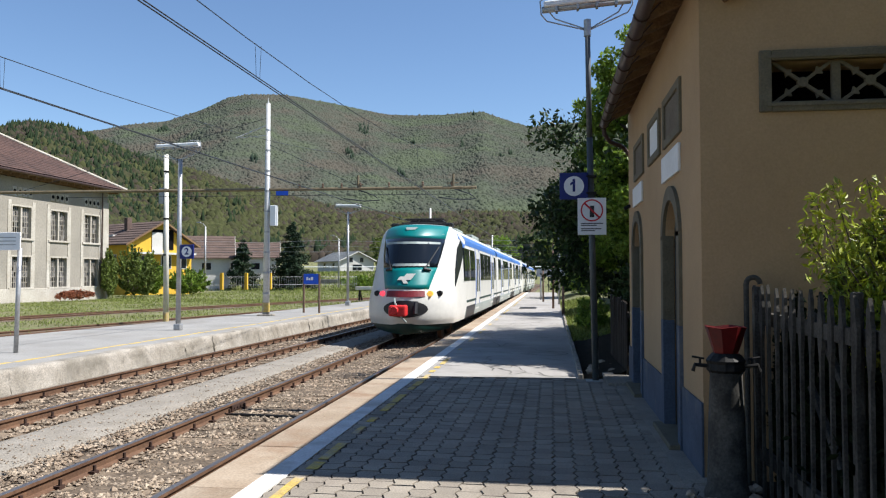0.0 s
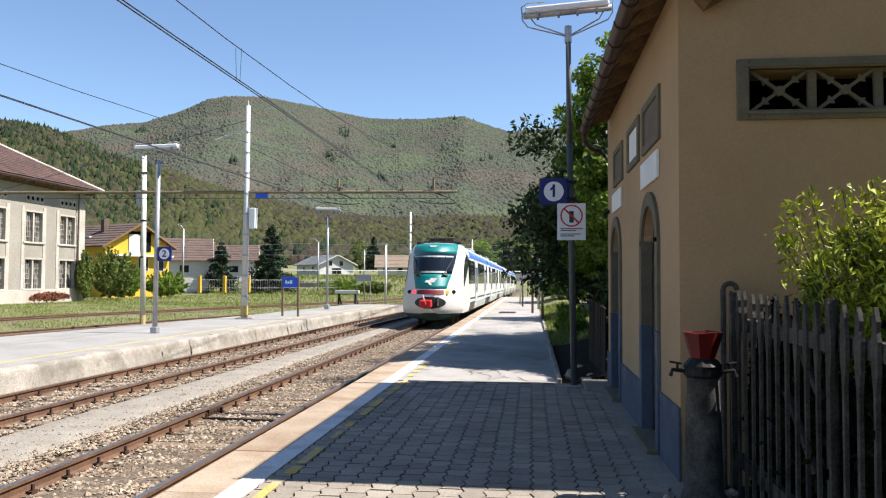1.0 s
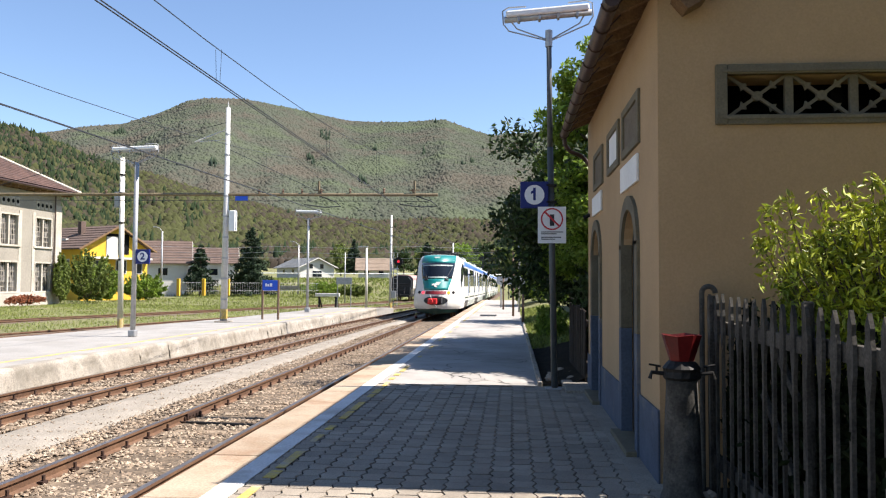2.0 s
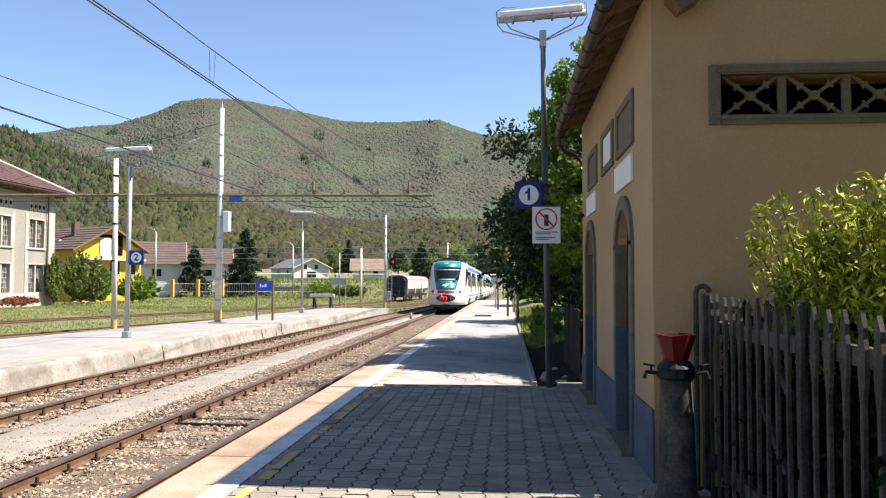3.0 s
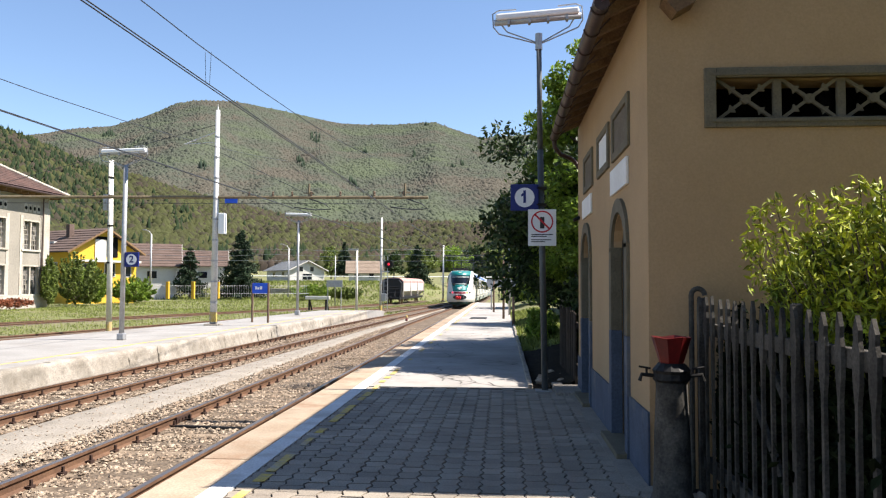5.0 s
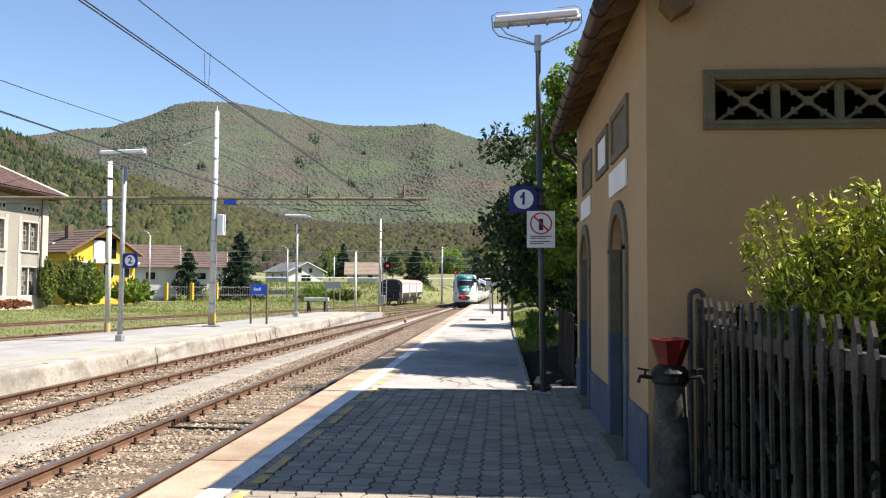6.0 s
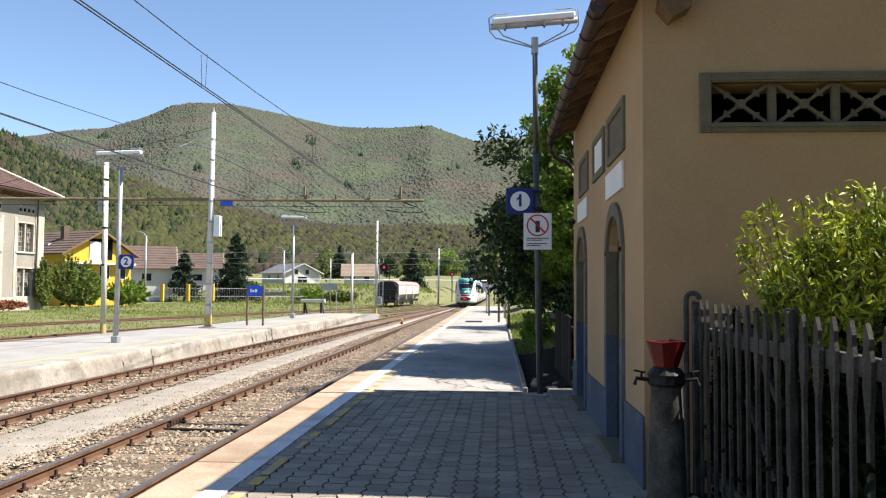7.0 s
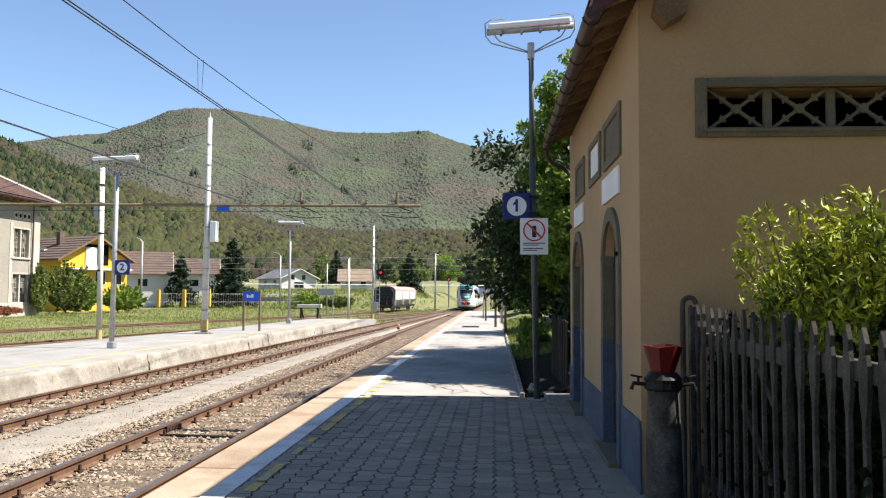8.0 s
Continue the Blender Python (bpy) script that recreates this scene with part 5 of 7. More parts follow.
part("signal_head", rod(bmesh.new(), (0, -0.1, 5.4), (0, 0.1, 5.4), 0.42, n=16), M_IRON, sg2)
part("signal_lens", rod(bmesh.new(), (0, -0.14, 5.4), (0, -0.105, 5.4), 0.2, n=12), M_REDLIGHT, sg2)
for x, y, z, h in ((-9.0, 118, -0.8, 8.5),):
    t = mast((x, y, z), h, 0.16, "slim pale mast beside the far tracks")
fg = thing("lattice_gantry", "grey lattice portal over the tracks in the distance", "gantry", (0, 118, -0.85))
bm = bmesh.new()
for x in (-0.55, 0.25):
    for yy in (0, 0.6):
        rod(bm, (x, yy, 0), (x + 0.1 * (1 if x < 0 else -1), yy, 9.6), 0.07, n=6)
for k in range(12):
    z = 0.8 * k
    s = 1 if k % 2 else -1
    rod(bm, (-0.15 - 0.38 * s, 0, z), (-0.15 + 0.38 * s, 0, z + 0.8), 0.045, n=5)
part("lattice_leg", bm, M_WIRE, fg)
bm = bmesh.new()
rod(bm, (-9, 0, 6.2), (0.2, 0, 6.2), 0.07, n=6)
rod(bm, (-9, 0, 7.0), (0.2, 0, 7.0), 0.07, n=6)
for k in range(16):
    x = -9 + 0.575 * k
    rod(bm, (x, 0, 6.2 + 0.8 * (k % 2)), (x + 0.575, 0, 7.0 - 0.8 * (k % 2)), 0.04, n=5)
part("lattice_beam", bm, M_WIRE, fg)
for x in (-7.4, -6.2, -4.5, -3.0):
    part("hanger", rods([((x, 0, 6.2), (x, 0, 4.9), 0.05), ((x - 0.6, 0, 5.0), (x + 0.6, 0, 5.0), 0.03)], 6), M_WIRE, fg)
tagged(fg, group="far portals")
for y in (150, 178, 205):
    copy_thing(fg, pose(0.4 * (y - 118) / 40, y, -0.9 + drop(y) - drop(118)))
t = plain_pole("platform_board", "grey board on a post at the platform end", (-0.75, 53, 0), 1.9, 0.06, M_GALV, "sign")
part("board", boxes((-0.3, -0.05, 1.55, 1.6, -0.02, 2.1), bevel=0.01), M_GALV, t)
for x, y, h in ((0.05, 39.6, 3.3), (0.45, 32.6, 1.6), (-0.55, 49, 2.2)):
    plain_pole("wooden_post", "brown weathered post at the platform side", (x, y, 0), h, 0.06, M_BROWNPOST)
plain_pole("catenary_mast", "slim grey mast beyond the platform edge", (0.4, 45, 0), 6.2, 0.07, M_GALV, "mast")
for k, (x, y) in enumerate(((-6.45, 47.5), (-7.0, 52.0))):
    r = thing("track_marker", "small red track marker on the grit" if k == 0 else "small pale track marker on the grit", "marker", (x + 0.6, y, BED + 0.04))
    part("cap", lathe(bmesh.new(), ((0.08, 0), (0.09, 0.06), (0.06, 0.14), (0.015, 0.17)), 10), M_REDPOT if k == 0 else M_YELLOW, r)
bf = thing("buffer_stop", "weathered wooden buffer stop in the grass", "buffer stop", (-16.4, 68.5, -0.45 + drop(68.5)))
part("beam", boxes((-1.1, -0.15, 0.95, 1.1, 0.15, 1.25), bevel=0.03), M_WPOST, bf)
for x in (-0.75, 0.75):
    part("strut", rods([((x, -0.1, 0), (x, 0, 1.0), 0.09), ((x, 0.9, 0), (x, 0, 0.95), 0.08)], 6), M_IRON, bf)
gs = thing("yard_sign", "grey back of a yard sign on two posts", "sign", (-13.6, 62.5, -0.45 + drop(62.5)))
part("panel", boxes((-0.65, -0.03, 2.05, 0.65, 0.03, 2.6), bevel=0.01), M_GALV, gs)
for x in (-0.55, 0.55):
    part("post", rod(bmesh.new(), (x, 0, 0), (x, 0, 2.6), 0.035, n=6), M_GALV, gs)


# ---- train ----
M_TWHITE = mat("train_white_paint", (0.60, 0.58, 0.535), (0.52, 0.50, 0.45), 0.35, scale=0.7, fine=8, spots=0.05, bump=0.02, spec=0.5, dirt=(0.50, 0.44, 0.36), dirt_at=0.72)
M_TEAL = mat("train_teal_paint", (0.0, 0.17, 0.16), (0.0, 0.14, 0.133), 0.4, scale=1, fine=8, spots=0.06, bump=0.02, spec=0.5)
M_TBLUE = mat("train_blue_paint", (0.06, 0.17, 0.47), (0.05, 0.14, 0.40), 0.35, scale=1, fine=8, spots=0.06, bump=0.02, spec=0.5)
M_TGREEN = mat("train_skirt_green", (0.008, 0.036, 0.028), (0.006, 0.025, 0.02), 0.45, scale=1, fine=8, spots=0.15, bump=0.02)
M_TGREY = mat("train_lower_grey", (0.34, 0.38, 0.35), (0.26, 0.29, 0.27), 0.45, scale=1, fine=8, spots=0.15, bump=0.02)
M_TBLACK = mat("train_black", (0.02, 0.02, 0.022), (0.014, 0.014, 0.016), 0.5, bump=0)
M_TRED = mat("train_red_band", (0.20, 0.02, 0.025), (0.15, 0.016, 0.02), 0.4, bump=0)
M_COUPLER = mat("red_coupler_cover", (0.62, 0.03, 0.03), (0.5, 0.025, 0.025), 0.5, bump=0.05)
M_TAIL = mat("red_tail_lamp", (1.0, 0.08, 0.12), (1.0, 0.08, 0.12), 0.3, emit=0.5, bump=0)
M_AMBER = mat("amber_lamp", (1.0, 0.55, 0.08), (1.0, 0.5, 0.06), 0.3, emit=0.5, bump=0)
M_GLASS = bpy.data.materials.new("dark_window_glass")
M_GLASS.use_nodes = True
gb = M_GLASS.node_tree.nodes["Principled BSDF"]
gb.inputs["Base Color"].default_value, gb.inputs["Roughness"].default_value, gb.inputs["Specular IOR Level"].default_value = (0.008, 0.011, 0.016, 1), 0.06, 0.3

# nose profile: setback, height over the rail and half width from the bumper up to the roof
NOSE = ((0.10, 0.42, 1.34), (0.0, 0.62, 1.39), (0.0, 1.0, 1.39), (0.04, 1.28, 1.37), (0.10, 1.42, 1.34), (0.20, 1.62, 1.32), (0.46, 2.1, 1.28), (0.72, 2.55, 1.25), (1.0, 3.0, 1.22), (1.2, 3.28, 1.19),
        (1.42, 3.46, 1.13), (1.8, 3.58, 1.06), (2.4, 3.64, 1.0))


def nose_at(u, z, proud=0.0):
    """The nose surface at u (-1 to 1 across) and height z."""
    zs = [r[1] for r in NOSE]
    y, w = np.interp(z, zs, [r[0] for r in NOSE]), np.interp(z, zs, [r[2] for r in NOSE])
    return Vector((u * w, y + 1.30 * abs(u) ** 2.1 - 0.82 - proud, z + proud * 0.35))


def nose_side(y, z):
    """Half width of the cab side behind the nose edge."""
    a = nose_at(1, z)
    w = float(np.interp(z, (0.42, 0.75, 1.15, 2.0, 2.75, 3.2, 3.48), (1.375, 1.445, 1.475, 1.475, 1.455, 1.395, 1.175)))
    q = min(max((y - a.y) / (3.2 - a.y), 0.0), 1.0)
    return a.x + (w - a.x) * (1 - (1 - q) ** 2)


def nose_patch(rows, n, proud, thick=0.03):
    """A plate on the nose, between half widths at rows of (z, u0, u1)."""
    bm = bmesh.new()
    grid = [[[bm.verts.new(nose_at(a + (b - a) * i / n, z, proud - d)) for i in range(n + 1)] for z, a, b in rows] for d in (0, thick)]
    for d in (0, 1):
        for r, s in zip(grid[d], grid[d][1:]):
            for i in range(n):
                bm.faces.new((r[i], r[i + 1], s[i + 1], s[i]))
    f, k = grid
    rim = [(f[0][i], k[0][i]) for i in range(n + 1)] + [(f[j][n], k[j][n]) for j in range(1, len(rows))] + [(f[-1][i], k[-1][i]) for i in range(n - 1, -1, -1)] + [(f[j][0], k[j][0]) for j in range(len(rows) - 2, 0, -1)]
    for a, b in zip(rim, rim[1:] + rim[:1]):
        bm.faces.new((a[0], b[0], b[1], a[1]))
    return bm


def body_ring(y, w=1.475, floor=0.42):
    half = ((w - 0.10, floor), (w - 0.03, 0.75), (w, 1.15), (w, 2.0), (w - 0.02, 2.75), (w - 0.08, 3.2), (w - 0.30, 3.48), (w - 0.62, 3.6), (0.45, 3.66))
    return [Vector((x, y, z)) for x, z in half] + [Vector((-x, y, z)) for x, z in half[::-1]]


def side_band(y0, y1, z0, z1, s, proud):
    """A strip on the side wall that follows its slope."""
    bm = bmesh.new()
    zs, ws = (0.42, 0.75, 1.15, 2.0, 2.75, 3.2, 3.48), (1.375, 1.445, 1.475, 1.475, 1.455, 1.395, 1.175)
    m = 4
    cols = [[[bm.verts.new((s * (float(np.interp(z0 + (z1 - z0) * i / m, zs, ws)) + proud - d), y, z0 + (z1 - z0) * i / m)) for i in range(m + 1)] for y in (y0, y1)] for d in (0, 0.03)]
    for d in (0, 1):
        for i in range(m):
            bm.faces.new((cols[d][0][i], cols[d][0][i + 1], cols[d][1][i + 1], cols[d][1][i]))
    for a in (0, m):
        bm.faces.new((cols[0][0][a], cols[0][1][a], cols[1][1][a], cols[1][0][a]))
    for e in (0, 1):
        for i in range(m):
            bm.faces.new((cols[0][e][i], cols[0][e][i + 1], cols[1][e][i + 1], cols[1][e][i]))
    return bm


def build_nose(t):
    bm = bmesh.new()
    zs = [0.42, 0.52, 0.62, 0.8, 1.0, 1.28, 1.42, 1.62, 1.85, 2.1, 2.35, 2.55, 2.8, 3.0, 3.15, 3.28, 3.38, 3.46, 3.53, 3.58, 3.62, 3.64]
    us = [-1, -0.96, -0.88, -0.75, -0.6, -0.4, -0.2, 0, 0.2, 0.4, 0.6, 0.75, 0.88, 0.96, 1]
    front = [[bm.verts.new(nose_at(u, z)) for u in us] for z in zs]
    for r, s in zip(front, front[1:]):
        for i in range(len(us) - 1):
            bm.faces.new((r[i], r[i + 1], s[i + 1], s[i]))
    zz, ww = (0.42, 0.75, 1.15, 2.0, 2.75, 3.2, 3.48, 3.6, 3.66), (1.375, 1.445, 1.475, 1.475, 1.455, 1.395, 1.175, 0.855, 0.45)
    for s, e in ((-1, 0), (1, -1)):
        back = []
        for j, z in enumerate(zs):
            a = front[j][e].co
            w = float(np.interp(z, zz, ww))
            row = [front[j][e]]
            for k in (1, 2, 3, 4):
                q = k / 4
                row.append(bm.verts.new((s * (abs(a.x) + (w - abs(a.x)) * (1 - (1 - q) ** 2)), a.y + (3.2 - a.y) * q, z + (0.02 * q if z > 3.5 else 0))))
            back.append(row)
        for r, q in zip(back, back[1:]):
            for k in range(4):
                bm.faces.new((r[k], r[k + 1], q[k + 1], q[k]))
        if s == -1:
            left = back
        else:
            right = back
    prev = front[-1]
    for k in (1, 2, 3, 4):
        a, b = left[-1][k].co, right[-1][k].co
        row = [left[-1][k]] + [bm.verts.new(a + (b - a) * i / (len(us) - 1) + Vector((0, 0, 0.03 * math.sin(math.pi * i / (len(us) - 1))))) for i in range(1, len(us) - 1)] + [right[-1][k]]
        for i in range(len(us) - 1):
            bm.faces.new((prev[i], prev[i + 1], row[i + 1], row[i]))
        prev = row
    nose = part("nose", bm, M_TWHITE, t, "rounded white driving cab nose", True)
    part("upper_mask", nose_patch([(z, -u, u) for z, u in ((3.11, 0.83), (3.22, 0.85), (3.32, 0.87), (3.40, 0.89), (3.46, 0.91), (3.52, 0.92), (3.57, 0.93), (3.60, 0.93))], 14, 0.015), M_TEAL, t, "teal panel over the windscreen", True)
    part("lower_mask", nose_patch([(z, -u, u) for z, u in ((1.51, 0.52), (1.65, 0.55), (1.85, 0.60), (2.05, 0.65), (2.17, 0.68))], 12, 0.015), M_TEAL, t, "teal panel below the windscreen", True)
    w = part("windscreen", nose_patch([(z, -u, u) for z, u in ((2.17, 0.68), (2.35, 0.71), (2.55, 0.75), (2.75, 0.78), (2.95, 0.81), (3.11, 0.83))], 14, 0.02), M_GLASS, t, "large dark windscreen", True)
    part("sunblind", nose_patch([(2.92, -0.72, 0.72), (2.99, -0.73, 0.73)], 8, 0.028, 0.01), M_TGREY, w)
    part("lower_edge", nose_patch([(2.21, -0.40, 0.52), (2.29, -0.38, 0.50)], 8, 0.026, 0.01), M_TGREY, w)
    for s in (-1, 1):
        a, b = nose_at(s * 0.40, 2.06, 0.05), nose_at(s * 0.70, 2.82, 0.06)
        part("wiper", rods([(a, b, 0.022), (nose_at(s * 0.54, 2.08, 0.05), nose_at(s * 0.40, 2.11, 0.08), 0.05)], 6), M_TBLACK, w)
    lb = part("light_band", nose_patch([(1.27, -0.44, 0.44), (1.45, -0.44, 0.44)], 12, 0.02), M_TRED, t, "dark red band between the lamps")
    for s in (-1, 1):
        for u, m, nm in ((0.55, M_TAIL if s < 0 else M_AMBER, "lamp"), (0.73, M_TBLACK, "lamp")):
            c = nose_at(s * u, 1.36, 0.03)
            part(nm, rod(bmesh.new(), c + Vector((0, 0.22, 0)), c - Vector((0, 0.06, 0)), 0.088, n=18), m, t, "lit red tail lamp" if m is M_TAIL else "lit amber lamp" if m is M_AMBER else "dark unlit lamp")
    rows = [(0.90 + 0.26 * math.sin(a), -0.50 * math.cos(a), 0.50 * math.cos(a)) for a in [math.radians(-80 + 16 * k) for k in range(11)]]
    part("coupler_opening", nose_patch(rows, 14, 0.016, 0.02), M_TBLACK, t, "black oval coupler opening")
    cp = part("coupler", boxes((-0.40, -1.22, 0.70, 0.12, -0.6, 1.03), bevel=0.05), M_COUPLER, t, "bright red automatic coupler")
    part("cone", rod(bmesh.new(), (-0.22, -1.32, 0.88), (-0.22, -1.15, 0.88), 0.11, 0.15, n=14), M_COUPLER, cp)
    part("hose", tube(bmesh.new(), [(-0.3, -0.78, 1.22), (-0.24, -1.0, 1.1), (0.0, -1.15, 0.66), (0.12, -1.1, 0.52)], 0.03, 6), M_TGREY, cp)
    part("coupler_hook", rod(bmesh.new(), (0.35, -0.85, 0.75), (0.35, -0.7, 1.12), 0.07, n=8), M_TBLACK, cp)
    bm = bmesh.new()
    rows = []
    for z, g in ((0.12, 0.14), (0.30, 0.02), (0.50, 0.04)):
        rows.append([bm.verts.new((1.24 * u * (1 - g * 0.4), g - 0.78 + 1.35 * abs(u) ** 2.1, z + (0.10 * abs(u) if z < 0.2 else 0))) for u in us])
    for r, s in zip(rows, rows[1:]):
        for i in range(len(us) - 1):
            bm.faces.new((r[i], r[i + 1], s[i + 1], s[i]))
    sk = part("snow_plough", bm, M_TGREEN, t, "dark green plough skirt under the nose", True)
    bm = prism(bmesh.new(), [(-0.05, 1.80), (0.09, 1.80), (0.02, 1.92), (0.16, 1.92), (0.30, 2.14), (0.02, 2.14), (-0.06, 2.04), (-0.18, 2.04), (-0.26, 1.92), (-0.12, 1.92)], "y", 0, 0.008)
    e = part("emblem", bm, M_TWHITE, t, "plain white slanted emblem")
    e.matrix_basis = Matrix.Translation(nose_at(0, 1.82, 0.035)) @ pose(0, 0, 0, -28, 0, 0) @ Matrix.Translation((0, 0, -1.97))
    bm = prism(bmesh.new(), [(-0.17, 3.36), (0.10, 3.36), (0.20, 3.50), (-0.20, 3.50)], "y", 0, 0.008)
    e = part("emblem", bm, M_TGREY, t, "plain silver emblem")
    e.matrix_basis = Matrix.Translation(nose_at(0, 3.43, 0.03)) @ pose(0, 0, 0, -52, 0, 0) @ Matrix.Translation((0, 0, -3.43))
    for s in (-1, 1):
        for name, m, q, lift, text in (("side_window", M_GLASS, ((0.85, 1.58), (1.15, 2.1), (1.75, 2.85), (2.3, 3.12), (2.5, 2.75), (1.75, 2.15)), 0.028, "slanted dark cab side window"),
                                       ("blue_flash", M_TBLUE, ((2.56, 2.66), (2.42, 3.12), (2.15, 3.18), (2.25, 3.34), (3.2, 3.34), (3.2, 3.0), (2.86, 2.96)), 0.012, "blue flash behind the cab window")):
            bm = bmesh.new()
            rings = [[bm.verts.new((s * (nose_side(y, z) + lift - d), y, z)) for y, z in q] for d in (0, 0.03)]
            bm.faces.new(rings[0])
            bm.faces.new(rings[1][::-1])
            for i in range(len(q)):
                j = (i + 1) % len(q)
                bm.faces.new((rings[0][i], rings[0][j], rings[1][j], rings[1][i]))
            bmesh.ops.triangulate(bm, faces=[f for f in bm.faces if len(f.verts) > 4])
            part(name, bm, m, t, text)


def build_car(t, y0, y1, first, last):
    body = part("car_body", loft([body_ring(y0, 1.475 if first else 1.43), body_ring(y0 + 0.15), body_ring(y1 - 0.15), body_ring(y1, 1.475 if last else 1.43)]), M_TWHITE, t, "white railcar body with blue roof band", True)
    body.data.set_sharp_from_angle(angle=radians(40))
    for s in (-1, 1):
        part("roof_band", side_band(y0 + 0.02, y1 - 0.02, 3.0, 3.34, s, 0.012), M_TBLUE, body, "blue band under the roof")
        part("sill_band", side_band(y0 + 0.02, y1 - 0.02, 0.44, 0.82, s, 0.012), M_TGREY, body, "grey-green sill band")
        part("sill_line", side_band(y0 + 0.02, y1 - 0.02, 0.98, 1.06, s, 0.010), M_TGREEN, body, "thin green line")
        doors = [y0 + (y1 - y0) * q for q in ((0.28, 0.80) if first else (0.25, 0.72))]
        y = y0 + 0.5 if not first else y0 - 0.9
        for d in doors:
            dr = part("door", side_band(d - 0.68, d + 0.68, 0.62, 2.85, s, 0.018), M_TWHITE, body, "white double passenger door")
            for k in (-1, 1):
                part("door_edge", side_band(d + k * 0.78 - 0.09, d + k * 0.78 + 0.09, 0.8, 2.98, s, 0.014), M_TBLUE, body, "blue door post stripe")
                part("door_window", side_band(d + k * 0.34 - 0.2, d + k * 0.34 + 0.2, 1.3, 2.6, s, 0.024), M_GLASS, dr)
        spans, edge = [], y
        for d in doors:
            spans.append((edge, d - 1.05))
            edge = d + 1.05
        spans.append((edge, y1 - 0.6))
        for a, b in spans:
            n = max(1, int((b - a) / 1.75))
            for k in range(n):
                w0 = a + (b - a) * k / n + 0.12
                w1 = a + (b - a) * (k + 1) / n - 0.12
                w = part("window", side_band(w0, w1, 1.75, 2.88, s, 0.016), M_GLASS, body, "dark tinted passenger window")
                part("frame", side_band((w0 + w1) / 2 - 0.03, (w0 + w1) / 2 + 0.03, 1.78, 2.85, s, 0.022), M_TBLACK, w)
    part("roof_gear", boxes((-0.7, y0 + 3.5, 3.62, 0.7, y0 + 5.5, 3.82), bevel=0.05), M_TGREY, body)
    part("roof_gear", boxes((-0.8, y1 - 6, 3.62, 0.8, y1 - 3, 3.84), bevel=0.05), M_TGREY, body)
    for c in ((y0 + 0.4, y1) if not first else (y0 - 0.4, y1)):
        bg = part("bogie", boxes((-1.05, c - 1.6, 0.32, -0.9, c + 1.6, 0.62), (0.9, c - 1.6, 0.32, 1.05, c + 1.6, 0.62), (-0.9, c - 0.3, 0.3, 0.9, c + 0.3, 0.6), bevel=0.03), M_TBLACK, t, "black bogie frame")
        for q in (-1.1, 1.1):
            for s in (-1, 1):
                part("wheel", rod(bmesh.new(), (s * 0.69, c + q, 0.28), (s * 0.82, c + q, 0.28), 0.43, n=22), M_RAIL, bg)
    # Black bands on the side stand in for the shaded bogie openings.
    for c in ((y0 + 1.6, y1 - 0.7) if first else (y0 + 0.8, y1 - 0.7)):
        for s in (-1, 1):
            part("bogie_recess", side_band(max(c - 1.5, y0 + 0.05), min(c + 1.5, y1 - 0.05), 0.43, 0.84, s, 0.016), M_TBLACK, body, "flat black panel for the shade of the bogie opening")
    part("underframe", boxes((-1.15, y0 + 2.4, 0.2, 1.15, y1 - 2.4, 0.44), bevel=0.03), M_TBLACK, body)


def railcar():
    t = thing("railcar_train", "white and teal regional railcar train with red tail lamp", "train", (-4.45, 24.7, RAIL + 0.15), "coupled trains")
    build_nose(t)
    build_car(t, 3.2, 17.6, True, False)
    build_car(t, 18.3, 33.6, False, False)
    build_car(t, 34.3, 48.5, False, True)
    for a, b in ((17.6, 18.3), (33.6, 34.3)):
        part("gangway", loft([body_ring(a, 1.3), body_ring(b, 1.3)], False, False), M_TBLACK, t, "dark gangway bellows")
    part("rear_nose", loft([body_ring(48.5), [Vector((p.x * 0.97, 50.0, p.z * 0.97 + 0.02)) for p in body_ring(0)], [Vector((p.x * 0.86, 51.4, 0.5 + (p.z - 0.5) * 0.66)) for p in body_ring(0)]]), M_TWHITE, t, "white tapering far cab", True)
    pg = part("pantograph", rods([((-0.8, 2.9, 3.78), (0.8, 2.9, 3.78), 0.03), ((-0.8, 4.6, 3.78), (0.8, 4.6, 3.78), 0.03), ((-0.5, 4.6, 3.8), (-0.2, 3.0, 3.90), 0.03), ((0.5, 4.6, 3.8), (0.2, 3.0, 3.90), 0.03), ((-0.68, 3.0, 3.92), (0.68, 3.0, 3.92), 0.03), ((-0.68, 3.25, 3.92), (0.68, 3.25, 3.92), 0.03)], 6), M_TBLACK, t, "lowered pantograph")
    part("insulator_frame", prism(bmesh.new(), [(-0.78, 3.70), (0.78, 3.70), (0.55, 3.93), (-0.55, 3.93)], "y", 3.5, 4.5), M_TBLACK, t, "dark pantograph base frame")
    for x in (-0.95, 0.95):
        part("roof_horn", boxes((x - 0.12, 2.4, 3.6, x + 0.12, 2.9, 3.74), bevel=0.03), M_TBLACK, t)
    part("roof_rail", boxes((-1.0, 2.3, 3.64, 1.0, 2.4, 3.7), bevel=0.01), M_TBLACK, t)
    return t


train_a = railcar()
train_b = copy_thing(train_a, pose(-4.3, 24.7 + 52.0, RAIL + 0.15))


def motions():
    for ob, gap in ((train_a, 0.0), (train_b, 52.0)):
        rows = []
        for k in range(17):
            t = 0.5 * k
            y = 24.1 + 10.4 * t + 0.13 * t * t + gap
            rows.append((t, pose(near_track(y), y, RAIL + 0.15 + drop(y), math.degrees(math.atan2(drop(y + 50) - drop(y), 50)), 0, -0.14)))
        walk(ob, rows)


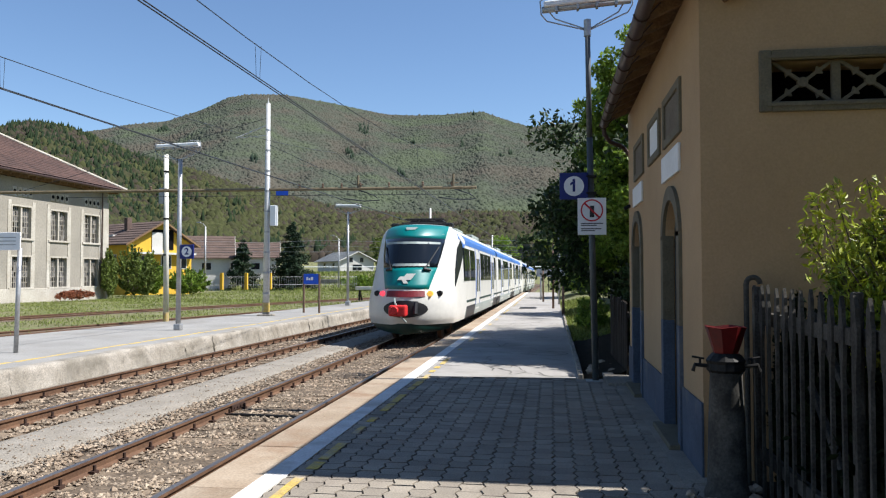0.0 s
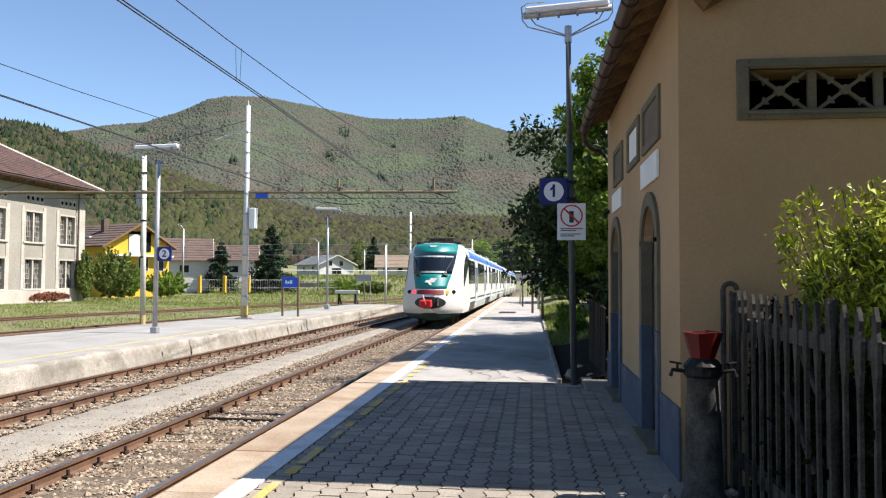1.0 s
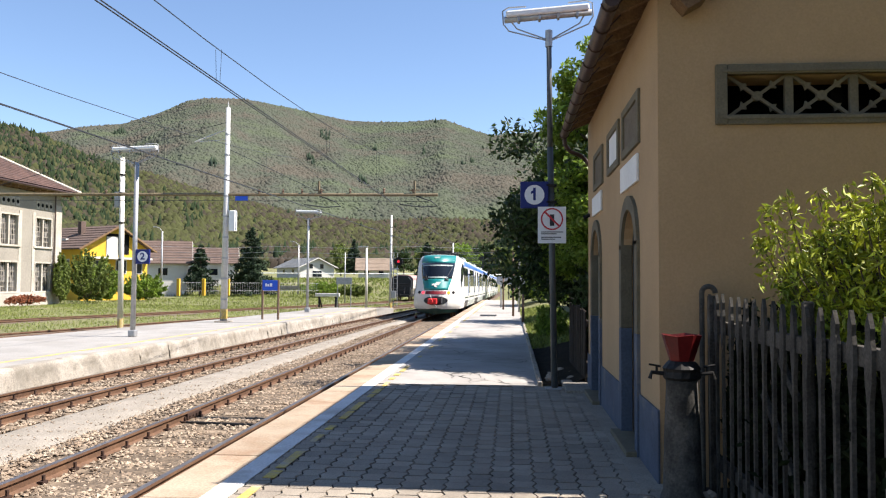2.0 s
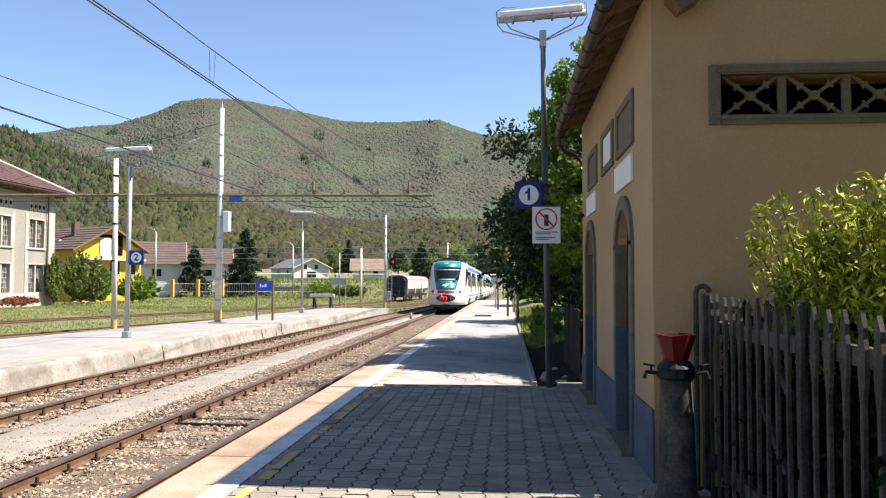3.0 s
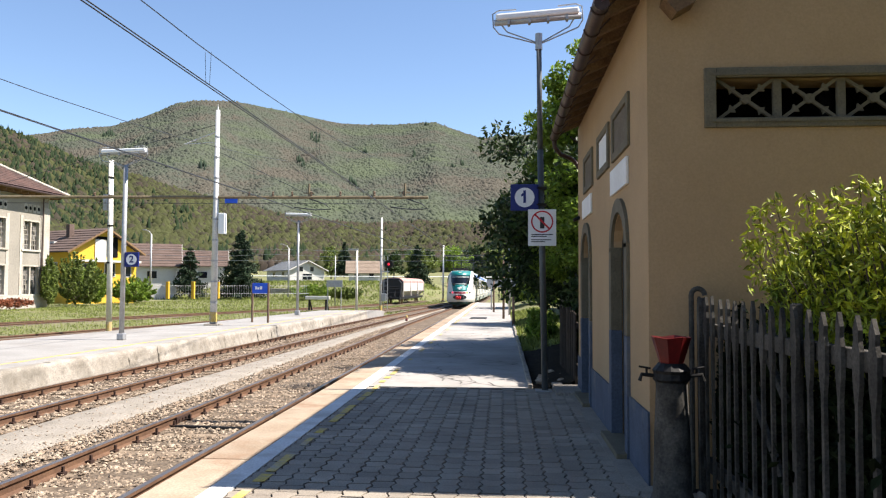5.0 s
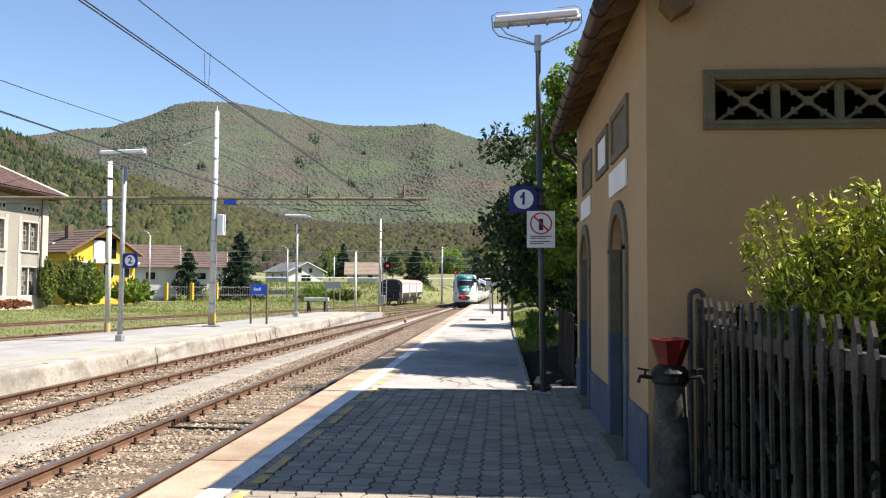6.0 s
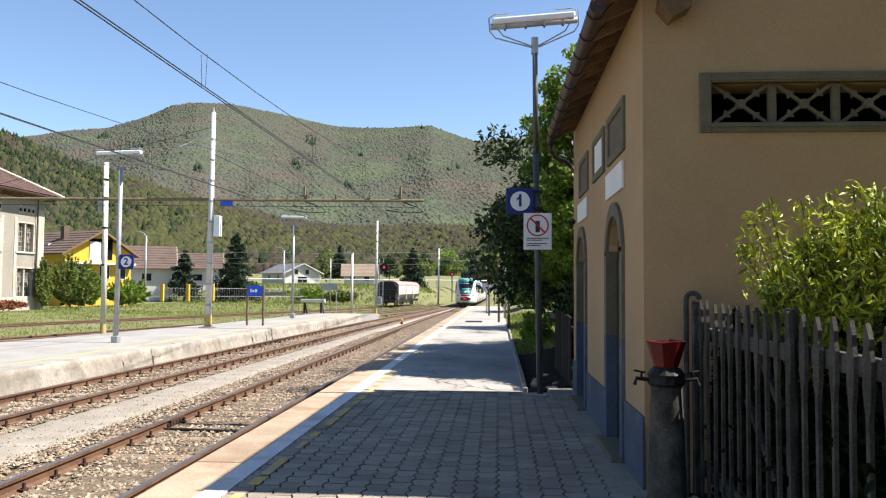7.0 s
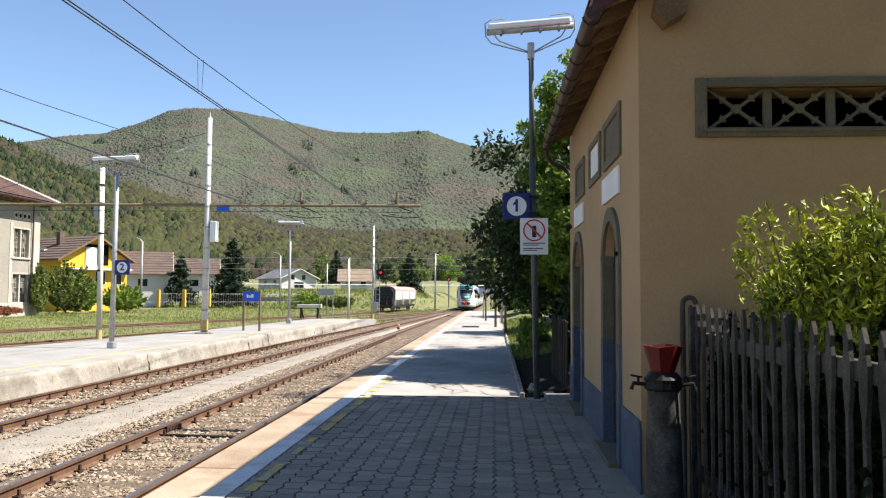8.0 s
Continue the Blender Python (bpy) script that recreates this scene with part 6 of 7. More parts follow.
# ---- goods wagon ----
M_WAGRED = mat("faded_red_canvas", (0.46, 0.27, 0.24), (0.38, 0.21, 0.18), 0.8, scale=0.6, fine=8, spots=0.2)
M_WAGWHITE = mat("grimy_white_wagon", (0.60, 0.55, 0.50), (0.46, 0.40, 0.36), 0.8, scale=0.6, fine=6, spots=0.25)


def wagon():
    t = thing("goods_wagon", "hopper wagon with red rounded roof and grimy white sides", "wagon", (-14.15, 98, RAIL + drop(105)), rz=-2.5)
    part("underframe", boxes((-1.2, 0, 0.55, 1.2, 20, 0.85), (-0.15, -0.5, 0.75, 0.15, 0, 0.95), bevel=0.03), M_TBLACK, t)
    part("end_frame", rods([((x, 0.1, 0.8), (x, 1.6, 3.0), 0.07) for x in (-1.2, -0.5, 0.5, 1.2)] + [((-1.2, 0.15, 1.4), (1.2, 0.15, 1.4), 0.05), ((-1.2, 0.6, 2.2), (1.2, 0.6, 2.2), 0.05)], 6), M_TBLACK, t, "dark open end frame")
    part("end_block", prism(bmesh.new(), [(-1.25, 0.86), (1.25, 0.86), (1.3, 2.6), (0.9, 3.05), (-0.9, 3.05), (-1.3, 2.6)], "y", 0.7, 1.42), M_TBLACK, t, "dark block at the wagon end")
    part("platform_rail", rods([((-1.25, 0, 0.85), (-1.25, 0, 1.9), 0.04), ((1.25, 0, 0.85), (1.25, 0, 1.9), 0.04), ((-1.25, 0, 1.9), (1.25, 0, 1.9), 0.04)], 6), M_TBLACK, t)
    for k in range(3):
        a, b = 1.5 + 6.1 * k, 7.5 + 6.1 * k
        bm = prism(bmesh.new(), [(-0.7, 0.85), (0.7, 0.85), (1.35, 1.6), (1.38, 2.75), (-1.38, 2.75), (-1.35, 1.6)], "y", a, b)
        part("hopper", bm, M_WAGWHITE, t, "grimy white hopper side")
        if k == 0:
            part("hopper_end", prism(bmesh.new(), [(-0.7, 0.85), (0.7, 0.85), (1.33, 1.6), (1.36, 2.75), (0.9, 3.2), (-0.9, 3.2), (-1.36, 2.75), (-1.33, 1.6)], "y", a - 0.06, a - 0.01), M_TBLACK, t, "black plate over the hopper end")
        bm = prism(bmesh.new(), [(1.40, 2.7), (1.36, 2.95), (1.1, 3.2), (0.6, 3.33), (0, 3.37), (-0.6, 3.33), (-1.1, 3.2), (-1.36, 2.95), (-1.40, 2.7)], "y", a, b)
        part("roof_shell", bm, M_WAGRED, t, "faded red rounded roof", False)
        part("rib", boxes((1.36, a, 0.9, 1.44, a + 0.15, 2.9)), M_WAGWHITE, t)
        part("rib", boxes((1.36, b - 0.15, 0.9, 1.44, b, 2.9)), M_WAGWHITE, t)
    for c in (2.5, 4.3, 15.5, 17.3):
        for s in (-1, 1):
            part("wheel", rod(bmesh.new(), (s * 0.69, c, 0.46), (s * 0.82, c, 0.46), 0.46, n=18), M_RAIL, t)


wagon()

# ---- old station warehouse ----
M_GREYWALL = mat("grimy_grey_render", (0.31, 0.278, 0.228), (0.245, 0.22, 0.18), 0.92, scale=0.35, fine=6, spots=0.16, dirt=(0.24, 0.21, 0.17), dirt_at=0.64)
M_TRIM = mat("stained_white_trim", (0.48, 0.44, 0.375), (0.36, 0.32, 0.26), 0.9, scale=0.5, fine=8, spots=0.2, dirt=(0.36, 0.30, 0.23), dirt_at=0.66)
M_OLDROOF = mat("old_brown_roof_tiles", (0.105, 0.06, 0.048), (0.062, 0.038, 0.032), 0.95, scale=0.5, fine=4, spots=0.4, island=0.2)
M_OLDGLASS = mat("broken_dusty_panes", (0.16, 0.15, 0.14), (0.05, 0.047, 0.045), 0.45, scale=2.4, fine=9, spots=0.5, bump=0, spec=0.25, objrand=0.85)


def warehouse():
    X, Y0, Y1, B, H = -44.5, 38.0, 73.3, -0.5, 9.9
    b = thing("derelict_warehouse", "derelict grey two-storey station warehouse with broken windows", "building")
    at = lambda u, v, w: (X - w, Y0 + u, B + v)
    ws = [69.2 - 5.05 * k for k in range(6)]
    prng = random.Random(21)
    pane_mesh = bpy.data.meshes.new("pane")
    bm = boxes((-0.01, 0, 0, 0.01, 0.26, 0.44))
    bm.to_mesh(pane_mesh)
    bm.free()
    pane_mesh.materials.append(M_OLDGLASS)
    holes = []
    for y in ws:
        holes += [(y - Y0, y - Y0 + 2.6, 4.85 - B, 7.65 - B), (y - Y0, y - Y0 + 2.6, 0.65 - B, 3.4 - B)]
    part("wall", wall_sheet(bmesh.new(), at, Y1 - Y0, H - B, 0.6, holes), M_GREYWALL, b)
    part("wall", boxes((X - 16, Y1 - 0.6, B, X - 0.6, Y1, H), (X - 16, Y0, B, X - 0.6, Y0 + 0.6, H), (X - 16.6, Y0, B, X - 16, Y1, H)), M_GREYWALL, b)
    # Black sheet added behind the windows as the shade of the rooms.
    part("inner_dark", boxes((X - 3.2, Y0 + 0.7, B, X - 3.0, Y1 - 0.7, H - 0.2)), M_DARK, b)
    part("plinth", boxes((X - 0.01, Y0, B - 0.3, X + 0.12, Y1, 0.55), bevel=0.03), M_TRIM, b, "stained white plinth")
    part("quoin", boxes((X - 0.02, Y1 - 0.9, 0.56, X + 0.1, Y1 + 0.08, H - 0.9), (X - 0.9, Y1 + 0.002, 0.0, X - 0.021, Y1 + 0.08, H - 0.9), bevel=0.02), M_TRIM, b, "pale corner pilaster")
    for y in ws:
        for lo, hi in ((4.85, 7.65), (0.65, 3.4)):
            w = part("window", boxes((X - 0.35, y, lo, X + 0.06, y + 0.12, hi), (X - 0.35, y + 2.48, lo, X + 0.06, y + 2.6, hi), (X - 0.35, y + 0.12, hi - 0.14, X + 0.06, y + 2.48, hi), (X - 0.3, y + 1.2, lo, X - 0.02, y + 1.4, hi - 0.14)), M_TRIM, b, "tall pale window frame")
            part("sill", boxes((X - 0.3, y - 0.25, lo - 0.18, X + 0.14, y + 2.85, lo - 0.002), bevel=0.02), M_TRIM, w)
            bm = boxes(*[(X - 0.28, y + q - 0.03, lo, X - 0.22, y + q + 0.03, hi - 0.14) for q in (0.42, 0.72, 0.98, 1.68, 1.95, 2.22)], *[(X - 0.282, y + 0.12, lo + (hi - lo) * k / 6 - 0.03, X - 0.222, y + 2.48, lo + (hi - lo) * k / 6 + 0.03) for k in range(1, 6)])
            part("glazing", bm, M_GREYWALL, w)
            for cols_at in (0.12, 0.42, 0.72, 0.98), (1.4, 1.68, 1.95, 2.22):
                for q in cols_at:
                    for k in range(6):
                        if prng.random() < 0.24:
                            continue
                        pane = part("pane", pane_mesh, None, w)
                        pane.matrix_basis = pose(X - 0.25, y + q + 0.01, lo + (hi - 0.14 - lo) * k / 6) @ Matrix.Diagonal((1, 1, (hi - 0.14 - lo) / 6 / 0.44, 1))
        part("lesene", boxes((X - 0.01, y - 0.42, 0.56, X + 0.05, y - 0.02, H - 1.9), (X - 0.01, y + 2.62, 0.56, X + 0.05, y + 3.02, H - 1.9)), M_TRIM, b)
        for k in range(4):
            v = part("vent", boxes((X - 0.01, y + 0.05 + 0.66 * k, 8.35, X + 0.07, y + 0.6 + 0.66 * k, 9.15), bevel=0.03), M_TRIM, b, "square vent stone")
            # Flat black disc: the shade inside the vent put into colour.
            part("hole", rod(bmesh.new(), (X + 0.06, y + 0.325 + 0.66 * k, 8.75), (X + 0.075, y + 0.325 + 0.66 * k, 8.75), 0.19, n=12), M_DARK, v)
    # hipped roof
    o, p = 1.3, 0.56
    ex, ey1, ey0, wx = X + o, Y1 + o, Y0 - o, X - 16.6 - o
    half = (ex - wx) / 2
    z0, z1 = H + 0.35, H + 0.35 + half * p
    cx = (ex + wx) / 2
    P = [Vector(q) for q in ((ex, ey0, z0), (ex, ey1, z0), (wx, ey1, z0), (wx, ey0, z0), (cx, ey1 - half, z1), (cx, ey0 + half, z1))]
    bm = bmesh.new()
    n = 22

    def slope(a, b, c, d):
        last = None
        for k in range(n):
            u, w = k / n, (k + 1) / n
            q = [a + (d - a) * u, b + (c - b) * u, b + (c - b) * w, a + (d - a) * w]
            lift = [Vector((0, 0, 0.16)), Vector((0, 0, 0.16)), Vector((0, 0, 0.10)), Vector((0, 0, 0.10))]
            top = [bm.verts.new(v + l) for v, l in zip(q, lift)]
            bm.faces.new(top)
            if k:
                bm.faces.new((last[3], last[2], top[1], top[0]))
            last = top
    slope(P[0], P[1], P[4], P[5])
    slope(P[1], P[2], P[4], P[4] + Vector((0.01, 0, 0)))
    slope(P[2], P[3], P[5], P[4])
    r = part("roof", bm, M_OLDROOF, b, "brown hipped tile roof")
    bm = bmesh.new()
    rod(bm, P[1] + Vector((0, 0, 0.15)), P[4] + Vector((0, 0, 0.15)), 0.16, n=8)
    rod(bm, P[4] + Vector((0, 0, 0.15)), P[5] + Vector((0, 0, 0.15)), 0.16, n=8)
    part("hip_tiles", bm, M_TRIM, r)
    part("soffit", boxes((X - 0.0, ey0, H + 0.22, ex - 0.05, ey1, H + 0.33)), M_WOOD, b, "dark timber soffit")
    part("soffit", boxes((wx, Y1 + 0.0, H + 0.22, X - 0.002, ey1 - 0.05, H + 0.33)), M_WOOD, b)
    for k in range(34):
        y = Y0 + 0.4 + k * 1.06
        part("eave_bracket", boxes((X + 0.002, y - 0.07, H - 0.02, ex - 0.15, y + 0.07, H + 0.218)), M_WOOD, b)
    part("gutter", rods([((ex + 0.05, ey0, z0 - 0.02), (ex + 0.05, ey1, z0 - 0.05), 0.11), ((X + 0.25, Y1 - 1.3, H), (X + 0.12, Y1 - 1.3, 0.4), 0.06)], 8), M_GUTTER, b)


warehouse()

M_ORANGE = mat("orange_netting", (0.24, 0.075, 0.03), (0.17, 0.055, 0.025), 0.8, scale=2, fine=9, island=0.4, bump=0)
bush("orange_netting", "crumpled orange netting along the warehouse foot", (-43.2, 66.0, -0.1), (0.5, 3.4, 0.35), 3000, 0.11, M_ORANGE, 58, (), "netting", 0.5)

# ---- houses ----
M_YELLOWWALL = mat("yellow_house_render", (0.6, 0.37, 0.04), (0.53, 0.32, 0.03), 0.85, scale=0.4, fine=5, spots=0.06)
M_REDROOF = mat("brown_red_tiles", (0.125, 0.085, 0.068), (0.09, 0.062, 0.05), 0.9, scale=0.6, fine=5, spots=0.25)
M_TANROOF = mat("pale_brown_tiles", (0.26, 0.20, 0.15), (0.20, 0.15, 0.11), 0.9, scale=0.6, fine=5, spots=0.2)
M_GREYROOF = mat("grey_roof_sheets", (0.19, 0.195, 0.195), (0.15, 0.155, 0.155), 0.8, scale=0.5, fine=5, spots=0.15)
M_HOUSEWHITE = mat("white_house_render", (0.55, 0.53, 0.49), (0.47, 0.45, 0.41), 0.85, scale=0.4, fine=5, spots=0.06)


def house(name, label, at, rz, w, d, eave, ridge, wall_m, roof_m, windows, over=0.8):
    """A gabled house; its gable looks along local -y. windows: (face, u, z, width, height)."""
    h = thing(name, label, "house", at, "houses beyond the yard", rz=rz)
    bm = boxes((-w / 2, 0, -1.0, w / 2, d, eave))
    prism(bm, [(-w / 2, eave), (w / 2, eave), (0, ridge)], "y", 0, d)
    part("wall", bm, wall_m, h)
    k = (ridge - eave) / (w / 2)
    for s in (-1, 1):
        n, e, under, top = 9, w / 2 + over, [], []
        for i in range(n + 1):
            x = s * e * (1 - i / n)
            z = ridge - abs(x) * k
            under.append((x, z + 0.08))
            top += ([(x, z + 0.19)] if i else []) + ([(x, z + 0.26)] if i < n else [])
        bm = prism(bmesh.new(), under + top[::-1], "y", -over, d + over)
        part("roof", bm, roof_m, h, "sloping tiled roof")
        part("barge_board", prism(bmesh.new(), [(s * (w / 2 + over), ridge - (w / 2 + over) * k - 0.05), (0, ridge - 0.05), (0, ridge + 0.2), (s * (w / 2 + over), ridge - (w / 2 + over) * k + 0.2)], "y", -over - 0.06, -over - 0.005), M_WOOD if wall_m is M_YELLOWWALL else M_HOUSEWHITE, h)
    for face, u, z, ww, hh in windows:
        if face == "g":
            wd = part("window", boxes((u - ww / 2 - 0.1, -0.05, z - 0.1, u + ww / 2 + 0.1, -0.004, z + hh + 0.1)), M_HOUSEWHITE, h)
            part("pane", boxes((u - ww / 2, -0.07, z, u + ww / 2, -0.052, z + hh)), M_GLASS, wd)
        else:
            x = w / 2 if face == "e" else -w / 2
            s = 1 if face == "e" else -1
            a, c = sorted((x + s * 0.004, x + s * 0.05))
            wd = part("window", boxes((a, u - ww / 2 - 0.1, z - 0.1, c, u + ww / 2 + 0.1, z + hh + 0.1)), M_HOUSEWHITE, h)
            a, c = sorted((x + s * 0.052, x + s * 0.07))
            part("pane", boxes((a, u - ww / 2, z, c, u + ww / 2, z + hh)), M_GLASS, wd)
    return h


yh = house("yellow_house", "bright yellow house with brown roof and gable balcony", (-50.2, 95, -0.4), 64, 9.6, 11, 6.2, 8.9, M_YELLOWWALL, M_REDROOF, (("g", -2.6, 3.6, 0.9, 0.9), ("g", 0.8, 3.0, 1.4, 1.6), ("g", 3.4, 3.0, 1.0, 1.6), ("g", -1.0, 0.6, 1.4, 1.6), ("w", 3, 3.2, 1.2, 1.4)))
# No recess is cut: its shade is a flat near-black plate on the wall.
part("balcony_recess", boxes((-1.4, -0.06, 5.4, 1.9, -0.012, 8.0)), M_DARK, yh, "flat near-black plate for the shade inside the balcony")
part("balcony", boxes((-4.8, -1.0, 4.75, 4.8, -0.02, 5.0), (-1.4, -0.1, 5.02, 0.2, -0.07, 7.6)), M_HOUSEWHITE, yh, "white balcony slab")
part("chimney", boxes((-2.2, 4, 7.5, -1.5, 4.7, 9.6), bevel=0.04), M_REDROOF, yh)
part("skylight", boxes((-3.6, 5.0, 7.02, -2.4, 7.5, 7.35)), M_HOUSEWHITE, yh)
house("terraced_house", "low white house with brown tiled roof", (-57.5, 134, -0.4), 114, 10, 15, 5.4, 8.9, M_HOUSEWHITE, M_REDROOF, (("g", -2, 3.2, 1.4, 1.2), ("g", 2, 3.2, 1.4, 1.2), ("w", 4, 3.0, 1.5, 1.2), ("w", 9, 3.0, 1.5, 1.2)))
house("terraced_house", "pale house with brown roof and chimneys", (-55.5, 152, -0.2), 112, 9, 14, 5.6, 8.3, M_HOUSEWHITE, M_REDROOF, (("g", -2, 3.2, 1.4, 1.2), ("w", 4, 3.0, 1.5, 1.2), ("w", 9, 3.0, 1.5, 1.2)))
house("white_chalet", "white chalet with grey roof on the embankment", (-47.2, 186, 2.2), 38, 9, 15, 3.0, 5.1, M_HOUSEWHITE, M_GREYROOF, (("g", -1.6, 2.6, 0.9, 1.1), ("g", 1.2, 2.6, 0.9, 1.1), ("g", 0, 0.6, 2.4, 1.4), ("w", 4, 1.2, 1.4, 1.2), ("w", 10, 1.2, 1.4, 1.2)))
house("brown_roof_house", "low house with pale brown roof behind the bank", (-30.5, 192, 2.4), 100, 7, 7.5, 2.4, 4.9, M_HOUSEWHITE, M_TANROOF, (("w", 2, 1.0, 1.2, 1.1), ("w", 5.5, 1.0, 1.2, 1.1)))
for k, (x, y, z) in enumerate(((-263, 627, 56),)):
    house("hill_house", "small pale house among the trees on the hillside", (x, y, z), 60 + 20 * k, 12, 14, 5.5, 8.5, M_HOUSEWHITE, M_REDROOF, (("g", 0, 2.6, 1.4, 1.4), ("w", 4, 2.6, 1.4, 1.4)))

# road rail along the bank, yard wall and gate posts
gr = thing("guard_rail", "long pale guard rail along the embankment road", "guard rail")
ys = [(-80 + 6 * k, 168 + 0.9 * k) for k in range(16)]
for (x0, y0), (x1, y1) in zip(ys, ys[1:]):
    part("beam", rod(bmesh.new(), (x0, y0, 3.5), (x1, y1, 3.5), 0.10, n=6), M_LAMPW, gr)
    part("post", rod(bmesh.new(), (x0, y0, 2.3), (x0, y0, 3.5), 0.07, n=6), M_GALV, gr)
yw = thing("yard_fence", "grey mesh fence with yellow gate posts beyond the yard", "fence")
for k in range(9):
    x, y = -57 + 2.9 * k, 103 + 2.2 * k
    if k < 6:
        part("yellow_post", boxes((x - 0.22, y - 0.22, -0.5, x + 0.22, y + 0.22, 2.0), bevel=0.04), M_YELLOWWALL, yw, "yellow rendered gate post")
    a, c = (x, y), (x + 2.9, y + 2.2)
    part("mesh_panel", rods([((a[0], a[1], z), (c[0], c[1], z), 0.018) for z in (0.2, 1.4)] + [((a[0] + 2.9 * i / 10, a[1] + 2.2 * i / 10, -0.3), (a[0] + 2.9 * i / 10, a[1] + 2.2 * i / 10, 1.5), 0.012) for i in range(10)], 4), M_GALV, yw)
wl = tagged(part("low_wall", boxes((-52, 138, -0.5, -33, 138.4, 0.9), bevel=0.05), M_KERB), "low pale concrete wall below the bank", "wall")
for x, y, h, arm in ((-48.3, 104, 9.0, -1.0), (-36.5, 131, 8.4, -1.2)):
    plain_pole("street_lamp", "concrete street lamp with a curved arm", (x, y, -0.5), h, 0.15, M_GALV, "street lamp", arm)
for x, y, h in ((-19.5, 90, 6.0),):
    plain_pole("utility_pole", "slim pole carrying wires beside the yard", (x, y, -0.9), h, 0.07, M_GALV)
uw = thing("utility_wires", "thin wires strung across the far yard", "overhead wire")
for z, dz in ((6.2, -0.4), (7.0, -0.3), (5.2, 0.1)):
    for k in range(7):
        part("wire", rod(bmesh.new(), (-75 + 10 * k, 116, z + dz * (k % 2)), (-65 + 10 * k, 116, z + dz * ((k + 1) % 2)), 0.025, n=5), M_GALV, uw)


# ---- trees ----
def tree(name, label, at, height, crown, count, size, material, seed, trunk_r=0.16, low=0.25, limbs=14, slim=0.5, category="tree"):
    """Tapered trunk, limbs, and leaves in loose uneven clumps round the limb ends."""
    rng = np.random.RandomState(seed)
    t = thing(name, label, category, at, "trees beside the platform" if category == "tree" else "")
    bm = bmesh.new()
    lean = rng.uniform(-0.3, 0.3, 2)
    mid = np.array([lean[0], lean[1], height * 0.55])
    rod(bm, (0, 0, -0.3), mid, trunk_r, trunk_r * 0.6, n=9)
    rod(bm, mid, (lean[0] * 1.6, lean[1] * 1.6, height * 0.93), trunk_r * 0.6, 0.02, n=7)
    clumps = []
    for k in range(limbs):
        z = height * rng.uniform(low, 0.92)
        a = rng.uniform(0, 6.28)
        taper = math.sqrt(max(0.12, 1 - ((z / height - 0.5) / 0.55) ** 2))
        reach = taper * rng.uniform(0.65, 1.1)
        s = np.array([lean[0] * z / height, lean[1] * z / height, z * 0.85])
        e = s + np.array([crown[0] * reach * math.cos(a), crown[1] * reach * math.sin(a), height * rng.uniform(0.03, 0.14)])
        rod(bm, s, e, trunk_r * 0.3, 0.012, n=5)
        for q in (0.5, 0.75, 1.0):
            clumps.append((s + (e - s) * q + rng.normal(size=3) * 0.12 * crown[0], rng.uniform(0.35, 1.0) * (0.26 + 0.2 * q)))
            if q > 0.6:
                for _ in range(2):
                    tw = s + (e - s) * q + rng.normal(size=3) * np.array((0.3, 0.3, 0.2)) * crown[0]
                    rod(bm, s + (e - s) * q, tw, 0.012, 0.004, n=4)
                    clumps.append((tw, rng.uniform(0.15, 0.4)))
    part("trunk", bm, M_BARK, t)
    w = np.array([c[1] for c in clumps])
    pick = rng.choice(len(clumps), count, p=w / w.sum())
    c = np.array([clumps[i][0] for i in range(len(clumps))])[pick]
    r = (0.25 + w[pick][:, None]) * max(crown) * 0.46
    d = rng.normal(size=(count, 3))
    d /= np.linalg.norm(d, axis=1)[:, None]
    pts = c + d * r * rng.uniform(0.15, 1.0, (count, 1)) ** 0.6 * np.array((1, 1, 0.75))
    part("crown", leaf_mesh("crown", pts, size, material, rng, slim), None, t)
    return t


tree("broadleaf_tree", "dark leafy tree arching towards the platform", (2.5, 18.2, 0.1), 5.3, (2.0, 2.6), 76000, 0.07, M_LEAFD, 31, 0.17, 0.34, 46)
tree("broadleaf_tree", "dark leafy tree with low hanging branches", (3.0, 22.4, 0.1), 5.7, (2.1, 2.4), 52000, 0.08, M_LEAFD, 32, 0.2, 0.44, 40)
tree("broadleaf_tree", "slender tree with light young leaves beside the outbuilding", (1.9, 16.7, 0.1), 7.3, (0.95, 1.3), 46000, 0.06, M_LEAFL, 33, 0.13, 0.22, 40)
tree("broadleaf_tree", "dark leafy tree further along the platform", (4.6, 34, 0.1), 6.0, (2.2, 3.0), 22000, 0.11, M_LEAFD, 35, 0.2, 0.12, 30)
tree("broadleaf_tree", "bushy tree standing behind the platform grass", (4.1, 18.0, 0.2), 5.4, (2.0, 2.2), 26000, 0.09, M_LEAFD, 36, 0.16, 0.1, 18)
tree("broadleaf_tree", "light green tree at the platform end", (2.6, 58, 0.0), 4.2, (1.8, 4.0), 8000, 0.16, M_LEAFL, 37, 0.15, 0.05, 16)
tree("broadleaf_tree", "light green tree beyond the platform end", (3.2, 85, 0.1), 6.5, (3.0, 6.0), 8000, 0.22, M_SHRUB, 38, 0.2, 0.05, 16)
bush("low_shrub", "low bright shrub on the platform verge", (1.15, 24.0, 0.55), (0.6, 1.6, 0.5), 2500, 0.07, M_LEAFL, 41, (), "bush", 0.4)
bush("low_shrub", "tangled dark shrub beside the outbuilding end", (2.0, 14.5, 1.2), (0.75, 1.0, 1.25), 16000, 0.07, M_LEAFD, 42, (), "bush", 0.4)
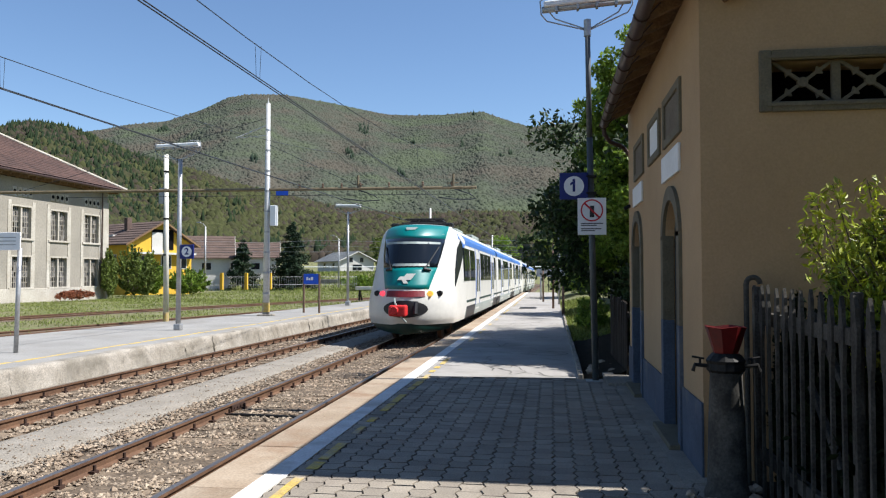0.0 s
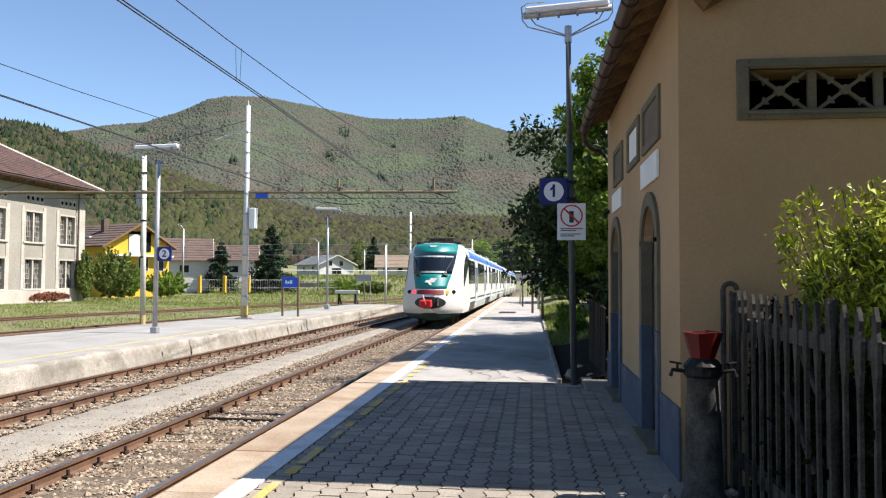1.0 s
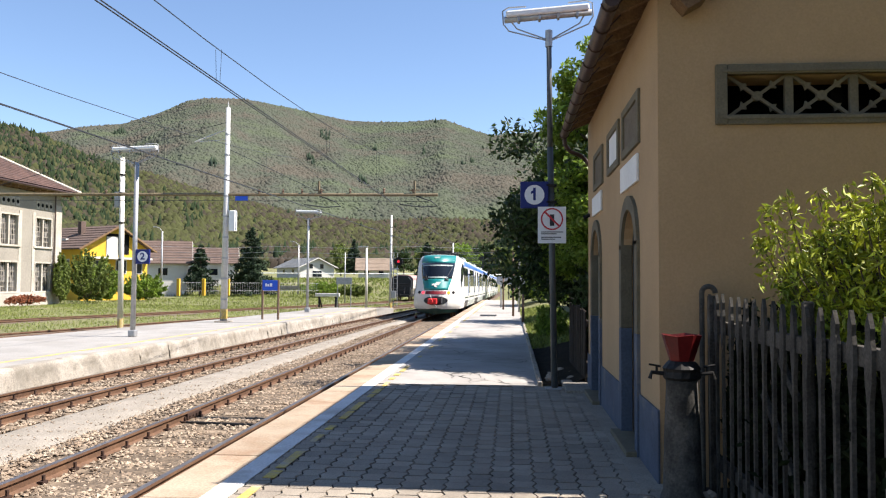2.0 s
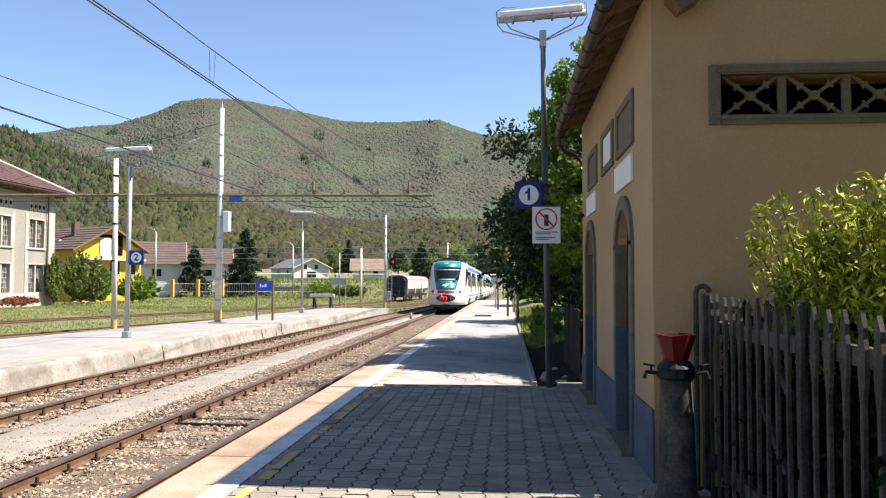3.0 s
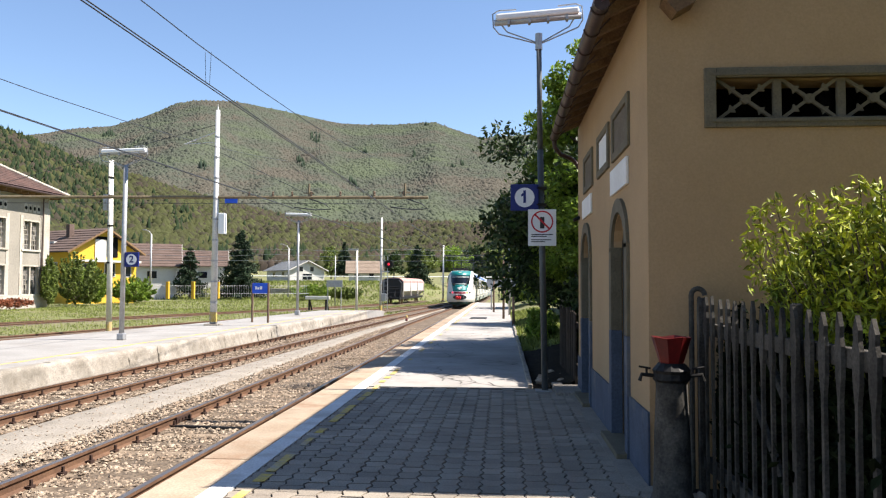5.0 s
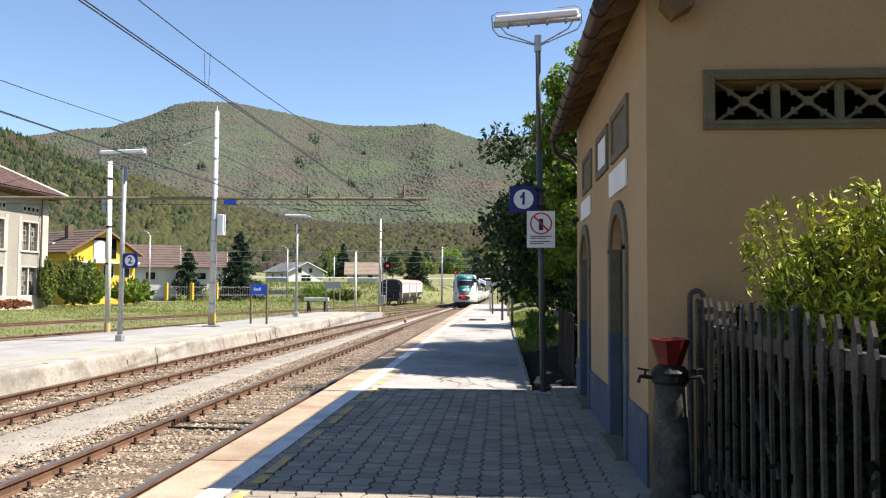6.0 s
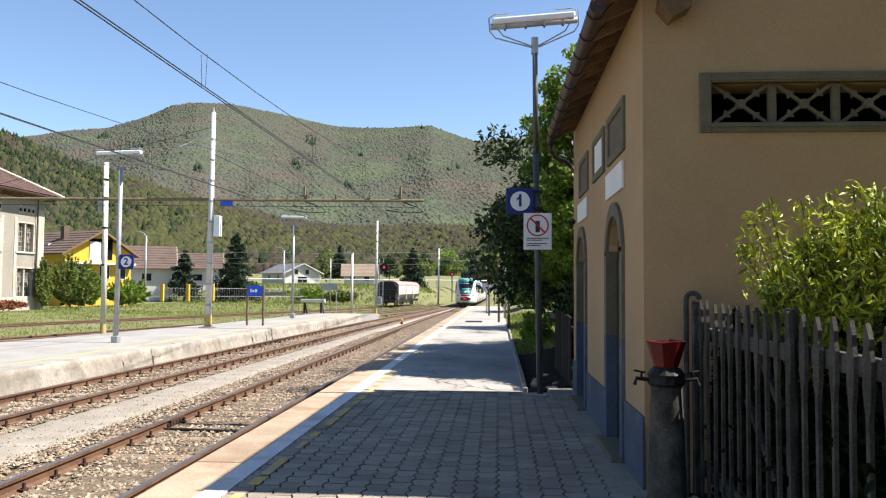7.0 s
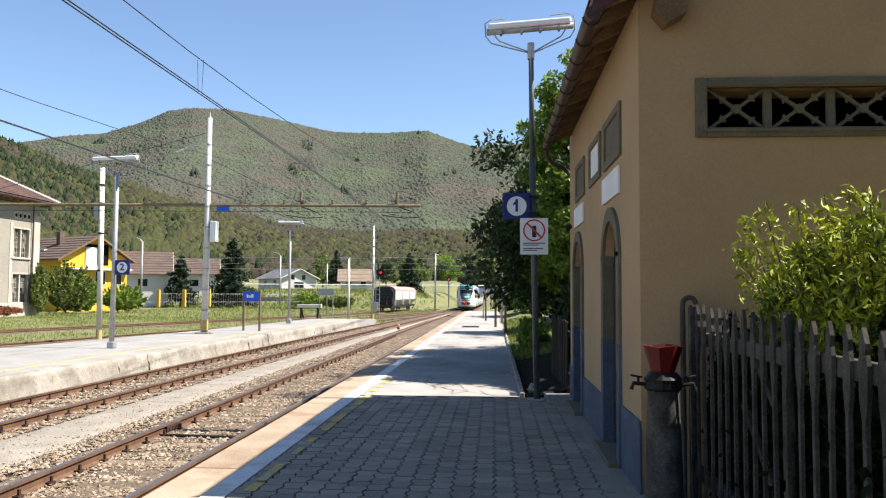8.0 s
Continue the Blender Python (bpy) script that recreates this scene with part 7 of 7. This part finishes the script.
bush("low_shrub", "dark shrub under the platform trees", (2.2, 18.0, 1.1), (0.9, 2.4, 1.2), 16000, 0.08, M_LEAFD, 43, (), "bush", 0.4)


def conifer(label, at, height, spread, count, seed):
    rng = np.random.RandomState(seed)
    t = thing("conifer_tree", label, "tree", at, "conifers beyond the yard")
    bm = bmesh.new()
    rod(bm, (0, 0, -0.5), (0, 0, height * 0.97), 0.25, 0.03, n=8)
    pts = []
    for k in range(120):
        q = rng.uniform(0.05, 0.98)
        a = rng.uniform(0, 6.28)
        L = spread * (1 - q) ** 0.8 * rng.uniform(0.7, 1.15) + 0.1
        e = np.array([L * math.cos(a), L * math.sin(a), height * q - 0.18 * L])
        s = np.array([0, 0, height * q])
        rod(bm, s, e, 0.04, 0.01, n=4)
        m = max(8, int(count / 120 * (0.4 + 1.2 * (1 - q))))
        u = rng.uniform(0.1, 1.05, m)[:, None]
        pts.append(s + (e - s) * u + rng.normal(size=(m, 3)) * np.array((0.16, 0.16, 0.14)) * (0.5 + L * 0.35))
    part("trunk", bm, M_BARK, t)
    part("crown", leaf_mesh("crown", np.concatenate(pts), 0.24, M_NEEDLE, rng, 0.45), None, t)


conifer("dense dark spruce beyond the yard", (-44.7, 131, -0.4), 11.4, 4.2, 14000, 51)
conifer("smaller dark spruce before the houses", (-53, 129, -0.4), 8.2, 3.0, 8000, 52)
conifer("blue-grey spruce behind the wagon", (-17.5, 160, 1.5), 8.5, 3.4, 6000, 53)
conifer("dark spruce behind the chalet", (-42, 205, 4.0), 9.0, 3.0, 5000, 54)
for k, (x, y, z, sx, sy, sz, m) in enumerate(((-42.8, 76.0, 2.2, 2.3, 2.6, 2.9, M_SHRUB), (-46.2, 84, 1.6, 3.0, 2.6, 2.2, M_LEAFL), (-44.0, 90, 1.0, 3.0, 2.4, 1.7, M_LEAFL), (-43.6, 72.2, 2.0, 0.5, 1.3, 2.4, M_SHRUB), (-50, 100, 0.9, 3.5, 2.5, 1.7, M_SHRUB), (-60, 112, 0.8, 4, 3, 1.6, M_SHRUB), (-24, 118, 0.4, 3, 2, 1.0, M_SHRUB), (-31, 126, 0.6, 4, 3, 1.2, M_LEAFL))):
    bush("hedge_bush", "green bushes grown up along the yard edge", (x, y, z), (sx, sy, sz), 9000, 0.15, m, 60 + k, (), "bush", 0.45)
for k, (x, y, h) in enumerate(((-66, 150, 9), (-75, 160, 10), (-30, 215, 8), (-20, 190, 7), (-12, 205, 9), (-8.5, 240, 11), (-2, 230, 9), (4, 200, 10), (-24, 240, 10), (-50, 225, 9))):
    tree("far_tree", "spring-leafed tree before the foot of the hill", (x, y, 0.5 + (3 if y > 180 else 0)), h, (3.2, 3.2), 2600, 0.33, (M_SHRUB, M_LEAFL, M_LEAFD)[k % 3], 80 + k, 0.22, 0.2, 14)


def board_fence():
    f = thing("board_fence", "dark weathered board fence running on from the outbuilding", "fence", (1.22, 13.15, 0))
    rng = random.Random(31)
    board = None
    for k in range(19):
        if board is None:
            ob = part("board", prism(bmesh.new(), [(-0.068, -0.1), (0.068, -0.1), (0.068, 1.24), (0.05, 1.27), (-0.05, 1.27), (-0.068, 1.24)], "x", -0.011, 0.011), M_DARKWOOD, f)
            board = ob.data
        else:
            ob = part("board", board, None, f)
        ob.matrix_basis = pose(-0.003 * k, 0.08 + 0.152 * k, rng.uniform(-0.03, 0.02), rng.uniform(-1.2, 1.2), rng.uniform(-0.6, 0.6), rng.uniform(-1, 1))
    for z in (0.28, 0.98):
        part("rail", boxes((0.014, 0.0, z, 0.06, 2.9, z + 0.09), bevel=0.006), M_DARKWOOD, f)
    for y in (0.06, 1.4, 2.84):
        part("post", boxes((0.062, y - 0.045, -0.3, 0.15, y + 0.045, 1.2), bevel=0.008), M_DARKWOOD, f)


M_DARKWOOD = mat("weathered_dark_boards", (0.05, 0.042, 0.034), (0.028, 0.023, 0.019), 0.92, scale=5, fine=40, spots=0.35, objrand=0.3, spec=0.08)
board_fence()
rubble = random.Random(8)
for k in range(7):
    bm = bmesh.new()
    bmesh.ops.create_icosphere(bm, subdivisions=2, radius=rubble.uniform(0.05, 0.10))
    for v in bm.verts:
        v.co += Vector([rubble.uniform(-0.016, 0.016) for _ in range(3)])
        v.co.z *= 0.6
    ob = part("loose_stone", bm, M_PEBBLE)
    tagged(ob, "pale loose stone on the bare soil by the lamp post", "stone", "stones by the lamp post")
    ob.matrix_basis = pose(rubble.uniform(0.6, 1.1), rubble.uniform(13.25, 15.2), 0.03, 0, 0, rubble.uniform(0, 360))


# ---- verge and grass ----
def blades(name, label, xs, ys, count, height, seed, zf, material=None):
    rng = np.random.RandomState(seed)
    x, y = rng.uniform(*xs, count), rng.uniform(*ys, count)
    keep = wave(x, y, seed, 0.9) + rng.uniform(-0.5, 0.5, count) > -0.25
    for path in YARD:
        away = np.abs(x - np.interp(y, [p[1] for p in path], [p[0] for p in path]))
        keep &= (away > 1.35) | ((away < 0.6) & (rng.uniform(size=count) < 0.25))
    x, y = x[keep], y[keep]
    n = len(x)
    h = height * rng.uniform(0.4, 1.4, n)
    a = rng.uniform(0, 6.28, n)
    w = h * 0.16
    z = zf(x, y)
    dx, dy = np.cos(a) * w, np.sin(a) * w
    lx, ly = rng.normal(size=n) * h * 0.4, rng.normal(size=n) * h * 0.4
    v = np.stack([np.stack([x - dx, y - dy, z], -1), np.stack([x + dx, y + dy, z], -1), np.stack([x + lx, y + ly, z + h], -1)], 1).reshape(-1, 3)
    f = np.arange(n * 3).reshape(-1, 3)
    tagged(part(name, arrays(name, v, f, material or M_GRASS), None), label, "grass", kind="stuff")


vx = np.linspace(0.42, 3.4, 14)
vy = np.arange(13.2, 70, 0.8)
gx, gy = np.meshgrid(vx, vy)
gz = -0.02 + 0.28 * smooth01((gx - 0.5) / 1.5) + 0.03 * wave(gx, gy, 6, 2.5)
w = len(vx)
i, j = np.meshgrid(np.arange(w - 1), np.arange(len(vy) - 1))
a = (j * w + i).ravel()
# Bare soil, its colour darkened to hold the shade under the trees.
M_SOIL = mat("shade_dark_soil", (0.035, 0.028, 0.02), (0.018, 0.015, 0.011), 0.95, scale=3, fine=30, spots=0.5, bump=0.6, spec=0.05)
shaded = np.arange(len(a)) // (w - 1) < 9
tagged(part("litter_verge", arrays("litter_verge", np.stack([gx, gy, gz + 0.006], -1).reshape(-1, 3), np.stack([a, a + 1, a + w + 1, a + w], 1)[shaded], M_SOIL, True), None), "bare soil under the trees with their shade put into its colour", "verge", kind="structure")
tagged(part("grass_verge", arrays("grass_verge", np.stack([gx, gy, gz], -1).reshape(-1, 3), np.stack([a, a + 1, a + w + 1, a + w], 1)[~shaded], M_GROUND, True), None), "grassy verge beside the platform", "verge", kind="structure")
blades("verge_grass", "fresh green grass on the verge", (0.5, 2.6), (20.2, 48), 15000, 0.13, 71, lambda x, y: -0.02 + 0.28 * smooth01((x - 0.5) / 1.5))
blades("yard_grass", "rough green grass between the yard tracks", (-44, -13), (22, 74), 70000, 0.10, 72, lambda x, y: ground_height(x, y) + 0.0)
blades("yard_grass", "rough grass along the far yard", (-50, -9), (62, 135), 34000, 0.18, 73, lambda x, y: ground_height(x, y))
blades("bank_grass", "bright green grass on the embankment", (-75, -12), (126, 170), 30000, 0.45, 74, lambda x, y: ground_height(x, y), M_GRASS)
tagged(part("verge_edging", boxes(*[(0.42, 13.1 + 1.02 * k, -0.1, 0.5, 14.1 + 1.02 * k, 0.06 + 0.01 * (k % 3)) for k in range(24)], bevel=0.01), M_KERB), "pale concrete edging stones of the verge", "kerb", kind="structure")
tagged(part("garden_wall", boxes((3.6, 13.4, -0.1, 3.8, 50, 1.9)), M_FENCE), "dark garden wall behind the verge trees", "wall", kind="structure")

# ---- paving, piece by piece ----
paving = thing("platform_paving", "grey-brown interlocking concrete pavers with dark joints", "paving", kind="structure")
PW, PL = 0.186, 0.212
outline = [(0.007, 0.006), (PW - 0.008, 0.006), (PW - 0.026, PL * 0.25), (PW + 0.010, PL * 0.75), (PW - 0.008, PL - 0.006), (0.007, PL - 0.006), (-0.010, PL * 0.75), (0.026, PL * 0.25)]
pav = None
rest_v, rest_f = [], []
cols = int((1.62 + 2.23) / PW)
prng = random.Random(77)
for r in range(-38, int((Y_PAVED - 3.6) / PL)):
    for c in range(cols):
        x = -2.232 + c * PW + 0.003
        y = 3.6 + r * PL + (PL / 2 if c % 2 else 0)
        if y + PL > Y_PAVED or (x + PW > 1.24 and y + PL > 6.8):
            continue
        dz = prng.uniform(-0.004, 0.0035)
        if 5.6 < y < 7.45 and -2.3 < x < 0.85:
            if pav is None:
                ob = part("paver", prism(bmesh.new(), outline, "z", -0.03, 0.0), M_PAVER, paving)
                pav = ob.data
            else:
                ob = part("paver", pav, None, paving)
            ob.matrix_basis = pose(x, y, dz, prng.uniform(-0.5, 0.5), prng.uniform(-0.5, 0.5), 0)
        else:
            k = len(rest_v)
            rest_v += [(x + u, y + v, dz) for u, v in outline] + [(x + u, y + v, dz - 0.02) for u, v in outline]
            rest_f.append(tuple(range(k, k + 8)))
            rest_f += [(k + (i + 1) % 8, k + i, k + 8 + i, k + 8 + (i + 1) % 8) for i in range(8)]
tagged(part("pavers", arrays("pavers", rest_v, rest_f, M_PAVER), None, paving), kind="stuff")

motions()
